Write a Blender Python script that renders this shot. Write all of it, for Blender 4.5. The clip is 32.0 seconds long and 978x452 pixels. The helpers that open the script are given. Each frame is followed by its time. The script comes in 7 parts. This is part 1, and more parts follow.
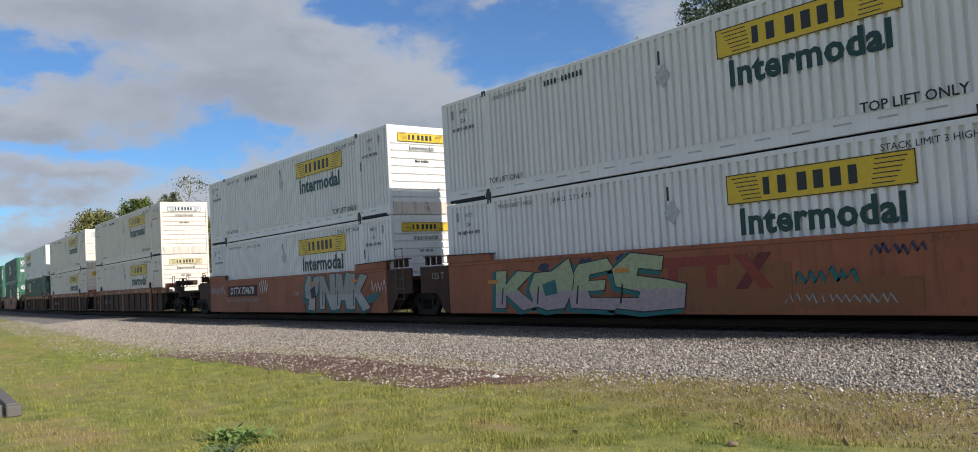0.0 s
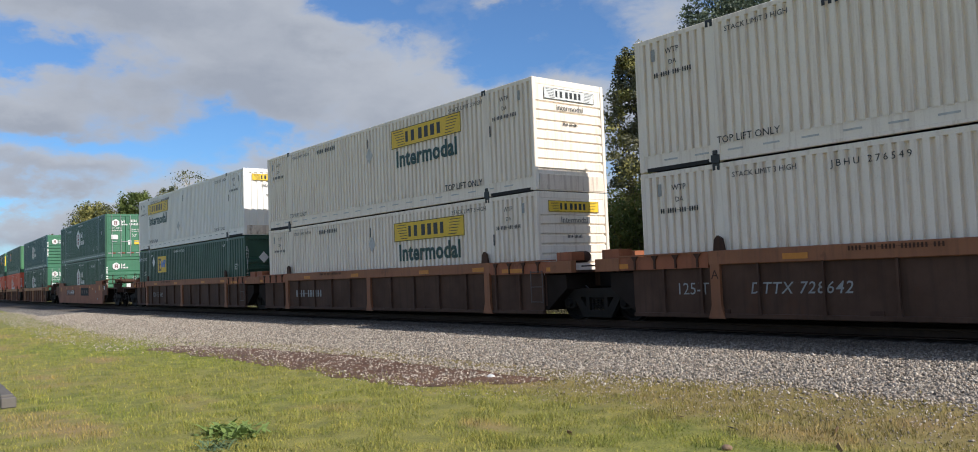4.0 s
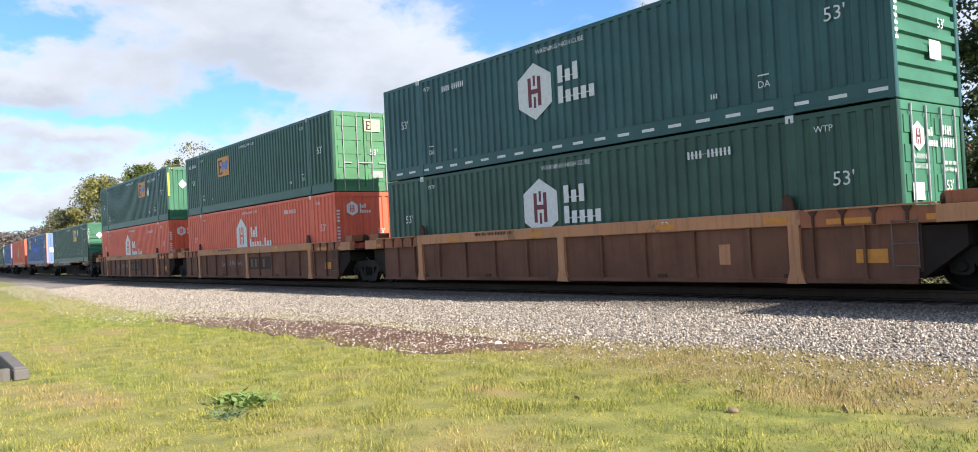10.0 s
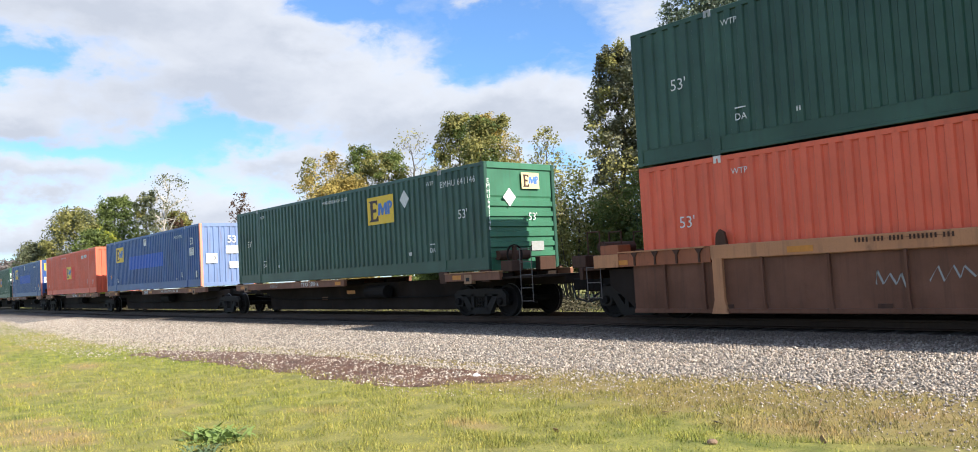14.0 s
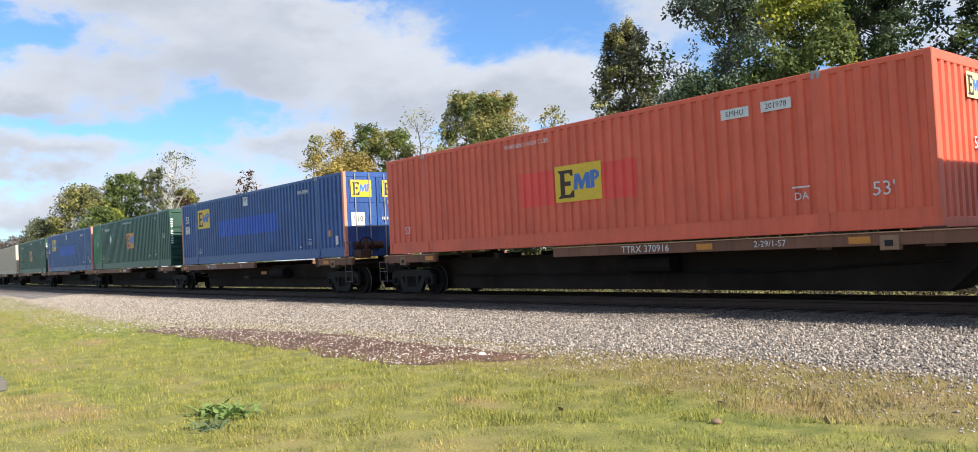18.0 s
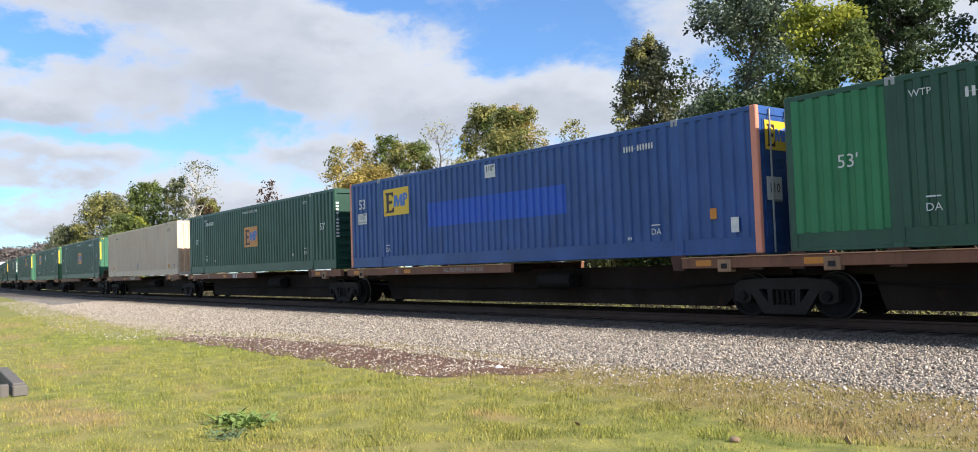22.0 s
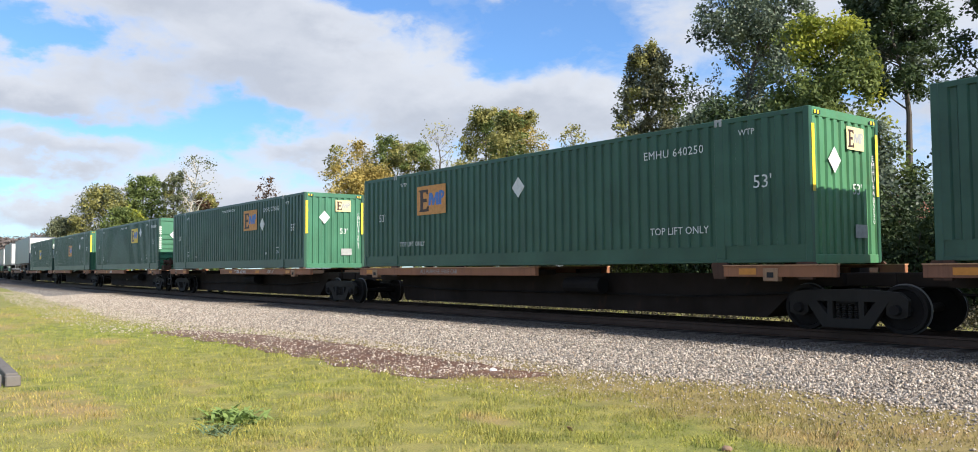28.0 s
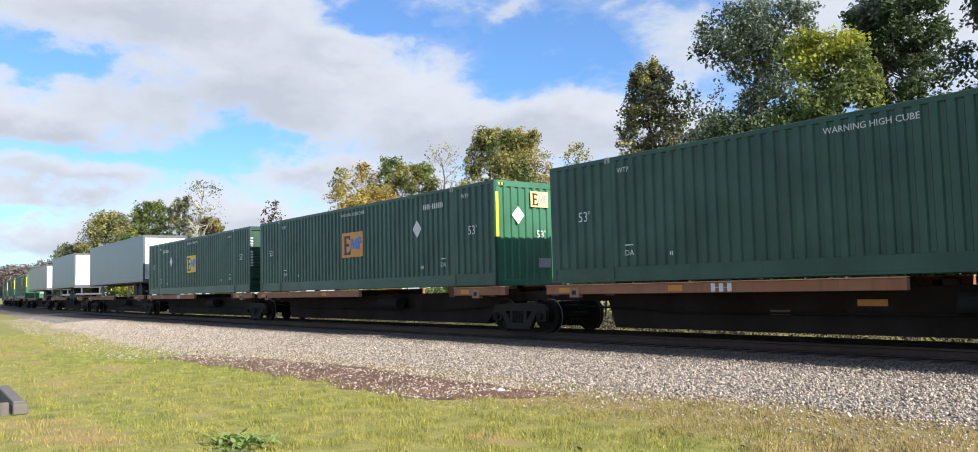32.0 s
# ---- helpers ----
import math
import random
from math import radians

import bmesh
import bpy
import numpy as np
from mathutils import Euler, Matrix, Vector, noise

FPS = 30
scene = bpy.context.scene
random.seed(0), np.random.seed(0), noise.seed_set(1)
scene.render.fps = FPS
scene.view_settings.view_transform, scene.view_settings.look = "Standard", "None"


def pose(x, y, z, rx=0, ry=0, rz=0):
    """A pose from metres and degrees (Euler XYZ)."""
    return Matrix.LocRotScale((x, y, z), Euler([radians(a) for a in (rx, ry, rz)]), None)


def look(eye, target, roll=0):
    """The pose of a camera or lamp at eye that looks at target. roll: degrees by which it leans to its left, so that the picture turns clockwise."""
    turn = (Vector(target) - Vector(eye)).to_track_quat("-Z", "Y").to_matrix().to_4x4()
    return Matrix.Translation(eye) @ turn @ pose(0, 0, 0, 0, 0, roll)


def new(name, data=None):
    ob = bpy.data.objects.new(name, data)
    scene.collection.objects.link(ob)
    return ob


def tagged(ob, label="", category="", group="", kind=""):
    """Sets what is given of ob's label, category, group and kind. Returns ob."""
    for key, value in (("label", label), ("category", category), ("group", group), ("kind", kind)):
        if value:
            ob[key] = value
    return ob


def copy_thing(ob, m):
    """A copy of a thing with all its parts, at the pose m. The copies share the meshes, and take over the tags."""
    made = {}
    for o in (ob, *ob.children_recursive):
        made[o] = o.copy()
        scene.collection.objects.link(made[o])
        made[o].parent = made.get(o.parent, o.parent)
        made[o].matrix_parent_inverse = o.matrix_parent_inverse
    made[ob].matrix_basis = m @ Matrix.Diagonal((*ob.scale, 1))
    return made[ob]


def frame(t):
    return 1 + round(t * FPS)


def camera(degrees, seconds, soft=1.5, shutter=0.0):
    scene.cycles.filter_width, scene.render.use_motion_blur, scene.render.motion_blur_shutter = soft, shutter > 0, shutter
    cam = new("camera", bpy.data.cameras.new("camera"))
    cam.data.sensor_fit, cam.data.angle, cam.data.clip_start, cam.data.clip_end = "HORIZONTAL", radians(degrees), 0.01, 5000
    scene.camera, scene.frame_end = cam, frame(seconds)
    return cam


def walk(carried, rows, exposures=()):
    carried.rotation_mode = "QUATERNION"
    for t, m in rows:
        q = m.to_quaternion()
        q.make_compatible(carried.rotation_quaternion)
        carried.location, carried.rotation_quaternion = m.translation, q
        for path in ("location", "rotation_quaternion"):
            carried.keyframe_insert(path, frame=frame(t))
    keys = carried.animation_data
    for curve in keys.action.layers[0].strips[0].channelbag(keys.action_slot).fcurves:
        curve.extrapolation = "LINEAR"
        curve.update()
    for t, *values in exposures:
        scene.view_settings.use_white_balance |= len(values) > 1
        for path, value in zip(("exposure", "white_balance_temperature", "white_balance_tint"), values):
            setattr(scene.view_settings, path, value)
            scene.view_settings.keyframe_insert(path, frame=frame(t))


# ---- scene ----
# The camera stands on the lawn and is turned by hand; x runs along the track, y away from it, z up.
EYE = (0.0, 0.0, 1.6)
cam = camera(61.8, 32.0, soft=0.88)


def turned(yaw, pitch, roll):
    return pose(*EYE, 0, 0, yaw) @ pose(0, 0, 0, 90 + pitch) @ pose(0, 0, 0, 0, 0, roll)


# stops, white balance and tint as the film's own camera settles
EXPOSURES = [(t, e, k, 10) for t, e, k in ((0.0, 0.03, 6250), (3.0, 0.08, 6250), (4.5, 0.08, 6280), (6.5, 0.42, 6440), (7.8, 0.68, 6480), (9.0, 0.93, 6480), (13.0, 0.97, 6480), (14.2, 0.87, 6480), (17.0, 0.74, 6480), (23.5, 0.73, 6480), (25.0, 0.65, 6480), (27.5, 0.74, 6480), (32.0, 0.79, 6480))]
PATH = [
    (0, 51.12, 3.35, -3.17), (0.5, 49.98, 3.39, -3.44), (1, 49.53, 3.81, -3.46), (1.5, 49.34, 3.77, -3.28), (2, 49.23, 3.63, -2.52), (2.5, 49.76, 3.77,
    -2.51), (3, 48.82, 3.33, -2.88), (3.5, 50.02, 3.91, -2.39), (4, 51.00, 3.32, -2.17), (4.5, 53.13, 3.03, -0.69), (6.5, 50.03, 1.30, -1.74), (7, 51.07,
    1.41, -1.81), (7.5, 49.92, 1.52, -1.69), (8, 48.16, 2.29, -1.79), (8.5, 46.32, 1.94, -0.52), (9, 50.35, 3.64, -0.59), (9.5, 50.52, 1.60, -0.64), (10,
    51.48, 1.07, -2.91), (10.5, 50.78, 2.47, -4.00), (11, 49.31, 2.88, -4.05), (11.5, 48.93, 1.46, -3.59), (12, 47.90, 0.59, -3.84), (12.5, 46.61, 1.89,
    -3.32), (13, 45.03, 2.33, -3.30), (13.5, 49.97, 2.59, -3.00), (14, 49.83, 3.20, -3.11), (14.5, 51.66, 3.62, -2.75), (16.5, 50.83, 2.30, -2.40), (17,
    50.90, 1.52, -2.80), (17.5, 50.91, 1.77, -2.82), (18, 50.34, 1.77, -2.76), (18.5, 50.69, 2.49, -2.55), (19, 50.83, 3.08, -2.43), (19.5, 51.01, 4.31,
    -2.15), (20, 51.00, 4.01, -1.85), (20.5, 50.95, 3.59, -2.24), (21, 50.71, 3.34, -2.05), (21.5, 51.75, 2.80, -2.16), (22, 51.62, 2.72, -1.93), (22.5,
    51.36, 2.09, -1.74), (23, 51.37, 2.57, -1.40), (23.5, 51.01, 2.65, -1.41), (24, 51.40, 2.98, -1.18), (24.5, 51.81, 2.42, -1.05), (25, 51.68, 1.67,
    -0.88), (25.5, 52.02, 1.91, -0.78), (27.5, 51.50, 2.73, -0.14), (28, 51.47, 2.90, -0.42), (28.5, 51.35, 2.86, -0.95), (29, 51.34, 2.92, -1.06), (29.5,
    50.16, 2.98, -1.38), (30, 50.07, 3.17, -1.04), (30.5, 50.37, 3.23, -1.21), (31, 50.92, 3.86, -1.31), (31.5, 50.85, 4.32, -1.55), (32, 51.81, 4.28,
    -1.40),
]

walk(cam, [(t, turned(a, b, c)) for t, a, b, c in PATH], exposures=EXPOSURES)

# ---- light: low sun along the track from behind the camera's right, broken cloud ----
SUN_EL, SUN_AZ = radians(33.2), radians(12.0)
SUN_DIR = Vector((math.cos(SUN_AZ) * math.cos(SUN_EL), math.sin(SUN_AZ) * math.cos(SUN_EL), math.sin(SUN_EL)))


def add_node(tree, kind, **values):
    n = tree.nodes.new(kind)
    for key, value in values.items():
        n.inputs[key].default_value = value
    return n


def ramp(tree, source, stops):
    n = tree.nodes.new("ShaderNodeValToRGB")
    els = n.color_ramp.elements
    while len(els) < len(stops):
        els.new(0.5)
    for e, (at, colour) in zip(els, stops):
        e.position = at
        e.color = (*colour, 1) if len(colour) == 3 else colour
    tree.links.new(source, n.inputs["Fac"])
    return n.outputs["Color"]


def mix(tree, fac, a, b, blend="MIX"):
    n = tree.nodes.new("ShaderNodeMix")
    n.data_type, n.blend_type = "RGBA", blend
    for slot, v in ((0, fac), (6, a), (7, b)):
        if isinstance(v, bpy.types.NodeSocket):
            tree.links.new(v, n.inputs[slot])
        else:
            n.inputs[slot].default_value = v if slot == 0 else (*v, 1)
    return n.outputs[2]


def calc(tree, op, a, b=0.0, c=0.0):
    n = tree.nodes.new("ShaderNodeMath")
    n.operation = op
    for slot, v in ((0, a), (1, b), (2, c)):
        if isinstance(v, bpy.types.NodeSocket):
            tree.links.new(v, n.inputs[slot])
        else:
            n.inputs[slot].default_value = v
    return n.outputs[0]


def noise_tex(tree, scale, detail=4.0, rough=0.55, vector=None, distort=0.0):
    n = add_node(tree, "ShaderNodeTexNoise", Scale=scale, Detail=detail, Roughness=rough, Distortion=distort)
    if vector is not None:
        tree.links.new(vector, n.inputs["Vector"])
    return n.outputs["Fac"]


def build_sky():
    world = bpy.data.worlds.new("sky")
    scene.world = world
    world.use_nodes = True
    tree = world.node_tree
    tree.nodes.clear()
    sky = tree.nodes.new("ShaderNodeTexSky")
    sky.sky_type, sky.sun_disc = "NISHITA", False
    sky.sun_elevation, sky.sun_rotation = SUN_EL, radians(90) - SUN_AZ
    sky.air_density, sky.dust_density, sky.ozone_density = 1.0, 0.3, 2.5
    coords = tree.nodes.new("ShaderNodeTexCoord").outputs["Generated"]
    # bearing (left of straight across the track) and height of each direction, in degrees, pushed about by billows
    split = tree.nodes.new("ShaderNodeSeparateXYZ")
    tree.links.new(coords, split.inputs[0])
    bearing = calc(tree, "MULTIPLY", calc(tree, "ARCTAN2", calc(tree, "MULTIPLY", split.outputs["X"], -1.0), split.outputs["Y"]), 57.2958)
    height = calc(tree, "MULTIPLY", calc(tree, "ARCSINE", split.outputs["Z"]), 57.2958)
    squash = tree.nodes.new("ShaderNodeMapping")
    squash.inputs["Scale"].default_value = (1.0, 1.0, 1.9)
    tree.links.new(coords, squash.inputs["Vector"])
    flat = squash.outputs[0]
    billow = add_node(tree, "ShaderNodeTexNoise", Scale=7.5, Detail=7.0, Roughness=0.56)
    tree.links.new(flat, billow.inputs["Vector"])
    push = tree.nodes.new("ShaderNodeSeparateColor")
    tree.links.new(billow.outputs["Color"], push.inputs[0])
    bearing = calc(tree, "MULTIPLY_ADD", calc(tree, "SUBTRACT", push.outputs[0], 0.5), 19.0, bearing)
    height = calc(tree, "MULTIPLY_ADD", calc(tree, "SUBTRACT", push.outputs[1], 0.5), 8.0, height)
    big = noise_tex(tree, 4.2, 3.0, 0.5, flat, 0.2)
    fine = noise_tex(tree, 16.0, 7.0, 0.6, flat, 0.3)
    # broken cloud everywhere; towards the far end of the train its masses and gaps are named
    mid = noise_tex(tree, 11.0, 6.0, 0.58, flat, 0.4)
    amount = calc(tree, "ADD", calc(tree, "MULTIPLY", big, 0.80), calc(tree, "ADD", calc(tree, "MULTIPLY", mid, 0.90), calc(tree, "MULTIPLY", fine, 0.55)))
    amount = calc(tree, "SUBTRACT", amount, 0.62)
    under = calc(tree, "SUBTRACT", calc(tree, "ADD", calc(tree, "MULTIPLY", fine, 0.30), calc(tree, "MULTIPLY", mid, 0.50)), 0.18)
    for az, el, wide, tall, weight in CLOUDS:
        across = calc(tree, "DIVIDE", calc(tree, "SUBTRACT", bearing, az), wide)
        rise = calc(tree, "DIVIDE", calc(tree, "SUBTRACT", height, el), tall)
        across = calc(tree, "MULTIPLY", across, across)
        bump = calc(tree, "EXPONENT", calc(tree, "MULTIPLY", calc(tree, "ADD", across, calc(tree, "MULTIPLY", rise, rise)), -1.0))
        amount = calc(tree, "MULTIPLY_ADD", bump, weight, amount)
        if weight > 0:
            low = calc(tree, "ADD", rise, 0.45)
            base = calc(tree, "EXPONENT", calc(tree, "MULTIPLY", calc(tree, "ADD", across, calc(tree, "MULTIPLY", low, low)), -1.6))
            under = calc(tree, "MULTIPLY_ADD", base, weight, under)
    cover = ramp(tree, amount, [(0.30, (0.06, 0.06, 0.06)), (0.44, (0.22, 0.22, 0.22)), (0.60, (0.70, 0.70, 0.70)), (0.76, (0.95, 0.95, 0.95)), (0.92, (1, 1, 1))])
    white = ramp(tree, under, [(0.16, CLOUD_LIT), (0.42, CLOUD_MID), (0.80, CLOUD_DARK)])
    blue = mix(tree, 1.0, sky.outputs["Color"], SKY_TINT, "MULTIPLY")
    sky_only = add_node(tree, "ShaderNodeBackground", Strength=SKY_STRENGTH)
    tree.links.new(mix(tree, cover, blue, white), sky_only.inputs["Color"])
    out = tree.nodes.new("ShaderNodeOutputWorld")
    tree.links.new(sky_only.outputs[0], out.inputs["Surface"])


SKY_STRENGTH = 0.075
SKY_TINT = (0.77, 1.17, 1.58)
CLOUD_LIT, CLOUD_MID, CLOUD_DARK = (6.4, 6.7, 7.25), (5.6, 5.95, 6.65), (4.45, 4.85, 5.65)
# bearing, height, half width, half height, weight
CLOUDS = [(68.5, 14.2, 9.5, 2.7, 0.62), (61.5, 16.4, 3.6, 1.3, 0.40), (74.0, 18.8, 13.0, 2.3, 0.62), (81.0, 10.8, 8.0, 1.7, 0.60), (53.0, 11.6, 9.0, 2.2, 0.62), (43.5, 10.2, 6.5, 1.7, 0.42), (62.5, 8.5, 4.3, 1.0, 0.42),
          (79.0, 7.3, 5.5, 0.8, 0.40), (76.0, 4.6, 12.0, 1.5, 0.50), (56.0, 5.0, 12.0, 2.6, 0.40), (39.5, 17.0, 4.0, 1.3, 0.16), (48.9, 18.7, 1.8, 0.7, 0.28), (25.5, 14.5, 7.5, 5.0, 0.36),
          (49.0, 16.6, 9.0, 2.4, -0.44), (81.0, 14.4, 4.8, 1.2, -0.60), (68.0, 10.5, 5.0, 1.1, -0.42), (76.0, 9.0, 9.0, 0.55, -0.30), (59.0, 19.5, 3.5, 1.6, -0.45), (84.0, 6.0, 7.0, 0.5, -0.25)]
build_sky()
sun = new("sun", bpy.data.lights.new("sun", "SUN"))
sun.data.energy, sun.data.angle, sun.data.color = 5.0, radians(0.53), (1.0, 0.925, 0.815)
sun.matrix_world = look(SUN_DIR * 50, (0, 0, 0))
tagged(sun, kind="structure")

# ---- materials ----
def material(name, build, rough=0.6, metal=0.0, bump=0.0, gloss=0.5):
    m = bpy.data.materials.new(name)
    m.use_nodes = True
    tree = m.node_tree
    shader = tree.nodes["Principled BSDF"]
    shader.inputs["Roughness"].default_value, shader.inputs["Metallic"].default_value = rough, metal
    shader.inputs["Specular IOR Level"].default_value = gloss
    colour, height = build(tree)
    if isinstance(colour, bpy.types.NodeSocket):
        tree.links.new(colour, shader.inputs["Base Color"])
    else:
        shader.inputs["Base Color"].default_value = (*colour, 1)
    if height is not None and bump:
        b = add_node(tree, "ShaderNodeBump", Strength=bump, Distance=0.02)
        tree.links.new(height, b.inputs["Height"])
        tree.links.new(b.outputs[0], shader.inputs["Normal"])
    return m


def space(tree, stretch=(1, 1, 1), kind="Object"):
    """Object space, stretched, shifted for each object."""
    c = tree.nodes.new("ShaderNodeTexCoord")
    info = tree.nodes.new("ShaderNodeObjectInfo")
    n = tree.nodes.new("ShaderNodeMapping")
    n.inputs["Scale"].default_value = stretch
    tree.links.new(c.outputs[kind], n.inputs["Vector"])
    shift = tree.nodes.new("ShaderNodeCombineXYZ")
    tree.links.new(calc(tree, "MULTIPLY", info.outputs["Random"], 37.0), shift.inputs["X"])
    tree.links.new(shift.outputs[0], n.inputs["Location"])
    return n.outputs[0]


def paint(name, colour, dirt=(0.09, 0.07, 0.05), amount=0.35, rough=0.45, rust=0.0, fade=0.15, gloss=0.5):
    """Weathered sheet paint: cloudy fading, vertical run-off streaks, specks of dirt or rust."""
    def build(tree):
        cloud = noise_tex(tree, 0.7, 5.0, 0.6, space(tree))
        streak = noise_tex(tree, 2.2, 4.0, 0.6, space(tree, (4.0, 4.0, 0.22)))
        grain = noise_tex(tree, 30.0, 3.0, 0.6, space(tree))
        pale = tuple(min(1, c * (1 + fade) + 0.02 * fade) for c in colour)
        base = mix(tree, ramp(tree, cloud, [(0.35, (0, 0, 0)), (0.65, (1, 1, 1))]), colour, pale)
        fac = calc(tree, "MULTIPLY", ramp(tree, streak, [(0.50, (0, 0, 0)), (0.80, (1, 1, 1))]), amount)
        base = mix(tree, fac, base, dirt)
        base = mix(tree, calc(tree, "MULTIPLY", ramp(tree, grain, [(0.55, (0, 0, 0)), (0.75, (1, 1, 1))]), amount * 0.35), base, dirt)
        if rust:
            spot = noise_tex(tree, 1.6, 6.0, 0.7, space(tree, (1, 1, 0.5)))
            base = mix(tree, calc(tree, "MULTIPLY", ramp(tree, spot, [(0.60, (0, 0, 0)), (0.66, (1, 1, 1))]), rust), base, (0.11, 0.045, 0.022))
        return base, grain
    return material(name, build, rough, bump=0.06, gloss=gloss)


def plain(name, colour, rough=0.55, vary=0.25):
    def build(tree):
        n = noise_tex(tree, 9.0, 5.0, 0.65, space(tree))
        return mix(tree, ramp(tree, n, [(0.35, (0, 0, 0)), (0.7, (1, 1, 1))]), colour, tuple(c * (1 - vary) for c in colour)), n
    return material(name, build, rough, bump=0.05)


DUSTY = paint("dusty_warm_white_paint", (0.83, 0.745, 0.64), (0.40, 0.27, 0.18), 0.48, 0.55, 0.0, 0.06)
WHITE = paint("white_sheet_paint", (0.81, 0.785, 0.745), (0.34, 0.29, 0.23), 0.26, 0.5, 0.0, 0.05)
CREAM = paint("dusty_white_paint", (0.65, 0.52, 0.395), (0.30, 0.20, 0.13), 0.38, 0.55, 0.15, 0.06)
GREEN = paint("dark_green_paint", (0.011, 0.050, 0.031), (0.022, 0.034, 0.027), 0.40, 0.42, 0.0, 0.5)
LEAF_GREEN = paint("mid_green_paint", (0.013, 0.064, 0.035), (0.022, 0.036, 0.028), 0.38, 0.42, 0.0, 0.35)
# lighter than the side greens, with the ends' direct sun in the colour
END_GREEN = paint("sunlit_green_end_paint", (0.034, 0.138, 0.076), (0.05, 0.06, 0.035), 0.30, 0.42, 0.05, 0.3)
TEAL = paint("blue_green_paint", (0.010, 0.062, 0.060), (0.03, 0.045, 0.045), 0.30, 0.42, 0.0, 0.4)
PALE_GREEN = paint("faded_green_paint", (0.05, 0.17, 0.075), (0.12, 0.10, 0.05), 0.35, 0.5, 0.2, 0.3)
BLUE = paint("deep_blue_paint", (0.016, 0.064, 0.225), (0.032, 0.036, 0.06), 0.45, 0.42, 0.05, 0.35)
# pale copy of the deep blue, sunlight on the end put into the paint
PALE_BLUE = paint("sunlit_pale_blue_paint", (0.13, 0.20, 0.37), (0.15, 0.10, 0.08), 0.5, 0.55, 0.2, 0.2)
PATCH_BLUE = paint("overpaint_blue", (0.010, 0.080, 0.47), (0.05, 0.05, 0.08), 0.2, 0.42)
RED = paint("orange_red_paint", (0.67, 0.116, 0.056), (0.24, 0.06, 0.035), 0.36, 0.5, 0.06, 0.18)
SALMON = paint("salmon_post_paint", (0.68, 0.26, 0.17), (0.3, 0.12, 0.08), 0.3, 0.5, 0.1, 0.1)
RUST = paint("brown_car_paint", (0.265, 0.083, 0.033), (0.06, 0.032, 0.02), 0.50, 0.65, 0.5, 0.35)
WELL_BROWN = paint("dull_brown_well_paint", (0.125, 0.054, 0.031), (0.05, 0.032, 0.025), 0.45, 0.75, 0.3, 0.5, 0.25)
CHORD = paint("brown_tan_chord_paint", (0.25, 0.098, 0.042), (0.10, 0.05, 0.03), 0.5, 0.65, 0.5, 0.3)
BEAM = paint("dull_brown_beam_paint", (0.165, 0.066, 0.034), (0.05, 0.03, 0.02), 0.5, 0.65, 0.4, 0.35)
WELL_DARK = paint("dark_brown_well_paint", (0.066, 0.034, 0.021), (0.03, 0.02, 0.014), 0.45, 0.75, 0.3, 0.5, 0.25)
ORANGE_RUST = paint("tan_car_paint", (0.42, 0.19, 0.085), (0.12, 0.06, 0.035), 0.5, 0.65, 0.5, 0.3)
DARK_RUST = paint("dark_brown_car_paint", (0.062, 0.030, 0.019), (0.018, 0.014, 0.012), 0.6, 0.75, 0.4, 0.3, 0.25)
IRON = paint("grimy_cast_iron", (0.010, 0.008, 0.007), (0.018, 0.013, 0.010), 0.4, 0.85, 0.1, 0.4, 0.15)
FRAME_IRON = paint("dusty_cast_side_frame", (0.019, 0.016, 0.013), (0.012, 0.010, 0.008), 0.4, 0.8, 0.1, 0.3, 0.2)
UNDER = paint("grime_black_underframe", (0.018, 0.012, 0.009), (0.028, 0.017, 0.011), 0.4, 0.85, 0.15, 0.4, 0.15)
LIP_TAN = paint("pale_tan_lip_paint", (0.46, 0.25, 0.13), (0.16, 0.09, 0.05), 0.5, 0.6, 0.3, 0.2)
JACK_TAN = paint("dull_tan_bracket_paint", (0.27, 0.155, 0.085), (0.09, 0.05, 0.03), 0.5, 0.65, 0.4, 0.3)
DULL_OCHRE = plain("grimy_reflector", (0.17, 0.075, 0.025), 0.6)
TREAD = plain("polished_wheel_tread", (0.09, 0.083, 0.075), 0.45)
GRAB = plain("dull_painted_steel", (0.13, 0.11, 0.10), 0.6)
SILVER = material("silver_trailer_sheet", lambda tree: (mix(tree, noise_tex(tree, 0.9, 5.0, 0.6, space(tree, (1, 1, 0.3))), (0.10, 0.11, 0.125), (0.155, 0.165, 0.18)), noise_tex(tree, 3.0, 2.0, 0.5, space(tree))), 0.36, 0.25, 0.03)
GREY_SHEET = paint("dull_grey_trailer_sheet", (0.36, 0.34, 0.32), (0.2, 0.16, 0.13), 0.3, 0.5, 0.05, 0.1)
DARK = plain("black_rubber", (0.018, 0.018, 0.019), 0.8)
SAFETY_RED = plain("red_reflector", (0.26, 0.035, 0.025), 0.4, 0.2)
YELLOW = plain("yellow_decal", (0.78, 0.52, 0.03), 0.5, 0.12)
FADED_YELLOW = plain("faded_yellow_decal", (0.70, 0.315, 0.085), 0.6, 0.3)
CREAM_DECAL = plain("pale_cream_decal", (0.66, 0.56, 0.30), 0.55, 0.15)
OCHRE = plain("orange_reflector_decal", (0.62, 0.24, 0.03), 0.5, 0.2)
INK = plain("dark_lettering", (0.025, 0.028, 0.03), 0.5)
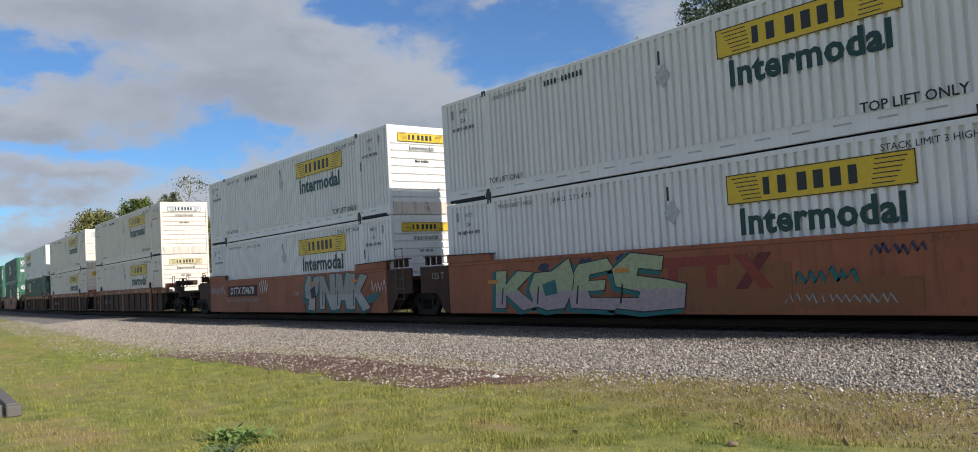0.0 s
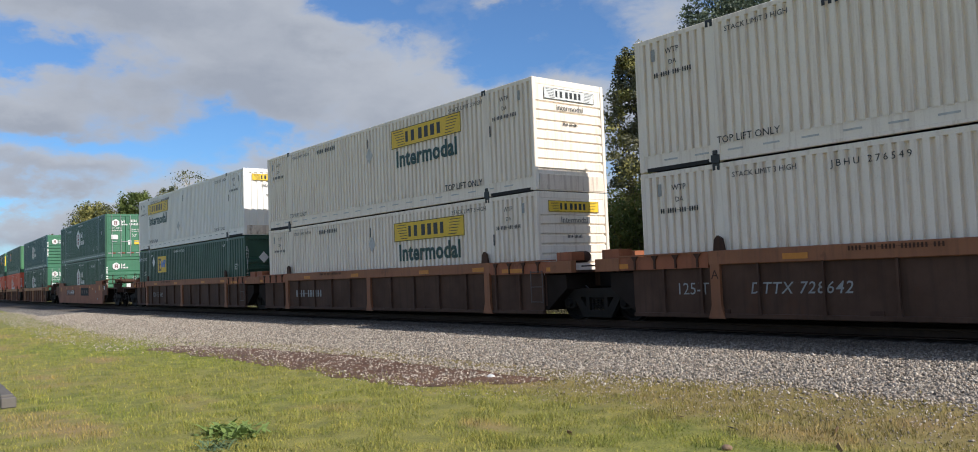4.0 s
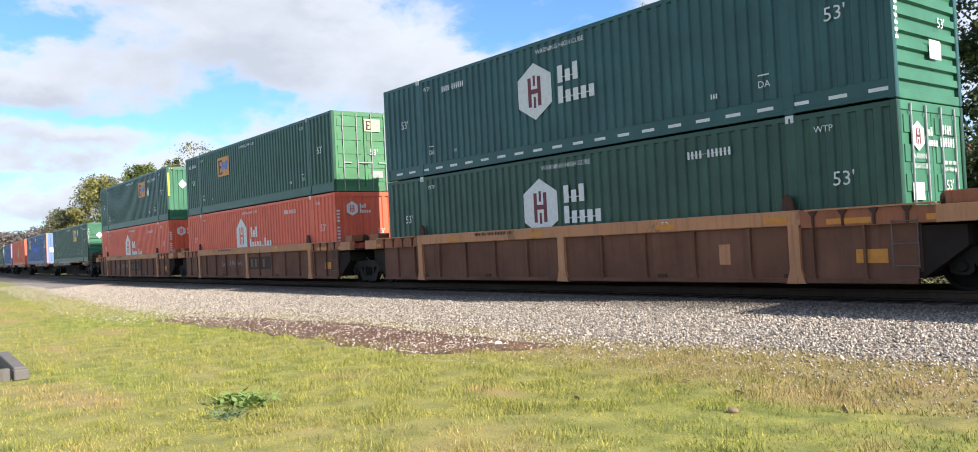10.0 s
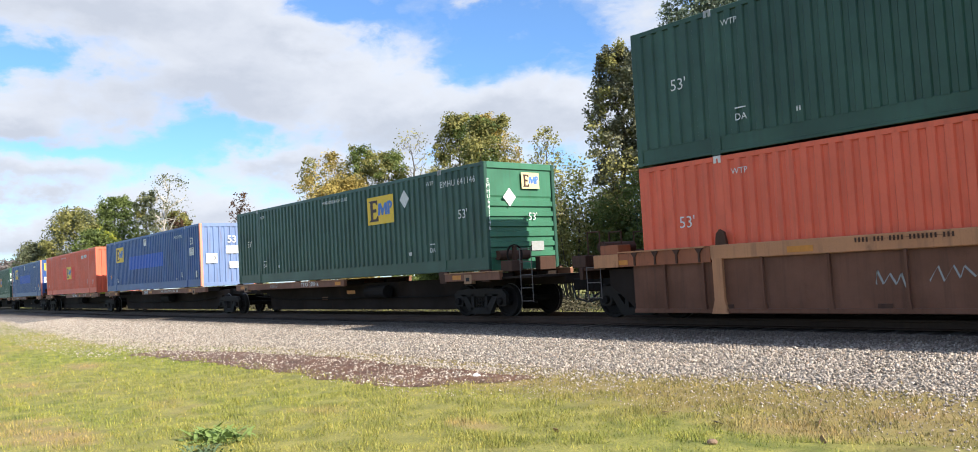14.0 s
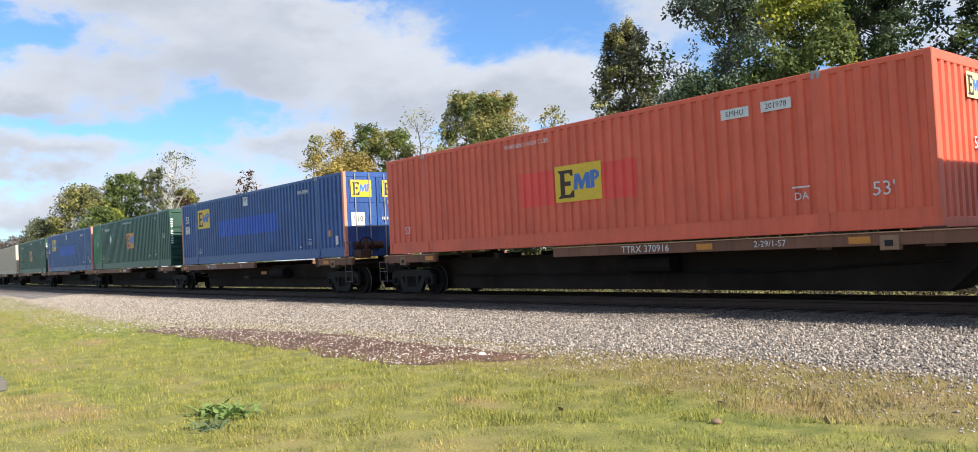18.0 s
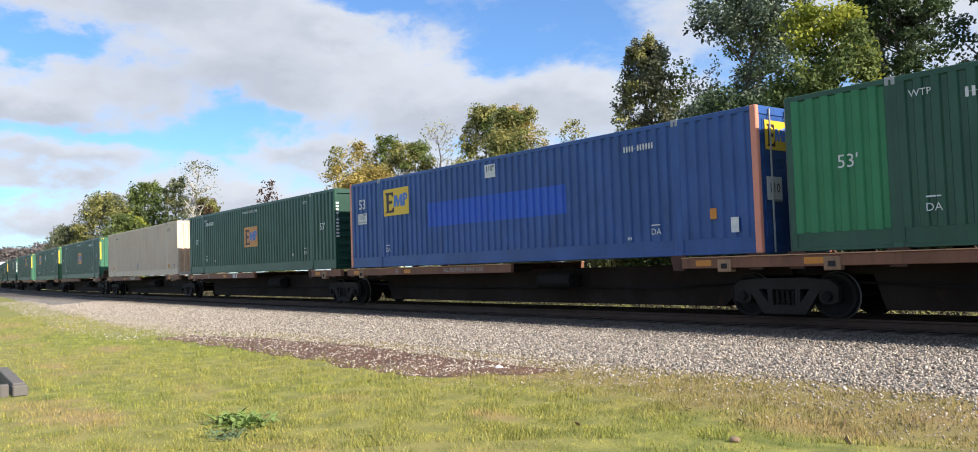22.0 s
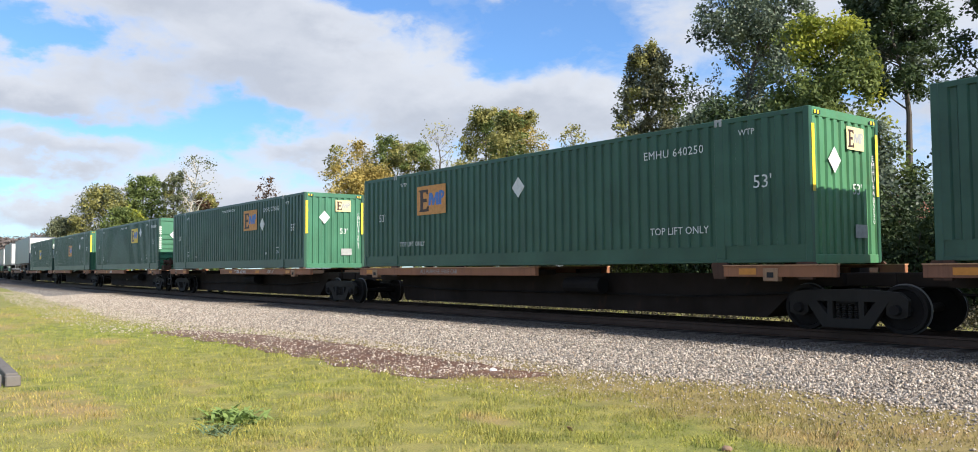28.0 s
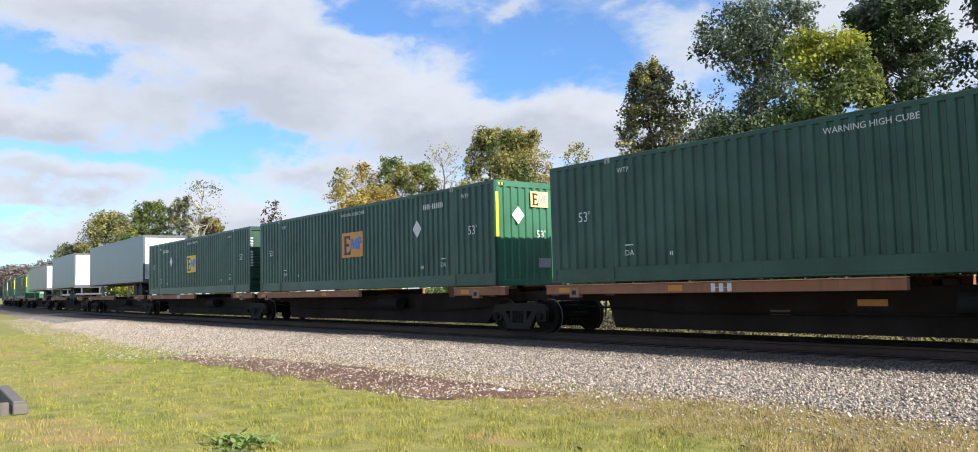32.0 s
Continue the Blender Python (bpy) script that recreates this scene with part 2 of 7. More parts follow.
BOTTLE = plain("dark_green_lettering", (0.012, 0.06, 0.05), 0.5)
MARK = plain("white_lettering", (0.70, 0.71, 0.70), 0.5, 0.2)
GREY_MARK = plain("worn_grey_lettering", (0.36, 0.37, 0.36), 0.6, 0.3)
PALE_MARK = plain("faint_grey_placard", (0.56, 0.56, 0.55), 0.6, 0.3)
MAROON = plain("maroon_decal", (0.16, 0.018, 0.03), 0.5)
BROWN_INK = plain("dark_brown_decal", (0.045, 0.014, 0.010), 0.5)
SKYBLUE_INK = plain("mid_blue_decal", (0.07, 0.19, 0.55), 0.5)
STEEL = plain("galvanised_steel", (0.36, 0.37, 0.38), 0.45)


# ---- mesh helpers ----
def part(name, bm, mat, parent, label="", place=None):
    """Links a bmesh, or a finished mesh, as one object under a thing or a part."""
    if isinstance(bm, bmesh.types.BMesh):
        data = bpy.data.meshes.new(name)
        bm.to_mesh(data)
        bm.free()
    else:
        data = bm
    if mat and not data.materials:
        data.materials.append(mat)
    ob = new(name, data)
    if parent:
        ob.parent = parent
    if place is not None:
        ob.matrix_basis = place
    if label:
        tagged(ob, label)
    return ob


STORE = {}


def stored(key, mat, build):
    """One mesh for all alike pieces of one material."""
    key = (key, mat.name)
    if key not in STORE:
        bm = build()
        data = bpy.data.meshes.new(str(key[0][0]) if isinstance(key[0], tuple) else key[0])
        bm.to_mesh(data)
        bm.free()
        data.materials.append(mat)
        STORE[key] = data
    return STORE[key]


def box(bm, x0, y0, z0, x1, y1, z1, bevel=0.0):
    vs = [bm.verts.new((x, y, z)) for x in (x0, x1) for y in (y0, y1) for z in (z0, z1)]
    fs = [bm.faces.new([vs[i] for i in f]) for f in ((0, 1, 3, 2), (4, 6, 7, 5), (0, 4, 5, 1), (2, 3, 7, 6), (0, 2, 6, 4), (1, 5, 7, 3))]
    if bevel:
        bmesh.ops.bevel(bm, geom=list({e for f in fs for e in f.edges}), offset=bevel, segments=1, affect="EDGES")
    return bm


def boxes(*dims, bevel=0.0):
    bm = bmesh.new()
    for d in dims:
        box(bm, *d, bevel=bevel)
    return bm


def prism(bm, outline, y0, y1):
    """An outline in x, z drawn through from y0 to y1."""
    a = [bm.verts.new((x, y0, z)) for x, z in outline]
    b = [bm.verts.new((x, y1, z)) for x, z in outline]
    bm.faces.new(a), bm.faces.new(b[::-1])
    for i in range(len(a)):
        bm.faces.new((a[i], b[i], b[i - 1], a[i - 1]))
    bmesh.ops.recalc_face_normals(bm, faces=bm.faces)
    return bm


def tube(bm, a, b, r, n=8, r2=None):
    a, b = Vector(a), Vector(b)
    side = (b - a).orthogonal().normalized()
    up = (b - a).normalized().cross(side)
    r2 = r if r2 is None else r2
    rings = [[bm.verts.new(p + (side * math.cos(k * math.tau / n) + up * math.sin(k * math.tau / n)) * rr) for k in range(n)] for p, rr in ((a, r), (b, r2))]
    for k in range(n):
        bm.faces.new((rings[0][k - 1], rings[0][k], rings[1][k], rings[1][k - 1]))
    bm.faces.new(rings[0]), bm.faces.new(rings[1][::-1])
    return bm


def pipe(points, r, n=6):
    bm = bmesh.new()
    for a, b in zip(points, points[1:]):
        tube(bm, a, b, r, n)
    bmesh.ops.recalc_face_normals(bm, faces=bm.faces)
    return bm


TEXTS = {}


def block_word(heights, height, mat, step=0.80):
    """A maker's word kept to plain blocks, one for each character, high or low, on a hairline."""
    def build():
        bm = bmesh.new()
        w, thin = height * step, height * 0.03
        base, last = -height / 2, None
        for i, h in enumerate(heights):
            x0 = (i - len(heights) / 2) * w
            zs = (base, base + height * 0.30 - thin, base + height * 0.30 + thin, base + h * height)
            cols = [[bm.verts.new((x, -0.002, z)) for z in zs] for x in (x0, x0 + w * 0.66)]
            for k in (0, 1, 2):
                bm.faces.new((cols[0][k], cols[1][k], cols[1][k + 1], cols[0][k + 1]))
            if last:
                bm.faces.new((last[1], cols[0][1], cols[0][2], last[2]))
            last = cols[1]
        return bm
    return stored(("blocks", tuple(heights), height, step), mat, build)


def joined(data):
    """Ties the letters of a word together by hairlines, so that the stencil is one sheet."""
    bm = bmesh.new()
    bm.from_mesh(data)
    bmesh.ops.remove_doubles(bm, verts=bm.verts, dist=0.0002)
    left, islands = set(bm.verts), []
    while left:
        heap, group = [left.pop()], []
        while heap:
            v = heap.pop()
            group.append(v)
            for e in v.link_edges:
                o = e.other_vert(v)
                if o in left:
                    left.remove(o)
                    heap.append(o)
        islands.append(group)
    islands.sort(key=lambda g: (-round(max(v.co.z for v in g), 1), min(v.co.x for v in g)))
    for a, b in zip(islands, islands[1:]):
        p, q = min(((u, w) for u in a for w in b), key=lambda pair: (pair[0].co - pair[1].co).length_squared)
        bm.faces.new((p, q, bm.verts.new(q.co + Vector((0.0, 0, 0.001)))))
    bm.to_mesh(data)
    bm.free()


def letters(text, size, mat, spread=1.0, bold=0.0, slant=0.0, stack=False):
    """Flat lettering in x, z, its middle at the origin, facing -y."""
    text = "\n".join(text) if stack else text
    key = (text, size, mat.name, spread, bold, slant)
    if key not in TEXTS:
        curve = bpy.data.curves.new("lettering", "FONT")
        curve.body, curve.size, curve.align_x, curve.align_y, curve.space_character = text, size, "CENTER", "CENTER", spread
        curve.resolution_u, curve.offset, curve.shear, curve.space_line = 2, bold, slant, 0.82
        curve.fill_mode = "BOTH"
        ob = new("lettering", curve)
        bpy.context.view_layer.update()
        data = bpy.data.meshes.new_from_object(ob)
        bpy.data.objects.remove(ob)
        data.transform(pose(0, 0, 0, 90))
        data.materials.clear()
        data.materials.append(mat)
        joined(data)
        TEXTS[key] = data
    return TEXTS[key]


def bars(words, height, mat, step=0.62, upright=False):
    """Unreadable marks: one row of plain upright bars, joined by a hairline, a bar for each character."""
    def build():
        bm = bmesh.new()
        n = sum(words) + len(words) - 1
        w = height * step
        at = -n * w / 2
        zs = (-height / 2, -height * 0.03, height * 0.03, height / 2)
        turn = (lambda x, z: (z, -0.002, -x)) if upright else (lambda x, z: (x, -0.002, z))
        last = None
        for count in words:
            for _ in range(count):
                cols = [[bm.verts.new(turn(x, z)) for z in zs] for x in (at, at + w * 0.52)]
                for k in (0, 1, 2):
                    bm.faces.new((cols[0][k], cols[1][k], cols[1][k + 1], cols[0][k + 1]))
                if last:
                    bm.faces.new((last[1], cols[0][1], cols[0][2], last[2]))
                last = cols[1]
                at += w
            at += w
        return bm
    return stored(("mark", tuple(words), height, upright, step), mat, build)


def plate(outline, mat, key):
    def build():
        return prism(bmesh.new(), outline, -0.003, 0.001)
    return stored((key,), mat, build)

# ---- the track, which bends gently away far down the line ----
TRACK_Y, RAIL_Z = 15.11, 0.40
FLAT_Z, WELL_Z = 1.63, 0.73          # underside of containers on spine cars and in wells
LENGTH, WIDTH, HEIGHT = 16.15, 2.59, 2.90


def bend(x):
    q = max(-x - 20, 0) / 100
    return 3.74 * q * q if q < 2.6 else 3.74 * (2.6 * 2.6 + 5.2 * (q - 2.6))


def slope(x):
    q = min(max(-x - 20, 0) / 100, 2.6)
    return -2 * 3.74 * q / 100


def on_track(x, z=0.0):
    return pose(x, TRACK_Y + bend(x), z, 0, 0, math.degrees(math.atan(slope(x))))


def gone(t):
    """How far the train has run at t, from its place at 16 s."""
    u = (t - 16) / 16
    return 12.558 * (t - 16) - 2.10 * u * u - 1.21 * u * u * u


MOVERS = []                          # things that roll: object, place along the train, height


def rolls(ob, x, z):
    MOVERS.append((ob, x, z))
    ob.matrix_basis = on_track(x + gone(0), z)
    return ob


def motions():
    times = [0, 0.5] + list(range(1, 32)) + [31.5, 32]
    for ob, x, z in MOVERS:
        walk(ob, [(t, on_track(x + gone(t), z)) for t in times])


# ---- ground ----
def ground_height(v):
    """Height over the lawn, by the distance v from the camera's side towards the track."""
    for (a, za), (b, zb) in zip(PROFILE, PROFILE[1:]):
        if v <= b:
            return za + (zb - za) * (v - a) / (b - a)
    return PROFILE[-1][1]


PROFILE = [(-3000, 0.0), (7.4, 0.0), (9.6, 0.05), (12.9, 0.20), (17.3, 0.20), (20.0, 0.0), (3000, 0.0)]


def sheet(name, xs, vs, lift, mat, wobble=None):
    verts, faces = [], []
    for i, x in enumerate(xs):
        for j, v in enumerate(vs):
            vv = v + (wobble(x, j) if wobble else 0)
            verts.append((x, vv + bend(x), ground_height(vv) + lift))
    n = len(vs)
    for i in range(len(xs) - 1):
        for j in range(n - 1):
            k = i * n + j
            faces.append((k, k + n, k + n + 1, k + 1))
    data = bpy.data.meshes.new(name)
    data.from_pydata(verts, [], faces)
    data.polygons.foreach_set("use_smooth", [True] * len(faces))
    data.materials.append(mat)
    return new(name, data)


def grass_build(tree, soil_shade=True):
    c = tree.nodes.new("ShaderNodeTexCoord").outputs["Object"]
    patch = noise_tex(tree, 0.45, 6.0, 0.62, c)
    wide = noise_tex(tree, 0.12, 3.0, 0.5, c)
    tuft = noise_tex(tree, 2.6, 6.0, 0.65, c)
    blade = noise_tex(tree, 45.0, 4.0, 0.7, c)
    base = mix(tree, ramp(tree, tuft, [(0.36, (0, 0, 0)), (0.64, (1, 1, 1))]), (0.118, 0.165, 0.021), (0.365, 0.362, 0.079))
    base = mix(tree, calc(tree, "MULTIPLY", ramp(tree, wide, [(0.4, (0, 0, 0)), (0.62, (1, 1, 1))]), 0.38), base, (0.36, 0.29, 0.105))
    base = mix(tree, calc(tree, "MULTIPLY", ramp(tree, blade, [(0.40, (0, 0, 0)), (0.62, (1, 1, 1))]), 0.6), base, (0.085, 0.090, 0.022))
    dry = ramp(tree, patch, [(0.55, (0, 0, 0)), (0.70, (1, 1, 1))])
    base = mix(tree, calc(tree, "MULTIPLY", dry, 0.6), base, (0.35, 0.245, 0.12))
    # worn soil along the stones and by the timber edging
    split = tree.nodes.new("ShaderNodeSeparateXYZ")
    tree.links.new(c, split.inputs[0])
    ragged = noise_tex(tree, 1.1, 6.0, 0.7, c)
    edge = calc(tree, "MULTIPLY_ADD", split.outputs["X"], 0.10, calc(tree, "ADD", split.outputs["Y"], calc(tree, "MULTIPLY", ragged, 3.2)))
    worn = calc(tree, "MULTIPLY", ramp(tree, calc(tree, "MULTIPLY", edge, 0.1), [(0.765, (0, 0, 0)), (0.87, (1, 1, 1))]), calc(tree, "LESS_THAN", split.outputs["Y"], 12.0))
    base = mix(tree, calc(tree, "MULTIPLY", worn, 0.52), base, (0.27, 0.175, 0.095))
    for x, y, r in ((-11.6, 2.0, 1.9), (-10.4, 2.2, 1.2), (-6.9, 5.4, 0.7), (-4.2, 7.0, 1.2), (-20.0, 4.8, 1.4), (-27.0, 3.6, 2.6), (-17.0, 3.0, 1.1), (-34.0, 4.5, 3.0)):
        dx, dy = calc(tree, "SUBTRACT", split.outputs["X"], x), calc(tree, "SUBTRACT", split.outputs["Y"], y)
        far = calc(tree, "SQRT", calc(tree, "ADD", calc(tree, "MULTIPLY", dx, dx), calc(tree, "MULTIPLY", calc(tree, "MULTIPLY", dy, dy), 4.0)))
        bare = ramp(tree, calc(tree, "MULTIPLY_ADD", ragged, 1.2, calc(tree, "DIVIDE", far, 2 * r)), [(0.72, (1, 1, 1)), (1.05, (0, 0, 0))])
        base = mix(tree, calc(tree, "MULTIPLY", bare, 0.55), base, (0.33, 0.225, 0.115))
    # the sheet under the blades is dimmed for soil and the shade between them
    return mix(tree, 1.0, base, (0.95, 0.92, 0.88), "MULTIPLY") if soil_shade else base, blade


def grime_and_shade(tree, c, base):
    """Oil, brake dust and the train's painted-in shade darken stones close to the rails."""
    split = tree.nodes.new("ShaderNodeSeparateXYZ")
    tree.links.new(c, split.inputs[0])
    edge = calc(tree, "MULTIPLY_ADD", noise_tex(tree, 0.8, 5.0, 0.65, c), 1.2, split.outputs["Y"])
    darkened = ramp(tree, calc(tree, "MULTIPLY", edge, 0.05), [(0.61, (0, 0, 0)), (0.68, (1, 1, 1))])
    return mix(tree, calc(tree, "MULTIPLY", darkened, 0.82), base, (0.050, 0.036, 0.026))


def ballast_build(tree):
    c = tree.nodes.new("ShaderNodeTexCoord").outputs["Object"]
    cell = add_node(tree, "ShaderNodeTexVoronoi", Scale=22.0)
    tree.links.new(c, cell.inputs["Vector"])
    stone = noise_tex(tree, 1.2, 5.0, 0.6, c)
    tone = ramp(tree, tree.nodes.new("ShaderNodeSeparateColor").outputs[0], [(0, (0, 0, 0)), (1, (1, 1, 1))])
    split = [n for n in tree.nodes if n.bl_idname == "ShaderNodeSeparateColor"][0]
    tree.links.new(cell.outputs["Color"], split.inputs[0])
    base = mix(tree, tone, (0.24, 0.21, 0.18), (0.50, 0.455, 0.40))
    base = mix(tree, ramp(tree, cell.outputs["Distance"], [(0.35, (0, 0, 0)), (0.62, (1, 1, 1))]), base, (0.07, 0.065, 0.06))
    base = mix(tree, calc(tree, "MULTIPLY", stone, 0.35), base, (0.20, 0.16, 0.12))
    # damp earth among the stones along the muddy hollow
    at = tree.nodes.new("ShaderNodeSeparateXYZ")
    tree.links.new(c, at.inputs[0])
    shore = calc(tree, "MULTIPLY_ADD", noise_tex(tree, 0.9, 6.0, 0.65, c), -3.0, at.outputs["Y"])
    earth = ramp(tree, calc(tree, "MULTIPLY", shore, 0.1), [(0.66, (1, 1, 1)), (0.78, (0, 0, 0))])
    base = mix(tree, calc(tree, "MULTIPLY", earth, calc(tree, "MULTIPLY", calc(tree, "GREATER_THAN", at.outputs["X"], -24.0), 0.9)), base, (0.135, 0.072, 0.038))
    base = grime_and_shade(tree, c, base)
    return base, calc(tree, "SUBTRACT", 1.0, cell.outputs["Distance"])


GRASS = material("lawn_grass", grass_build, 0.9, bump=0.5)
BALLAST = material("grey_track_ballast", ballast_build, 0.9, bump=1.0)


def spread(lo, hi, near, count):
    """Stations that lie closer together near the camera."""
    out = []
    for k in range(count + 1):
        u = 2 * k / count - 1
        out.append(near + (hi - near if u > 0 else near - lo) * (abs(u) ** 3.2) * (1 if u > 0 else -1))
    return out


def foot(x):
    """Where the stones give way to the lawn, as a distance from the camera's side."""
    last = FOOT[0]
    for p in FOOT[1:]:
        if x <= p[0]:
            f = max(0.0, (x - last[0]) / (p[0] - last[0]))
            return last[1] + (p[1] - last[1]) * f + 0.22 * noise.noise((x * 0.9, 3.1, 0)) + 0.12 * noise.noise((x * 3.1, 7.7, 0))
        last = p
    return last[1]


FOOT = [(-400, 10.4), (-90, 10.2), (-60, 9.2), (-40, 7.8), (-30, 7.1), (-22, 7.0), (-18.5, 7.9), (-14, 8.2), (-9.5, 8.0), (-8, 8.3), (-6.6, 8.8), (-5, 8.9), (-3, 8.7), (60, 8.8), (200, 9.0)]
xs = spread(-2500, 2500, -10, 160)
ground = sheet("ground", xs, [-3000, -600, -120, -30, -8, 0, 2, 4, 5, 6, 7, 7.4, 8.2, 9, 9.6, 11, 12.9, 17.3, 20, 24, 40, 120, 600, 3000], 0.0, GRASS)
tagged(ground, "short autumn lawn with dry and worn patches", "ground", kind="structure")
ballast = sheet("ballast_bed", [x / 4 for x in range(-1600, 241)], [0.0, 0.12, 0.3, 0.5, 0.75, 1.0, 1.5, 2.0], 0.012, BALLAST)
for v in ballast.data.vertices:
    x = v.co.x
    j = v.index % 8
    rows = (foot(x), 9.6, 10.6, 11.7, 12.9, 15.0, 17.3, 18.6)
    w = max(rows[j], rows[0] + 0.05 * j)
    v.co.y, v.co.z = w + bend(x), ground_height(w) + (0.012 if j else -0.02)
tagged(ballast, "bed of pale grey crushed stone under the rails", "ballast", kind="structure")


def mud_build(tree):
    c = tree.nodes.new("ShaderNodeTexCoord").outputs["Object"]
    a = noise_tex(tree, 2.2, 6.0, 0.65, c)
    g = noise_tex(tree, 26.0, 5.0, 0.7, c)
    base = mix(tree, ramp(tree, a, [(0.35, (0, 0, 0)), (0.65, (1, 1, 1))]), (0.068, 0.026, 0.012), (0.150, 0.068, 0.034))
    base = mix(tree, calc(tree, "MULTIPLY", ramp(tree, g, [(0.5, (0, 0, 0)), (0.7, (1, 1, 1))]), 0.5), base, (0.22, 0.155, 0.10))
    return base, g


MUD = material("damp_brown_mud", mud_build, 0.6, bump=0.6)


def mud_low(x):
    """Near edge of the muddy hollow."""
    return 6.45 + 0.12 * math.sin((x + 19) * 0.35) + 0.30 * noise.noise((x * 1.1, 9.0, 0)) + 0.16 * noise.noise((x * 3.7, 4.0, 0)) + (3.5 * ((x + 10.6) / 2.6) ** 2 if x > -10.6 else 0)


def build_mud():
    verts, faces, n = [], [], 7
    stations = [-22.0 + 0.18 * k for k in range(75)]
    for x in stations:
        lo, hi = mud_low(x), foot(x) + 0.10
        hi = max(hi, lo + 0.02)
        for j in range(n):
            v = lo + (hi - lo) * j / (n - 1)
            verts.append((x, v, ground_height(v) + 0.008 + (0.012 if j == n - 1 else 0)))
    for i in range(len(stations) - 1):
        for j in range(n - 1):
            k = i * n + j
            faces.append((k, k + n, k + n + 1, k + 1))
    data = bpy.data.meshes.new("mud_patch")
    data.from_pydata(verts, [], faces)
    data.materials.append(MUD)
    tagged(new("mud_patch", data), "damp brown bare earth strewn with pale stones", "bare earth", kind="structure")


build_mud()


def build_rails():
    for side in (-0.7525, 0.7525):
        bm = bmesh.new()
        outline = [(-0.07, 0), (0.07, 0), (0.07, 0.015), (0.015, 0.035), (0.012, 0.125), (0.036, 0.135), (0.036, 0.17), (-0.036, 0.17), (-0.036, 0.135), (-0.012, 0.125), (-0.015, 0.035), (-0.07, 0.015)]
        rows = []
        for x in [k * 4 for k in range(-130, 31)]:
            m = on_track(x, RAIL_Z - 0.17)
            rows.append([bm.verts.new(m @ Vector((0, side + a, b))) for a, b in outline])
        for p, q in zip(rows, rows[1:]):
            for k in range(len(outline)):
                bm.faces.new((p[k - 1], p[k], q[k], q[k - 1]))
        bmesh.ops.recalc_face_normals(bm, faces=bm.faces)
        rail = part("rail", bm, RAIL, None)
        tagged(rail, "worn steel rail spiked to dark timber sleepers", "rail", "track rails", "structure")
    bm = bmesh.new()
    box(bm, -0.115, -1.3, -0.18, 0.115, 1.3, 0.0, bevel=0.012)
    data = bpy.data.meshes.new("sleeper")
    bm.to_mesh(data)
    bm.free()
    data.materials.append(SLEEPER)
    for k in range(150):
        x = 3 - k * 0.5
        ob = part("sleeper", data, None, None, "", on_track(x, RAIL_Z - 0.172) @ pose(0, random.uniform(-0.03, 0.03), random.uniform(-0.01, 0.0), 0, 0, random.uniform(-1, 1)))
        tagged(ob, "weathered dark timber railway sleeper in ballast", "sleeper", "track sleepers", "structure")


RAIL = paint("rusty_rail_steel", (0.05, 0.028, 0.018), (0.02, 0.014, 0.010), 0.5, 0.7, 0.0, 0.3, 0.25)
SLEEPER = paint("creosoted_timber", (0.030, 0.022, 0.017), (0.012, 0.010, 0.008), 0.5, 0.9, 0.0, 0.3, 0.2)
build_rails()

# ---- containers: x along the train, -y towards the lawn, z up from the underside ----
def corrugated(x0, x1, z0, z1, y_out, depth, pitch, flip, folds=(0.46, 0.56, 0.90)):
    """A sheet folded into upright ribs between x0 and x1; flip -1 faces -y."""
    bm = bmesh.new()
    n = max(1, round((x1 - x0) / pitch))
    p = (x1 - x0) / n
    line = []
    for k in range(n):
        a = x0 + k * p
        line += [(a, 1), (a + p * folds[0], 1), (a + p * folds[1], 0), (a + p * folds[2], 0)]
    line.append((x1, 1))
    top, low = [], []
    for x, o in line:
        y = y_out - flip * depth * (1 - o)
        low.append(bm.verts.new((x, y, z0)))
        top.append(bm.verts.new((x, y, z1)))
    for k in range(len(line) - 1):
        f = (low[k], low[k + 1], top[k + 1], top[k])
        bm.faces.new(f if flip < 0 else f[::-1])
    return bm


def ribbed_end(heights, depth):
    """An end wall with level ribs, facing +x at x = 0, across y."""
    bm = bmesh.new()
    line = []
    for z, o in heights:
        line.append((z, o))
    w = WIDTH / 2 - 0.12
    vs = [[bm.verts.new((-depth * (1 - o), y, z)) for y in (-w, w)] for z, o in line]
    for a, b in zip(vs, vs[1:]):
        bm.faces.new((a[0], a[1], b[1], b[0]))
    return bm


def rib_line(z0, z1, n, gap=0.35):
    out = [(z0, 0.0)]
    p = (z1 - z0) / n
    for k in range(n):
        a = z0 + k * p
        out += [(a + p * 0.06, 0.0), (a + p * 0.16, 1.0), (a + p * (1 - gap), 1.0), (a + p * (1.06 - gap), 0.0)]
    out.append((z1, 0.0))
    return out


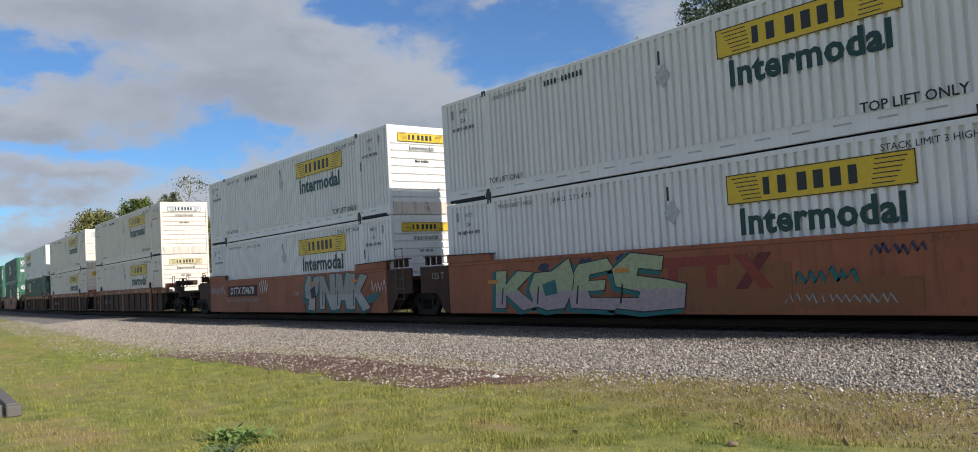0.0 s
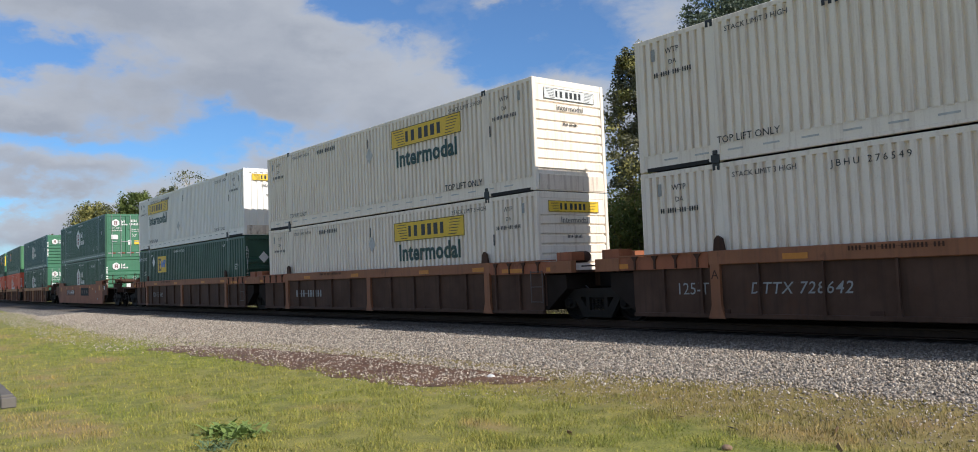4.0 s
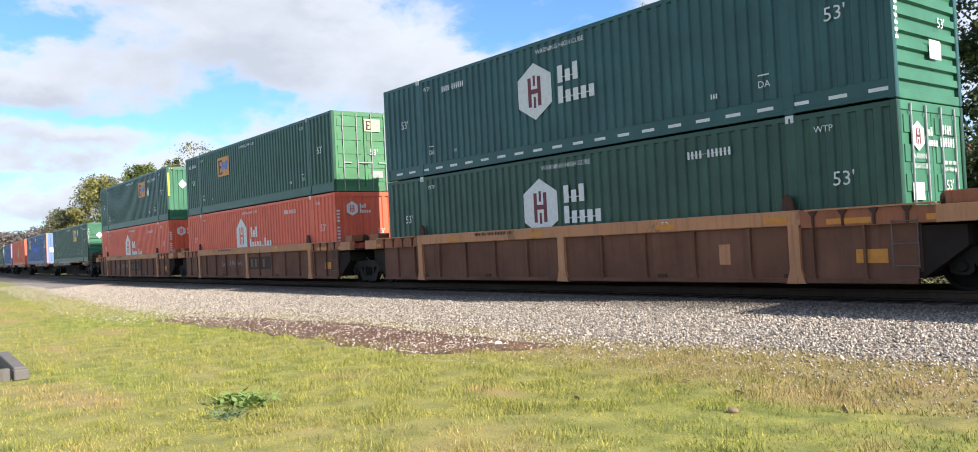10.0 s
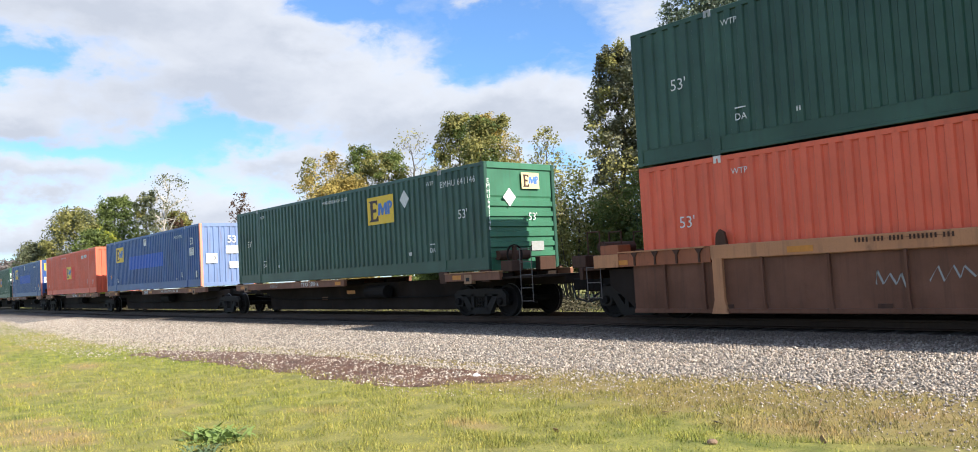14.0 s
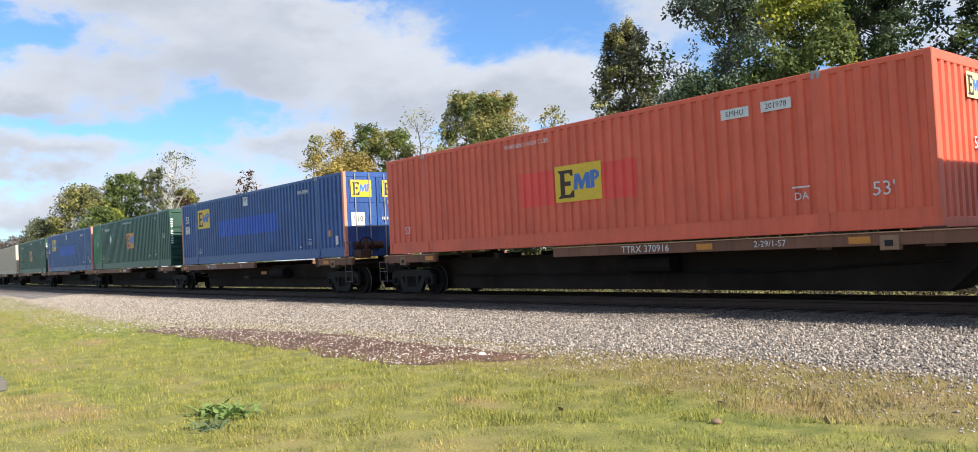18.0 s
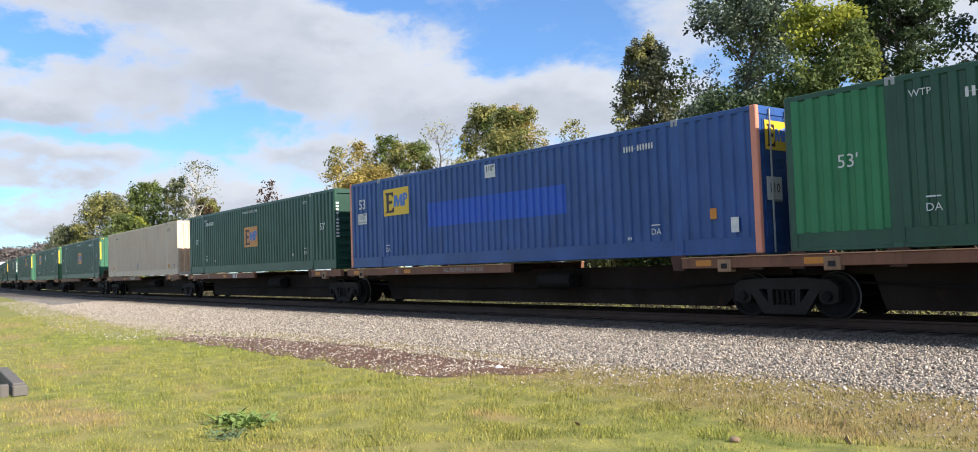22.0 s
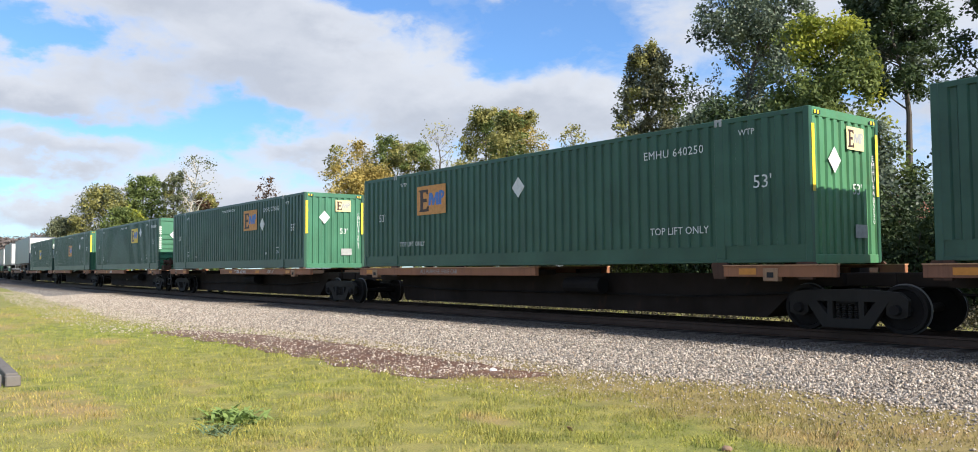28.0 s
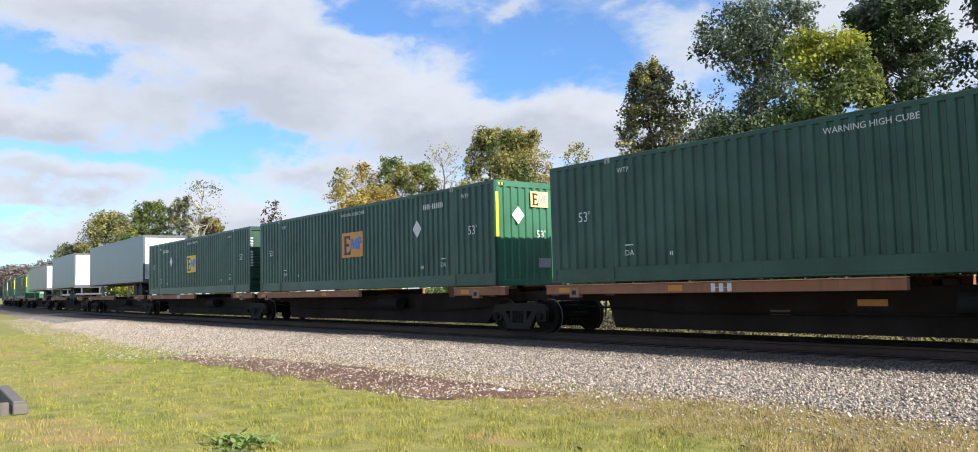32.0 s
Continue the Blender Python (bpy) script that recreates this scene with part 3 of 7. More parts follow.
def container(name, label, body, front="corr", post=None, end_paint=None, group="", rail_paint=None, castings=None, dashes=False, rear_body=None):
    """A 53 ft high-cube container; front is the leading end wall."""
    thing = new(name)
    thing.empty_display_size = 0.3
    tagged(thing, label, "shipping container", group)
    L2, W2, H, POST = LENGTH / 2, WIDTH / 2, HEIGHT, 6.1
    pale = body in (WHITE, DUSTY, CREAM)
    depth, pitch = (0.066, 0.203) if pale else (0.041, 0.272)
    folds = (0.56, 0.64, 0.92) if pale else (0.46, 0.56, 0.90)
    post, end_paint, rail_paint = post or body, end_paint or body, rail_paint or body
    for flip, side in ((-1, "near"), (1, "far")):
        for i, (a, b) in enumerate(((-L2 + 0.13, -POST - 0.10), (-POST + 0.10, POST - 0.10), (POST + 0.10, L2 - 0.13))):
            if flip > 0 and i != 1:
                continue
            a, b = (a, b) if flip < 0 else (-L2 + 0.13, L2 - 0.13)
            skin = rear_body if rear_body and flip < 0 and i == 0 else body
            part("side_panel", stored(("side_panel", i, flip, depth), skin, lambda: corrugated(a, b, 0.35, H - 0.10, flip * (W2 - 0.004), depth, pitch, flip, folds)), skin, thing)
        y0, y1 = sorted((flip * W2, flip * (W2 - 0.11)))
        i0, i1 = sorted((flip * (W2 - 0.022), flip * (W2 - 0.11)))
        part("bottom_rail", stored(("bottom_rail", flip), rail_paint, lambda: boxes((-L2 + 0.12, i0, 0.06, L2 - 0.12, i1, 0.365), (-L2 + 0.12, y0, 0.02, L2 - 0.12, y1, 0.085), bevel=0.008)), rail_paint, thing)
        part("top_rail", stored(("top_rail", flip), rail_paint, lambda: boxes((-L2 + 0.12, y0 + 0.004, H - 0.11, L2 - 0.12, y1 - 0.004, H - 0.005), bevel=0.012)), rail_paint, thing)
        for end in (-1, 1):
            x0, x1 = sorted((end * L2, end * (L2 - 0.14)))
            part("corner_post", stored(("corner_post", flip, end), post, lambda: boxes((x0, y0 - 0.002, 0.0, x1, y1 + 0.002, H), bevel=0.015)), post, thing)
            if flip < 0:
                part("lift_post", stored(("lift_post", flip, end), body, lambda: boxes((end * POST - 0.11, y0 - 0.004, 0.004, end * POST + 0.11, y1, H - 0.0), bevel=0.012)), body, thing)
                c = castings or STEEL
                part("lift_casting", stored(("lift_casting", flip, end), c, lambda: boxes((end * POST - 0.085, y0 - 0.012, H - 0.14, end * POST - 0.02, y1, H + 0.006), (end * POST + 0.02, y0 - 0.012, H - 0.14, end * POST + 0.085, y1, H + 0.006),
                                                                                        (end * POST - 0.085, y0 - 0.012, H - 0.05, end * POST + 0.085, y1, H + 0.004), bevel=0.006)), c, thing)
                part("foot_casting", stored(("foot_casting", flip, end), body, lambda: boxes((end * POST - 0.085, y0 - 0.012, -0.003, end * POST + 0.085, y1, 0.12), bevel=0.008)), body, thing)
    part("roof", stored("roof", body, lambda: boxes((-L2 + 0.05, -W2 + 0.06, H - 0.06, L2 - 0.05, W2 - 0.06, H - 0.02))), body, thing)
    part("floor_frame", stored("floor_frame", DARK_RUST, lambda: boxes((-L2 + 0.13, -W2 + 0.115, 0.04, L2 - 0.13, W2 - 0.115, 0.16))), DARK_RUST, thing)
    part("rear_wall", stored("rear_wall", body, lambda: boxes((-L2 + 0.01, -W2 + 0.115, 0.05, -L2 + 0.06, W2 - 0.115, H - 0.05))), body, thing)
    # leading end
    at = pose(L2 - 0.02, 0, 0)
    if front == "corr":
        def wall():
            bm = corrugated(-W2 + 0.11, W2 - 0.11, 0.16, H - 0.16, 0, 0.04, 0.26, -1)
            bm.transform(pose(0, 0, 0, 0, 0, 90))
            return bm
        part("front_wall", stored("front_wall", end_paint, wall), end_paint, thing, "", at)
    elif front == "slats":
        part("front_wall", stored("front_slats", end_paint, lambda: ribbed_end([(0.12, 0)] + rib_line(0.30, 2.30, 8, 0.14) + [(2.32, 1.0), (H - 0.14, 1.0), (H - 0.12, 0)], 0.05)), end_paint, thing, "", at)
    elif front == "bands":
        part("front_wall", stored("front_bands", end_paint, lambda: ribbed_end([(0.12, 0)] + rib_line(0.30, 1.95, 6, 0.38) + [(2.0, 0.4), (H - 0.14, 0.4), (H - 0.12, 0)], 0.06)), end_paint, thing, "", at)
    else:
        for s in (-1, 1):
            y0, y1 = sorted((s * 0.012, s * (W2 - 0.12)))
            def leaf():
                bm = boxes((-0.05, y0, 0.16, -0.01, y1, H - 0.15), bevel=0.01)
                for k in range(5):
                    z = 0.35 + k * 0.50
                    box(bm, -0.012, y0 + 0.10, z, 0.008, y1 - 0.10, z + 0.30, bevel=0.006)
                return bm
            door = part("door", stored(("door", s), end_paint, leaf), end_paint, thing, "", at)
            for k in (0.30, 0.86):
                y = s * k
                part("lock_rod", stored(("lock_rod", s, k), STEEL, lambda: tube(bmesh.new(), (0.035, y, 0.03), (0.035, y, H - 0.05), 0.02, 8)), STEEL, door)
                part("rod_handle", stored(("rod_handle", s, k), STEEL, lambda: boxes((0.03, min(y, y - s * 0.3), 1.02, 0.055, max(y, y - s * 0.3), 1.06))), STEEL, door)
    for z0, z1, nm in ((0.0, 0.17, "end_sill"), (H - 0.17, H, "end_header")):
        part(nm, stored(nm, end_paint, lambda: boxes((L2 - 0.10, -W2 + 0.11, z0, L2 - 0.012, W2 - 0.11, z1), bevel=0.01)), end_paint, thing)
    if dashes:
        for k in range(22):
            part("reflector", stored("dash", dashes, lambda: boxes((0, -W2 + 0.016, 0.15, 0.34, -W2 + 0.024, 0.215))), dashes, thing, "", pose(-L2 + 0.55 + k * 0.72, 0, 0))
    return thing


NEAR = -WIDTH / 2 - 0.006            # the plane of the lettering on the lawn side


def side_mark(thing, data, x, z, name="lettering", label=""):
    return part(name, data, None, thing, label, pose(x, NEAR, z))


def end_mark(thing, data, y, z, name="lettering", label=""):
    return part(name, data, None, thing, label, pose(LENGTH / 2 + 0.006, y, z, 0, 0, 90))


def decal(name, w, h, mat):
    return stored((name, w, h), mat, lambda: boxes((-w / 2, -0.003, -h / 2, w / 2, 0.001, h / 2)))


def yellow_scroll(thing, mark, x, z, k=1.0, ground_mat=None):
    """The carrier's yellow banner, kept to plain shapes, over the word below it."""
    banner = mark(thing, decal("banner", 2.75 * k, 0.44 * k, ground_mat or YELLOW), x, z, "banner", "pale banner with dark emblem shapes" if ground_mat else "yellow banner with dark emblem shapes")
    part("emblem", stored(("emblem", k), INK, lambda: emblem(k)), INK, banner, "", pose(0, -0.004, 0))


def emblem(k):
    """A thin dark frame, a row of heavy blocks and hatched scroll ends, as one mesh."""
    bm = bmesh.new()
    w, h = 2.75 * k, 0.44 * k
    for z in (-h / 2 + 0.004 * k, h / 2 - 0.018 * k):
        box(bm, -w / 2 + 0.004 * k, -0.002, z, w / 2 - 0.004 * k, 0.001, z + 0.014 * k)
    for x in (-w / 2 + 0.004 * k, w / 2 - 0.018 * k):
        box(bm, x, -0.002, -h / 2, x + 0.014 * k, 0.001, h / 2)
    at = -0.76 * k
    for wide, gap in ((0.10, 0.13), (0.13, 0.17), (0.14, 0.10), (0.14, 0.10), (0.15, 0.10), (0.12, 0.0)):
        b = at + wide * k
        box(bm, at, -0.003, -0.125 * k, b, 0.001, 0.125 * k)
        at = b + gap * k
    for s in (-1, 1):
        for j in range(6):
            z = (0.155 - 0.062 * j) * k
            a, b = s * (w / 2 - (0.10 + 0.035 * j) * k), s * (0.86 - 0.012 * j) * k
            x0, x1 = sorted((a, b))
            box(bm, x0, -0.002, z - 0.007 * k, x1, 0.001, z + 0.007 * k)
    return bm


def square_logo(thing, mark, x, z, w=1.3, h=1.05, ground_mat=None, faded=False):
    """A yellow square with a brown block and two blue blocks."""
    ground_mat = ground_mat or YELLOW
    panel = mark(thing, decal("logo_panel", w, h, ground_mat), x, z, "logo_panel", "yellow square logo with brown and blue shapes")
    def brown():
        bm = bmesh.new()
        prism(bm, [(x * w, z * h) for x, z in ((-0.44, 0.37), (-0.10, 0.37), (-0.10, 0.20), (-0.14, 0.20), (-0.18, 0.28), (-0.28, 0.28), (-0.28, 0.06), (-0.15, 0.06), (-0.15, -0.06), (-0.28, -0.06),
                                                (-0.28, -0.30), (-0.17, -0.30), (-0.12, -0.20), (-0.08, -0.20), (-0.08, -0.39), (-0.44, -0.39), (-0.38, -0.30), (-0.38, 0.28))], -0.002, 0.001)
        return bm
    def blue():
        bm = bmesh.new()
        prism(bm, [(x * w, z * h) for x, z in ((-0.09, -0.19), (-0.06, 0.24), (0.04, 0.24), (0.10, 0.02), (0.17, 0.24), (0.26, 0.24), (0.27, -0.19), (0.18, -0.19), (0.17, 0.05), (0.11, -0.19), (0.05, -0.19), (0.01, 0.05), (-0.01, -0.19))], -0.002, 0.001)
        prism(bm, [(x * w, z * h) for x, z in ((0.275, -0.19), (0.275, 0.28), (0.38, 0.29), (0.455, 0.22), (0.455, 0.10), (0.40, 0.02), (0.36, 0.01), (0.36, 0.09), (0.395, 0.12), (0.39, 0.18), (0.355, 0.20), (0.355, -0.19))], -0.002, 0.001)
        return bm
    part("brown_shape", stored(("brown_shape", w, h), BROWN_INK, brown), BROWN_INK, panel, "", pose(0, -0.004, 0))
    ink = GREY_MARK if faded else SKYBLUE_INK
    part("blue_shape", stored(("blue_shape", w, h), ink, blue), ink, panel, "", pose(0, -0.004, 0))


def hexagon(r, stretch=1.25):
    return [(r * 0.87, r * 0.5 * stretch), (0, r * stretch), (-r * 0.87, r * 0.5 * stretch), (-r * 0.87, -r * 0.5 * stretch), (0, -r * stretch), (r * 0.87, -r * 0.5 * stretch)]


def house_outline(r):
    return [(r * 0.95, -r * 1.15), (r * 0.95, r * 0.55), (0, r * 1.25), (-r * 0.95, r * 0.55), (-r * 0.95, -r * 1.15)]


def hex_logo(thing, mark, x, z, k=1.0, ink=None, words=True, house=False):
    ink = ink or MAROON
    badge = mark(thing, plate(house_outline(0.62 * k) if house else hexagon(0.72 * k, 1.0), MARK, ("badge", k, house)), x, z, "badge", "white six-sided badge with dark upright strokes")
    part("badge_emblem", stored(("badge_emblem", k), ink, lambda: boxes((-0.24 * k, -0.002, -0.38 * k, -0.12 * k, 0.001, 0.36 * k), (0.12 * k, -0.002, -0.38 * k, 0.24 * k, 0.001, 0.36 * k), (-0.12 * k, -0.002, -0.06 * k, 0.12 * k, 0.001, 0.06 * k),
                                                              (-0.04 * k, -0.002, 0.14 * k, 0.04 * k, 0.001, 0.40 * k), (-0.04 * k, -0.002, -0.42 * k, 0.04 * k, 0.001, -0.14 * k))), ink, badge, "", pose(0, -0.004, 0))
    if words:
        for i, shape in enumerate(((1, 0.7, 1), (1, 0.7, 0.7, 0.7, 0.7))):
            if house:
                mark(thing, block_word(shape + (() if i == 0 else (0.2, 1, 0.7, 0.7)), 0.44 * k, MARK, 0.60), x + (1.45 + 0.65 * i) * k, z + (0.12 - 0.50 * i) * k, "word_mark")
            else:
                mark(thing, block_word(shape, 0.42 * k, MARK, 0.62), x + (1.25 + 0.25 * i) * k, z + (0.26 - 0.50 * i) * k, "word_mark")


def diamond(thing, mark, x, z, r=0.27):
    mark(thing, plate([(r, 0), (0, r * 1.1), (-r, 0), (0, -r * 1.1)], MARK, ("diamond", r)), x, z, "diamond_sign", "white diamond placard")


def common_marks(thing, ink, id_x=5.1, id_z=2.43, wtp_x=5.62, foot=True, cube=0.1, left53=True, z53=1.57, number=""):
    """Lettering that most of these containers carry."""
    side_mark(thing, letters("WTP", 0.17, ink), wtp_x, 2.57)
    side_mark(thing, letters("WTP", 0.17, ink), -5.62, 2.55)
    side_mark(thing, letters("53'", 0.36, ink), 7.08, z53)
    if left53:
        side_mark(thing, letters("53'", 0.34, ink), -6.9, z53)
    side_mark(thing, letters(number, 0.25, ink, 1.08) if number else bars([4, 6], 0.16, ink), id_x, id_z, "id_mark")
    if foot:
        for x in (5.62, -5.5):
            side_mark(thing, letters("DA", 0.19, ink), x, 0.66)
            side_mark(thing, decal("overline", 0.24, 0.025, ink), x, 0.84, "overline")
        side_mark(thing, bars([3], 0.10, ink), 4.5, 0.62, "small_mark")
        side_mark(thing, bars([2], 0.09, ink), -4.3, 0.60, "small_mark")
    if cube is not None:
        side_mark(thing, letters("WARNING HIGH CUBE", 0.165, ink), cube, 2.62)


SILL_STAIN = paint("stained_white_sill_paint", (0.70, 0.61, 0.52), (0.24, 0.11, 0.055), 0.75, 0.6, 0.55, 0.1)


def white_box(kind, banner_x=3.21, skin=None, number="", end_banner=None):
    t = container("shipping_container", {"slats": "white corrugated container with yellow banners and slatted end wall", "corr": "white corrugated container with yellow banner on its side"}[kind],
                  skin or WHITE, kind, group="white containers", castings=INK)
    yellow_scroll(t, side_mark, banner_x, 2.25, 1.33)
    side_mark(t, letters("Intermodal", 0.70, BOTTLE, 1.04, 0.022), banner_x + 0.02, 1.58, "lettering", "dark green painted lettering")
    side_mark(t, letters("TOP LIFT ONLY", 0.25, INK, 1.0, 0.003), 5.05 if banner_x > 0 else -5.3, 0.43)
    side_mark(t, letters("TOP LIFT ONLY", 0.20, INK), -5.35 if banner_x > 0 else 5.1, 0.43)
    side_mark(t, letters("STACK LIMIT 3 HIGH", 0.17, INK), 5.25, 2.62)
    side_mark(t, letters("STACK LIMIT 3 HIGH", 0.15, INK), -5.05, 2.62)
    side_mark(t, letters(number, 0.175, INK, 1.5) if number else bars([4, 6], 0.14, INK, 0.9), -3.0, 2.58, "id_mark")
    for x in (6.95, -7.05):
        side_mark(t, letters("WTP", 0.17, INK), x, 2.52)
        side_mark(t, letters("DA", 0.15, INK), x, 2.27)
        side_mark(t, bars([2, 4, 3, 4], 0.10, INK), x, 2.05, "small_mark")
    side_mark(t, plate([(0.22, 0), (0, 0.26), (-0.22, 0), (0, -0.26)], PALE_MARK, ("worn_diamond",)), 0.0 if banner_x > 0 else -0.85, 1.0 if banner_x < 0 else 1.95, "worn_diamond", "worn pale diamond placard frame")
    side_mark(t, decal("vent_slot", 0.05, 0.30, INK), -0.08, 2.35, "vent_slot")
    side_mark(t, decal("vent_slot", 0.05, 0.30, INK), 6.33, 1.75, "vent_slot")
    yellow_scroll(t, end_mark, 0, 2.52, 0.66, end_banner)
    end_mark(t, letters("Intermodal", 0.22, INK), 0, 2.17)
    end_mark(t, bars([4, 6], 0.08, INK), 0, 1.75, "id_mark")
    part("slatted_sill", stored("slatted_sill", SILL_STAIN, lambda: boxes((LENGTH / 2 - 0.02, -WIDTH / 2 + 0.13, 0.03, LENGTH / 2 + 0.004, WIDTH / 2 - 0.13, 0.42), bevel=0.004)), SILL_STAIN, t, "rust-stained lower end panel")
    for k in range(19):
        part("reflector", stored("pale_dash", PALE_MARK, lambda: boxes((0, -WIDTH / 2 + 0.016, 0.20, 0.34, -WIDTH / 2 + 0.024, 0.235))), PALE_MARK, t, "", pose(-7.4 + k * 0.79, 0, 0))
    for x in (-7.06, 7.06):
        part("fork_slot", stored("fork_slot", DARK, lambda: boxes((-0.80, -WIDTH / 2 + 0.012, 0.004, 0.80, -WIDTH / 2 + 0.10, 0.083))), DARK, t, "dark open slot under the end bay", pose(x, -0.014, 0))
    for x in (-6.1, 6.1):
        part("lift_bracket", stored("lift_bracket", INK, lambda: boxes((-0.10, -WIDTH / 2 - 0.03, -0.02, 0.10, -WIDTH / 2 - 0.002, 0.15), (-0.05, -WIDTH / 2 - 0.04, 0.15, 0.05, -WIDTH / 2 - 0.002, 0.24), bevel=0.006)), INK, t, "dark lifting bracket at the post's foot", pose(x, 0, 0))
    for x in (7.55, -7.55):
        side_mark(t, decal("stake_slot", 0.09, 0.26, GREY_MARK), x, 2.50, "stake_slot")
    return t


def square_box(label, body, front, end_paint=None, post=None, faded=False, logo=(2.95, 2.07), rail_paint=None, ink=None, blue_kind=False, gem=None, id_at=(5.1, 2.43), wtp_x=5.62, cube=0.1, label53=-7.2, tall=True, marks=True, rear_body=None, number=""):
    t = container("shipping_container", label, body, front, post, end_paint, "square-logo containers", rail_paint, rear_body=rear_body)
    ink = ink or MARK
    if blue_kind:
        square_logo(t, side_mark, -5.05, 2.08, 1.5, 0.86)
        part("overpaint_patch", stored("overpaint_patch", PATCH_BLUE, lambda: corrugated(-3.2727, 2.7273, 1.16, 1.88, -WIDTH / 2, 0.041, 0.272, -1)), PATCH_BLUE, t, "brighter blue overpainted strip")
        note = side_mark(t, decal("white_label", 0.46, 0.36, MARK), -0.2, 2.52, "white_label")
        part("lettering", letters('110"', 0.20, INK, 1.0, 0.004), None, note, "", pose(0, -0.006, 0.06))
        side_mark(t, letters("53", 0.46, MARK, 1.0, 0.008), label53, 2.13)
        note = side_mark(t, decal("height_label", 0.58, 0.36, MARK), label53, 1.66, "height_label")
        part("lettering", letters('110"', 0.24, INK, 1.0, 0.004), None, note, "", pose(0, -0.006, 0.06))
        part("lettering", letters("INSIDE HEIGHT", 0.075, INK), None, note, "", pose(0, -0.006, -0.12))
        for x in (5.5, -5.6):
            side_mark(t, letters("DA", 0.20, MARK), x, 0.56)
            side_mark(t, decal("overline", 0.24, 0.025, MARK), x, 0.71, "overline")
        side_mark(t, letters(number, 0.2, MARK) if number else bars([4, 6], 0.13, MARK), 5.1, 2.45, "id_mark")
        side_mark(t, bars([3], 0.07, MARK), 4.75, 0.45, "small_mark")
        side_mark(t, decal("ochre_label", 0.16, 0.22, OCHRE), 7.0 if label53 < 0 else -7.0, 0.85, "ochre_label")
        side_mark(t, decal("white_tag_side", 0.18, 0.30, MARK), 7.5, 0.60, "white_tag")
        note = end_mark(t, decal("height_label_end", 0.52, 0.46, MARK), -0.78, 1.28, "height_label")
        part("lettering", letters("110", 0.26, INK), None, note, "", pose(0, -0.006, 0))
        if front == "doors":
            for y in (-0.62, 0.62):
                square_logo(t, end_mark, y, 2.33, 0.80, 0.58)
            end_mark(t, bars([3, 4], 0.12, MARK), 0.72, 1.85, "small_mark")
            end_mark(t, bars([5, 6], 0.10, MARK), 0.55, 1.30, "small_mark")
        else:
            end_mark(t, letters("53", 0.46, MARK, 1.0, 0.008), 0.2, 2.13)
            end_mark(t, decal("height_label_mid", 0.60, 0.36, MARK), 0.2, 1.66, "height_label")
            end_mark(t, decal("data_label", 0.42, 0.30, MARK), 0.25, 0.95, "data_label")
    else:
        square_logo(t, side_mark, logo[0], logo[1], 1.5, 0.87, FADED_YELLOW if faded else YELLOW, False)
        square_logo(t, end_mark, 0.35, 2.42, 0.66, 0.45, CREAM_DECAL, faded)
        if gem:
            diamond(t, side_mark, gem[0], gem[1], 0.25)
        if front != "doors" and marks:
            diamond(t, end_mark, -0.45, 1.95, 0.23)
        if marks:
            common_marks(t, ink, id_at[0], id_at[1], wtp_x, tall, cube, number=number)
        end_mark(t, letters("53'", 0.30, ink), 0.38, 1.42)
        end_mark(t, decal("data_label", 0.46, 0.26, GREY_MARK), 0.5, 0.62, "data_label")
        end_mark(t, letters(number.replace(" ", ""), 0.17, ink, stack=True) if number else bars([4, 6], 0.12, ink, 1.0, True), -1.19 if front == "bands" else 1.02, 1.75 if front == "bands" else 1.45, "id_mark")
        if front == "corr" and marks:
            for y in (-1.19, 1.19):
                end_mark(t, decal("yellow_strip", 0.10, 1.25, YELLOW), y, 1.95, "yellow_strip")
                for k in range(4):
                    end_mark(t, decal("hazard_tick", 0.05, 0.07, (YELLOW, INK)[k % 2]), y * 0.93 - math.copysign(0.055 * k, y), 2.80, "hazard_tick")
    return t


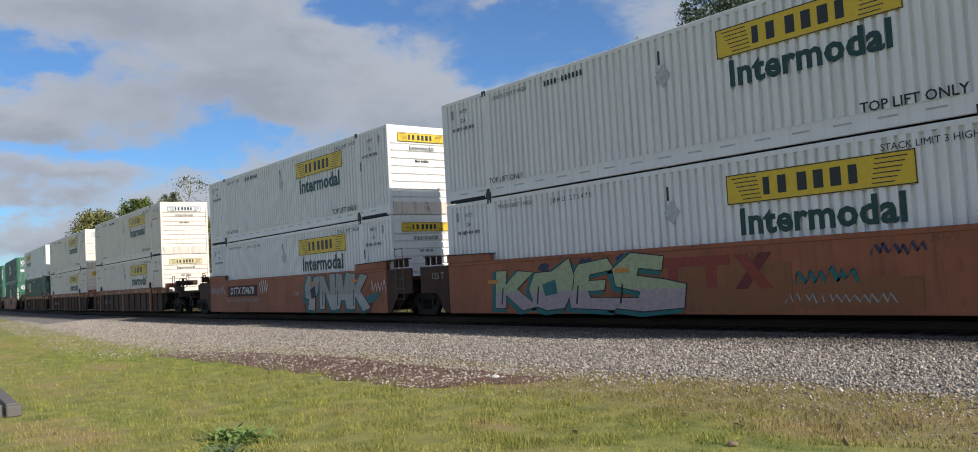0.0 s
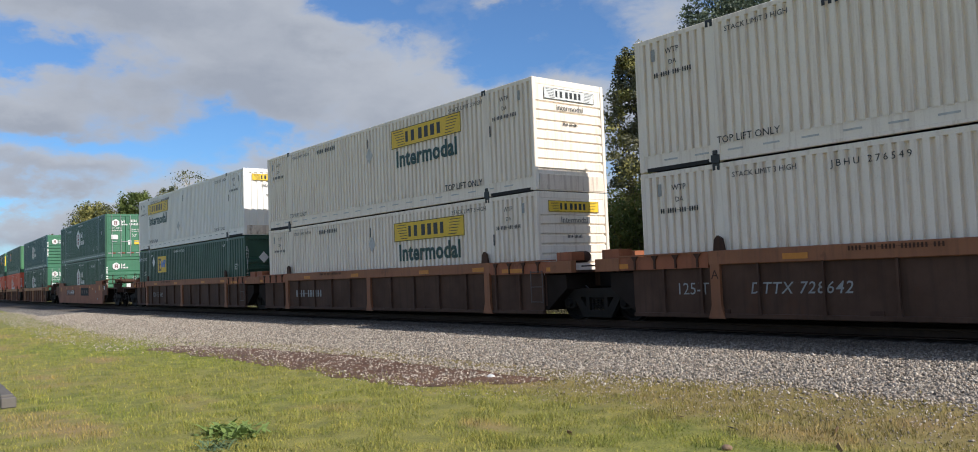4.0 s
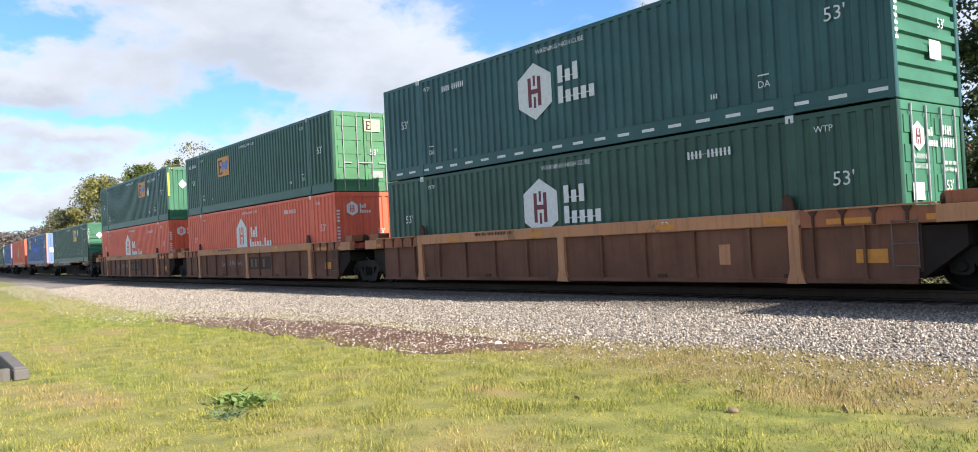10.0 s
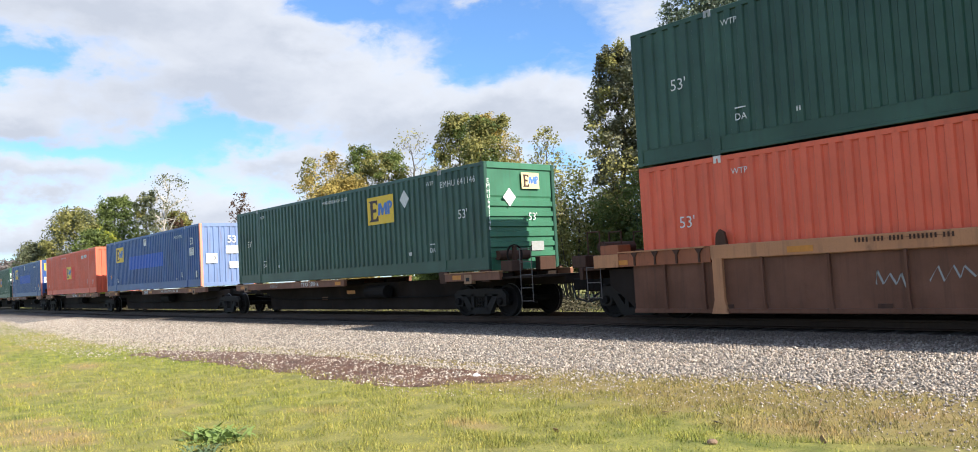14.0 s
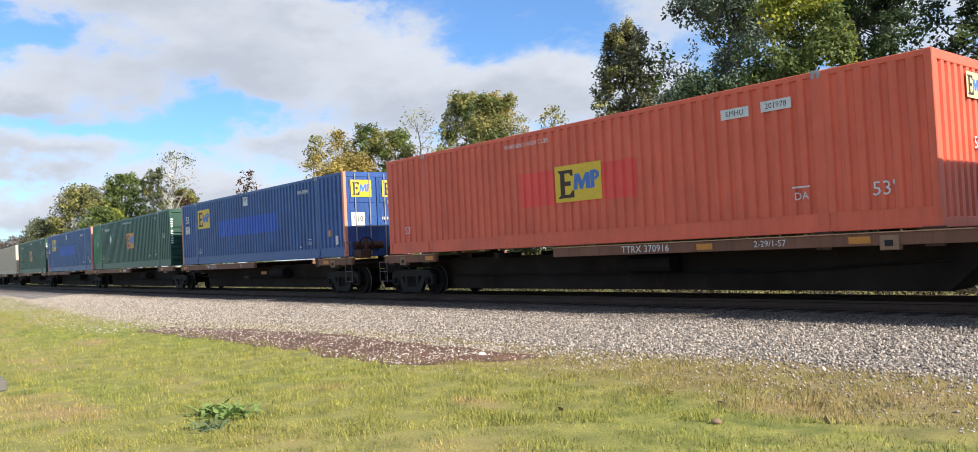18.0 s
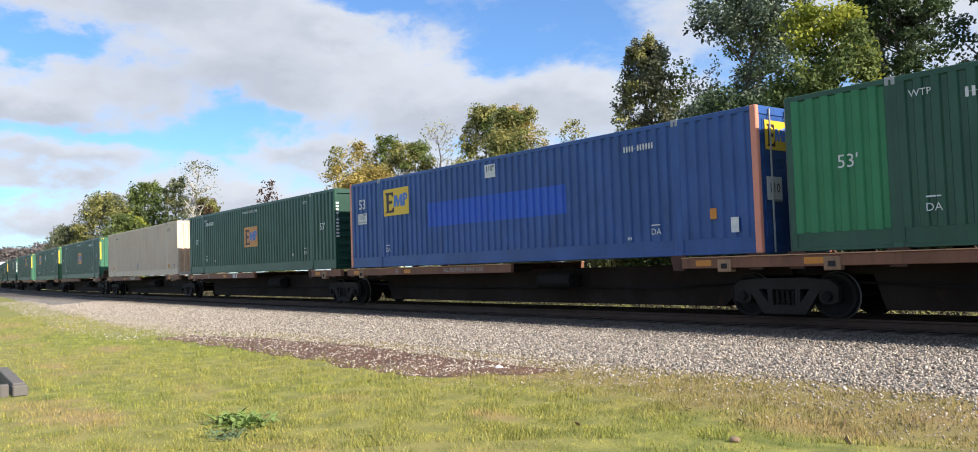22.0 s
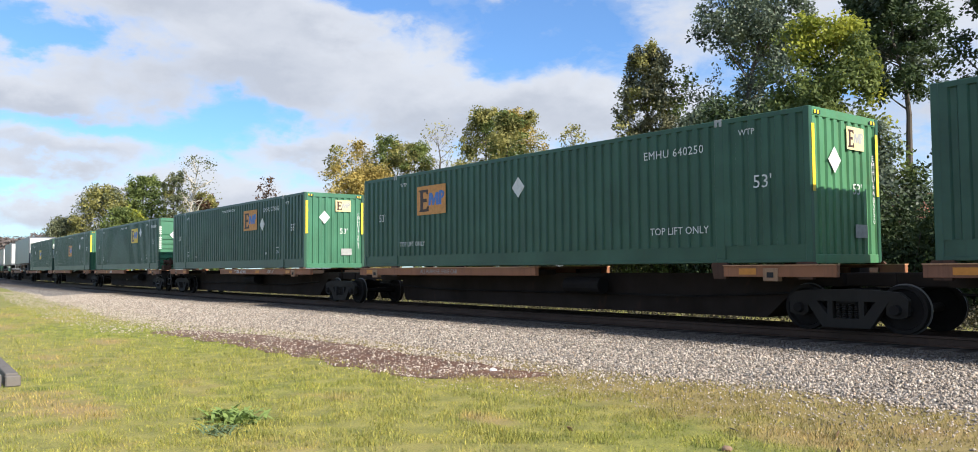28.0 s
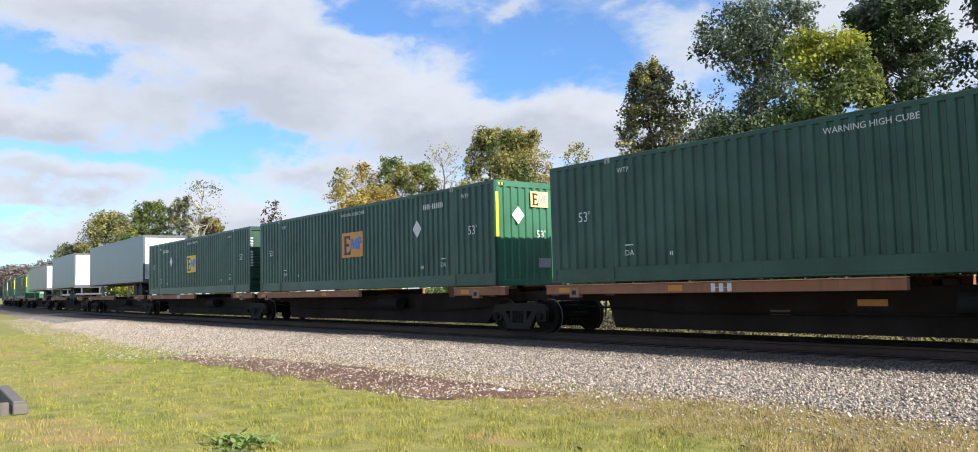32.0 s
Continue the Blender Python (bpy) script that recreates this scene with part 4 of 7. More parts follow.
def hex_box(label, body, front, upper=True, end_paint=None, ink=None, house=False, number=""):
    t = container("shipping_container", label, body, front, None, end_paint, "badge containers", None, MARK, MARK if upper else False)
    hex_logo(t, side_mark, -0.85, 1.66, 1.0, ink, house=house)
    common_marks(t, MARK, 4.3 if not upper else -4.3, 2.42, 6.75, upper, 0.1, True, 1.65, number)
    hex_logo(t, end_mark, -0.62, 2.30, 0.36, ink)
    end_mark(t, letters("53'", 0.26, MARK), 0.55, 1.45)
    if front == "doors":
        end_mark(t, bars([4], 0.16, MARK), 0.55, 2.45, "id_mark")
        end_mark(t, bars([6], 0.16, MARK), 0.55, 2.22, "id_mark")
        end_mark(t, letters("WARNING", 0.13, MARK), -0.55, 1.95)
        end_mark(t, letters("HIGH CUBE", 0.13, MARK), -0.55, 1.78)
        end_mark(t, decal("ochre_door_label", 0.34, 0.26, YELLOW), 0.72, 0.98, "yellow_label")
        end_mark(t, decal("data_label", 0.42, 0.30, MARK), -0.7, 1.35, "data_label")
        end_mark(t, decal("white_tag_end", 0.2, 0.3, MARK), 0.25, 0.98, "white_tag")
        end_mark(t, bars([3, 3, 3], 0.07, MARK), 0.62, 1.86, "small_mark"), end_mark(t, bars([4, 4, 3], 0.07, MARK), 0.62, 1.74, "small_mark")
        for i, y in enumerate((-1.0, -0.74, -0.42, -0.16, 0.16, 0.42, 0.74, 1.0)):
            end_mark(t, decal("door_stripe", 0.20, 0.065, (GREY_MARK, SAFETY_RED)[i % 2]), y, 0.27, "reflector", "red and white reflector on the door's foot")
    else:
        end_mark(t, decal("data_label", 0.46, 0.34, MARK), 0.25, 0.95, "data_label")
        end_mark(t, bars([4, 6], 0.12, MARK, 1.0, True), -1.19, 1.6, "id_mark")
    return t

# ---- railway cars: origin on the rail's top under the middle of the container ----
def lathe(profile, n, y_axis=True):
    """Turns (radius, y) round the y axis."""
    bm = bmesh.new()
    rings = [[bm.verts.new((r * math.cos(k * math.tau / n), y, r * math.sin(k * math.tau / n))) for k in range(n)] for r, y in profile]
    for a, b in zip(rings, rings[1:]):
        for k in range(n):
            bm.faces.new((a[k - 1], a[k], b[k], b[k - 1]))
    bmesh.ops.recalc_face_normals(bm, faces=bm.faces)
    return bm


def build_bogie(parent):
    """A three-piece truck: bolster, two cast side frames with spring nests, two wheelsets that turn."""
    bogie = part("bogie", boxes((-0.20, -1.02, 0.50, 0.20, 1.02, 0.66), (-0.32, -0.42, 0.60, 0.32, 0.42, 0.76), bevel=0.02), IRON, parent, "grimy cast-iron truck with two axles")
    for s in (-1, 1):
        y0, y1 = sorted((s * 0.93, s * 1.06))
        bm = bmesh.new()
        prism(bm, [(-1.10, 0.60), (-0.95, 0.72), (-0.45, 0.76), (0.45, 0.76), (0.95, 0.72), (1.10, 0.60), (0.70, 0.55), (-0.70, 0.55)], y0, y1)
        prism(bm, [(-0.44, 0.08), (0.44, 0.08), (0.36, 0.24), (-0.36, 0.24)], y0, y1)
        for e in (-1, 1):
            prism(bm, [(e * 0.80, 0.60), (e * 0.58, 0.60), (e * 0.28, 0.22), (e * 0.44, 0.08)], y0, y1)
            prism(bm, [(e * 0.34, 0.22), (e * 0.24, 0.22), (e * 0.24, 0.62), (e * 0.34, 0.62)], y0, y1)
            prism(bm, [(e * 0.72, 0.60), (e * 1.10, 0.60), (e * 1.08, 0.32), (e * 0.98, 0.28), (e * 0.80, 0.28), (e * 0.72, 0.34)], y0 + 0.012, y1 - 0.012)
        part("side_frame", bm, FRAME_IRON, bogie)
        for k in range(4):
            spring = stored("spring", FRAME_IRON, lambda: lathe([(0.03 if j % 2 else 0.052, -0.13 + j * 0.02) for j in range(14)], 8))
            part("spring", spring, None, bogie, "", pose(-0.17 + k * 0.113, s * 0.985, 0.375, 90))
        for e in (-1, 1):
            part("bearing_cap", tube(bmesh.new(), (e * 0.89, s * 1.0, 0.42), (e * 0.89, s * 1.13, 0.42), 0.11, 12, 0.085), IRON, bogie)
    for e in (-1, 1):
        bm = lathe([(0.08, -1.0), (0.08, -0.84), (0.13, -0.83), (0.15, -0.74), (0.33, -0.76), (0.36, -0.82), (0.42, -0.82), (0.425, -0.70), (0.448, -0.69), (0.448, -0.675), (0.36, -0.675), (0.33, -0.70), (0.13, -0.68), (0.08, -0.66),
                    (0.08, 0.66), (0.13, 0.68), (0.33, 0.70), (0.36, 0.675), (0.448, 0.675), (0.448, 0.69), (0.425, 0.70), (0.42, 0.82), (0.36, 0.82), (0.33, 0.76), (0.15, 0.74), (0.13, 0.83), (0.08, 0.84), (0.08, 1.0)], 32)
        data = bpy.data.meshes.new("wheelset")
        bm.to_mesh(data)
        bm.free()
        data.materials.append(IRON), data.materials.append(TREAD)
        for p in data.polygons:
            rr = math.hypot(p.center.x, p.center.z)
            p.material_index = 1 if rr > 0.43 or (rr > 0.40 and abs(p.center.y) > 0.81) else 0
        wheels = part("wheelset", data, None, bogie, "iron wheel pair with bright worn treads", pose(e * 0.89, 0, 0.42))
        WHEELS.append((wheels, e * 0.89))
    return bogie


WHEELS, BOGIE = [], []


def bogie_at(car, x):
    if not BOGIE:
        BOGIE.append(build_bogie(car))
        WHEEL_MOTION()
    else:
        b = copy_thing(BOGIE[0], pose(x, 0, 0))
        b.parent = car
        return b
    BOGIE[0].matrix_basis = pose(x, 0, 0)
    return BOGIE[0]


def WHEEL_MOTION():
    for wheels, x in WHEELS:
        walk(wheels, [(k / 30, pose(x, 0, 0.42, 0, math.degrees((gone(k / 30) - gone(0)) / 0.42), 0)) for k in range(0, 961)])


def ladder(car, x, y, z0, z1, w=0.42, mat=None):
    bm = bmesh.new()
    for a in (-w / 2, w / 2):
        tube(bm, (x + a, y, z0), (x + a, y, z1), 0.011, 6)
    n = max(2, round((z1 - z0) / 0.33))
    for k in range(n + 1):
        z = z0 + 0.03 + k * (z1 - z0 - 0.06) / n
        tube(bm, (x - w / 2, y, z), (x + w / 2, y, z), 0.011, 6)
    part("ladder", bm, mat or GRAB, car, "thin steel ladder with round rungs")


def coupler(car, x, s):
    """The draft gear and knuckle at one end; s is the way it points."""
    a, b = sorted((x, x + s * 0.75))
    part("coupler", boxes((a, -0.13, 0.62, b, 0.13, 0.92), (b - 0.30 if s > 0 else a, -0.17, 0.58, b if s > 0 else a + 0.30, 0.17, 0.94), bevel=0.03), IRON, car)
    part("air_hose", pipe([(x + s * 0.2, -0.35, 0.75), (x + s * 0.35, -0.37, 0.42), (x + s * 0.7, -0.32, 0.34), (x + s * 0.95, -0.2, 0.55)], 0.025), DARK, car)


def end_gear(car, x, s, mat, wheel=True, rails=True):
    """Handbrake, hand rails and uprights on an end platform whose inner edge is x."""
    for y in (-1.15, -0.4, 0.5):
        if rails:
            part("hand_rail", pipe([(x + s * 0.25, y, 1.45), (x + s * 0.25, y, 1.98), (x + s * 0.62, y, 1.98), (x + s * 0.62, y, 1.45)], 0.018), mat, car)
    part("air_reservoir", tube(bmesh.new(), (x + s * 0.35, -1.0, 1.62), (x + s * 0.35, 0.1, 1.62), 0.13, 14), DARK_RUST, car)
    part("equipment_box", boxes((x + s * 0.9 - 0.22, -1.2, 1.18, x + s * 0.9 + 0.22, -0.8, 1.46), bevel=0.015), DARK_RUST, car)
    part("equipment_box", boxes((x + s * 0.5 - 0.1, 0.3, 1.18, x + s * 0.5 + 0.1, 0.9, 1.55), bevel=0.015), DARK_RUST, car)
    if wheel:
        part("brake_wheel", lathe([(0.24, -0.02), (0.27, -0.02), (0.27, 0.02), (0.24, 0.02), (0.24, -0.02)], 20), IRON, car, "", pose(x + s * 0.75, -0.75, 1.62, 0, 0, 90))
        part("brake_stand", boxes((x + s * 0.75 - 0.05, -0.80, 1.25, x + s * 0.75 + 0.05, -0.70, 1.85), bevel=0.01), DARK_RUST, car)


def well_car(name, label, smooth, front, rear, body, chord, top=1.48, tip=None, group="well cars"):
    """A container well between two end platforms. front and rear: (half length, 'joint' or 'coupler')."""
    car = new(name)
    car.empty_display_size = 0.3
    tagged(car, label, "well car", group)
    W, E = 1.46, 8.30
    TOP, LOW = top, 0.15
    for s in (-1, 1):
        y = lambda a, b: sorted((s * a, s * b))
        if smooth:
            part("side_sheet", boxes((-E + 0.40, y(W - 0.05, W)[0], LOW, E - 0.40, y(W - 0.05, W)[1], TOP - 0.04)), body, car)
            for e in (-1, 1):
                part("end_plate", prism(bmesh.new(), [(e * (E - 0.396), LOW + 0.02), (e * (E - 0.2), LOW + 0.02), (e * (E + 0.25), 0.74), (e * (E + 1.05), 0.74), (e * (E + 1.05), TOP - 0.05), (e * (E - 0.396), TOP - 0.05)], *y(W - 0.055, W - 0.004)), tip or DARK_RUST, car, "grimy end plate")
            part("top_chord", boxes((-E + 0.4, y(W - 0.14, W + 0.012)[0], TOP - 0.10, E - 0.4, y(W - 0.14, W + 0.012)[1], TOP), bevel=0.012), body, car)
            for e in (-1, 1):
                x0, x1 = e * (E - 2.25), e * (E - 0.38)
                part("end_chord", prism(bmesh.new(), [(x0 - e * 0.12, TOP + 0.002), (x0 - e * 0.06, TOP + 0.17), (x1, TOP + 0.22), (x1, TOP + 0.002)], *y(W - 0.06, W + 0.02)), body, car)
                part("end_lip", prism(bmesh.new(), [(x0 - e * 0.10, TOP + 0.175), (x0 - e * 0.10, TOP + 0.20), (e * (E + 0.8), TOP + 0.26), (e * (E + 0.8), TOP + 0.225)], *y(W - 0.20, W + 0.03)), body if tip else DARK_RUST, car)
                for k in range(3):
                    xk = e * (E + 0.12 + 0.30 * k)
                    part("lip_post", boxes((xk - 0.035, y(W - 0.12, W)[0], TOP - 0.01, xk + 0.035, y(W - 0.12, W)[1], TOP + 0.235)), DARK_RUST, car)
            continue
        sheet_y = y(W - 0.10, W - 0.07)
        part("side_sheet", boxes((-E, sheet_y[0], LOW + 0.04, E, sheet_y[1], TOP - 0.27)), body, car)
        cy = y(W - 0.15, W)
        part("top_chord", boxes((-6.3, cy[0], TOP - 0.28, 6.3, cy[1], TOP), bevel=0.015), chord, car)
        part("bottom_chord", boxes((-E, y(W - 0.14, W - 0.015)[0], LOW, E, y(W - 0.14, W - 0.015)[1], LOW + 0.09), bevel=0.01), body, car)
        for e in (-1, 1):
            x0, x1 = sorted((e * 6.3, e * (E + 1.05)))
            lower = prism(bmesh.new(), [(e * 6.3, TOP - 0.02), (e * (E + 1.05), TOP - 0.06), (e * (E + 1.05), TOP - 0.33), (e * 6.3, TOP - 0.33)], *y(W - 0.15, W - 0.004))
            part("end_chord", lower, RUST, car)
            part("end_lip", boxes((x0 + 0.1, y(W - 0.2, W + 0.03)[0], TOP - 0.035, x1 - 0.7 if e > 0 else x1 - 0.1, y(W - 0.2, W + 0.03)[1], TOP - 0.005) if e > 0 else (x0 + 0.7, y(W - 0.2, W + 0.03)[0], TOP - 0.035, x1 - 0.1, y(W - 0.2, W + 0.03)[1], TOP - 0.005)), chord, car)
            b0, b1 = sorted((e * (E + 0.35), e * (E + 1.08)))
            part("end_step", boxes((b0 + 0.1, y(W - 0.55, W - 0.12)[0], TOP - 0.05, b1 - 0.1, y(W - 0.55, W - 0.12)[1], TOP + 0.16), bevel=0.01), RUST, car)
            part("end_block", boxes((b0, y(W - 0.16, W + 0.02)[0], TOP - 0.34, b1, y(W - 0.16, W + 0.02)[1], TOP - 0.05), bevel=0.01), chord, car)
            for k in range(4):
                xk = e * (6.55 + k * 0.55)
                part("gusset", prism(bmesh.new(), [(xk - 0.09, TOP - 0.04), (xk + 0.09, TOP - 0.04), (xk + 0.02, TOP - 0.14), (xk + 0.02, TOP - 0.32), (xk - 0.02, TOP - 0.32), (xk - 0.02, TOP - 0.14)], *y(W - 0.01, W + 0.025)), DARK_RUST, car)
        for k in range(-5, 6):
            x = k * 1.30
            part("rib", stored(("rib", s), body, lambda: prism(bmesh.new(), [(-0.05, LOW + 0.06), (0.05, LOW + 0.06), (0.022, LOW + 0.22), (0.022, TOP - 0.27), (-0.022, TOP - 0.27), (-0.022, LOW + 0.22)], *y(W - 0.075, W - 0.005))), body, car, "", pose(x, 0, 0))
        for x in (-7.45, 7.45):
            part("rib", stored(("rib", s), body, None), body, car, "", pose(x, 0, 0))
        for x in (-6.15, -0.02, 6.15):
            part("side_post", stored(("side_post", s), chord, lambda: prism(bmesh.new(), [(-0.19, LOW - 0.01), (0.19, LOW - 0.01), (0.11, LOW + 0.25), (0.11, TOP - 0.26), (-0.11, TOP - 0.26), (-0.11, LOW + 0.25)], *y(W - 0.08, W + 0.006))), chord, car, "", pose(x, 0, 0))
        for x in (-6.05, 6.05):
            part("guide_ear", prism(bmesh.new(), [(x - 0.13, TOP - 0.02), (x + 0.13, TOP - 0.02), (x + 0.08, TOP + 0.24), (x - 0.02, TOP + 0.30), (x - 0.10, TOP + 0.22)], *y(W - 0.09, W - 0.02)), DARK_RUST, car)
    for k in range(5):
        x = -6 + 3 * k
        part("cross_beam", stored("cross_beam", DARK_RUST, lambda: boxes((-0.12, -W + 0.05, 0.19, 0.12, W - 0.05, 0.32))), DARK_RUST, car, "", pose(x, 0, 0))
    for e, (half, kind) in ((1, front), (-1, rear)):
        x0, x1 = sorted((e * E, e * (E + 0.06)))
        part("bulkhead", boxes((x0, -W + 0.12, 0.35, x1, W - 0.12, TOP - 0.3)), DARK_RUST, car)
        part("slope_sheet", prism(bmesh.new(), [(e * (E - 0.3), 0.24), (e * (E + 0.05), 0.24), (e * (E + 0.75), 0.76), (e * (E + 0.75), 1.10), (e * (E - 0.3), 1.10)], -W + 0.13, W - 0.13), UNDER, car)
        reach = half if kind == "joint" else half - 0.75
        x0, x1 = sorted((e * E, e * reach))
        part("centre_sill", boxes((x0, -0.34, 0.80, x1, 0.34, 1.12), bevel=0.015), DARK_RUST, car)
        x0, x1 = sorted((e * (E + 0.06), e * min(reach, E + 1.0)))
        part("platform", boxes((x0, -W + 0.16, 1.14, x1, W - 0.16, 1.20), bevel=0.005), DARK_RUST, car)
        if kind == "coupler":
            x0, x1 = sorted((e * (E + 0.9), e * reach))
            part("end_deck", boxes((x0, -1.30, 1.10, x1, 1.30, 1.16), (e * reach - 0.05, -1.35, 0.90, e * reach + 0.05, 1.35, 1.18)), DARK_RUST, car)
            coupler(car, e * reach, e)
            end_gear(car, e * (E + 0.9), e, DARK_RUST, wheel=e > 0)
            ladder(car, e * (reach - 0.4), -1.36, 0.45, 1.20)
            bogie_at(car, e * (half - 2.1))
        else:
            if e > 0:
                bogie_at(car, half)
            part("joint_casting", boxes((min(e * (reach - 0.5), e * reach), -0.42, 0.76, max(e * (reach - 0.5), e * reach), 0.42, 1.16), bevel=0.04), IRON, car)
            part("walkway", boxes((min(e * (E + 0.5), e * reach), -0.55, 1.28, max(e * (E + 0.5), e * reach), 0.55, 1.31)), DARK_RUST, car)
    if not smooth:
        ladder(car, E - 0.15, -W - 0.02, 0.42, 1.22)
        part("retainer_tank", lathe([(0.0, -0.40), (0.11, -0.38), (0.14, -0.32), (0.14, 0.32), (0.11, 0.38), (0.0, 0.40)], 16), DARK_RUST, car, "", pose(E + 0.55, -0.75, 1.52, 0, 0, 90))
    return car


def car_mark(car, data, x, z, name="lettering", label="", y=-1.469):
    return part(name, data, None, car, label, pose(x, y, z))


def spine_car(label, front, rear, beam, marks=0, words="", gear=False, fore=False, number="", number_x=2.07, word_x=0.0, size_x=None, stripes_x=None, ochre=(), truck=-0.5):
    """A skeleton car: deep centre sill, side beams and pedestals that carry the container."""
    car = new("spine_car")
    car.empty_display_size = 0.3
    tagged(car, label, "spine car", "spine cars")
    nose = 9.4 if fore else 8.2
    part("centre_sill", stored(("spine_sill", fore), UNDER, lambda: prism(bmesh.new(), [(-8.2, 1.04), (nose, 1.04), (nose, 0.80), (nose - 0.9, 0.80), (nose - 1.6, 0.16), (-6.75, 0.16), (-6.95, 0.80), (-8.2, 0.80)], -0.50, 0.50)), UNDER, car)
    for s in (-1, 1):
        y0, y1 = sorted((s * 1.24, s * 1.36))
        lip = sorted((s * 1.22, s * 1.385))
        # the long beam lies under one half of the deck, a short one under the other end
        for nm, a, b in (("side_beam", -0.75, 8.75), ("end_beam", -8.3, -5.6)) if fore else (("side_beam", -8.25, 0.6), ("end_beam", 6.2, 8.55)):
            part(nm, stored((nm, fore, s), beam, lambda: boxes((a, y0, 0.98, b, y1, 1.19), bevel=0.008)), beam, car)
            part("beam_lip", stored((nm, "lip", fore, s), LIP_TAN, lambda: boxes((a, lip[0], 1.192, b, lip[1], 1.212))), LIP_TAN, car)
        for x in (-7.95, -6.1, 6.1, 7.95):
            part("pedestal", stored(("pedestal", s), DARK_RUST, lambda: prism(bmesh.new(), [(-0.16, 1.26), (0.16, 1.26), (0.20, 1.215), (0.14, 0.94), (-0.14, 0.94), (-0.20, 1.215)], min(y0, y1) + 0.015, max(y0, y1) - 0.015)), DARK_RUST, car, "", pose(x, 0, 0))
        for x in (-7.25, 7.25):
            bracket = part("jack_bracket", stored(("jack_bracket", s), JACK_TAN, lambda: boxes((-0.16, min(y0, y1) - 0.02, 0.90, 0.16, max(y0, y1) + 0.02, 1.15), bevel=0.012)), JACK_TAN, car, "dull tan jacking bracket", pose(x, 0, 0))
            part("socket", stored(("jack_socket", s), DARK, lambda: boxes((-0.07, s * 1.384 - 0.003, 0.97, 0.07, s * 1.384 + 0.003, 1.07))), DARK, bracket)
        for x in (-7.95, -6.1, -3.0, 0.3, 6.1, 7.95):
            a, b = sorted((s * 0.45, s * 1.26))
            part("outrigger", stored(("outrigger", s), UNDER, lambda: prism(bmesh.new(), [(-0.09, 1.0), (0.09, 1.0), (0.09, 1.14), (-0.09, 1.14)], a, b)), UNDER, car, "", pose(x, 0, 0))
    part("brake_cylinder", stored("brake_cylinder", IRON, lambda: tube(bmesh.new(), (-1.0, 0.75, 0.72), (-0.3, 0.75, 0.72), 0.15, 12)), IRON, car)
    part("air_tank", stored("air_tank", IRON, lambda: tube(bmesh.new(), (1.2, -0.8, 0.75), (2.4, -0.8, 0.75), 0.2, 14)), IRON, car)
    part("train_pipe", stored("train_pipe", IRON, lambda: pipe([(-8.0, -0.6, 0.7), (-5.0, -0.62, 0.55), (5.0, -0.62, 0.55), (8.0, -0.6, 0.7)], 0.022)), IRON, car)
    for e, (half, kind) in ((1, front), (-1, rear)):
        reach = half if kind == "joint" else half - 0.7
        x0, x1 = sorted((e * 8.1, e * max(reach, 8.3)))
        part("end_sill", boxes((x0, -0.36, 0.80, x1, 0.36, 1.05), bevel=0.02), UNDER, car)
        if kind == "coupler":
            coupler(car, e * reach, e)
            bogie_at(car, e * 7.3)
            part("end_platform", boxes((min(e * 8.0, e * reach), -1.28, 1.00, max(e * 8.0, e * reach), 1.28, 1.05)), UNDER, car)
            ladder(car, e * (reach - 0.35), -1.38, 0.40, 1.75 if gear and e > 0 else 1.05, 0.42, GRAB)
            if e > 0 and gear:
                end_gear(car, 7.75, 1, DARK_RUST, wheel=True, rails=False)
        elif e > 0:
            bogie_at(car, half + truck)
    for x in (-5.9 if fore else -7.6, 6.75) + tuple(ochre):
        car_mark(car, decal("reflector", 0.38, 0.12, OCHRE), x, 1.085, "reflector", "", -1.365)
    if gear:
        car_mark(car, decal("sill_reflector", 0.56, 0.12, OCHRE), -0.43, 0.75, "reflector", "", -0.505)
        car_mark(car, decal("dull_sill_reflector", 0.44, 0.10, DULL_OCHRE), -2.3, 0.56, "reflector", "grimy dulled reflector", -0.505)
    if number:
        car_mark(car, letters(number, 0.21, MARK, 1.08, 0.002), number_x, 1.085, "id_mark", "", -1.365)
    if size_x is not None:
        car_mark(car, letters("53", 0.2, GREY_MARK, 1.0, 0.002), size_x, 1.085, "lettering", "", -1.365)
    if stripes_x is not None:
        car_mark(car, bars([3], 0.17, MARK, 1.15), stripes_x, 1.085, "small_mark", "", -1.365)
    if words:
        car_mark(car, letters(words, 0.17, MARK if fore else GREY_MARK), word_x, 1.085, "lettering", "", -1.369)
    return car


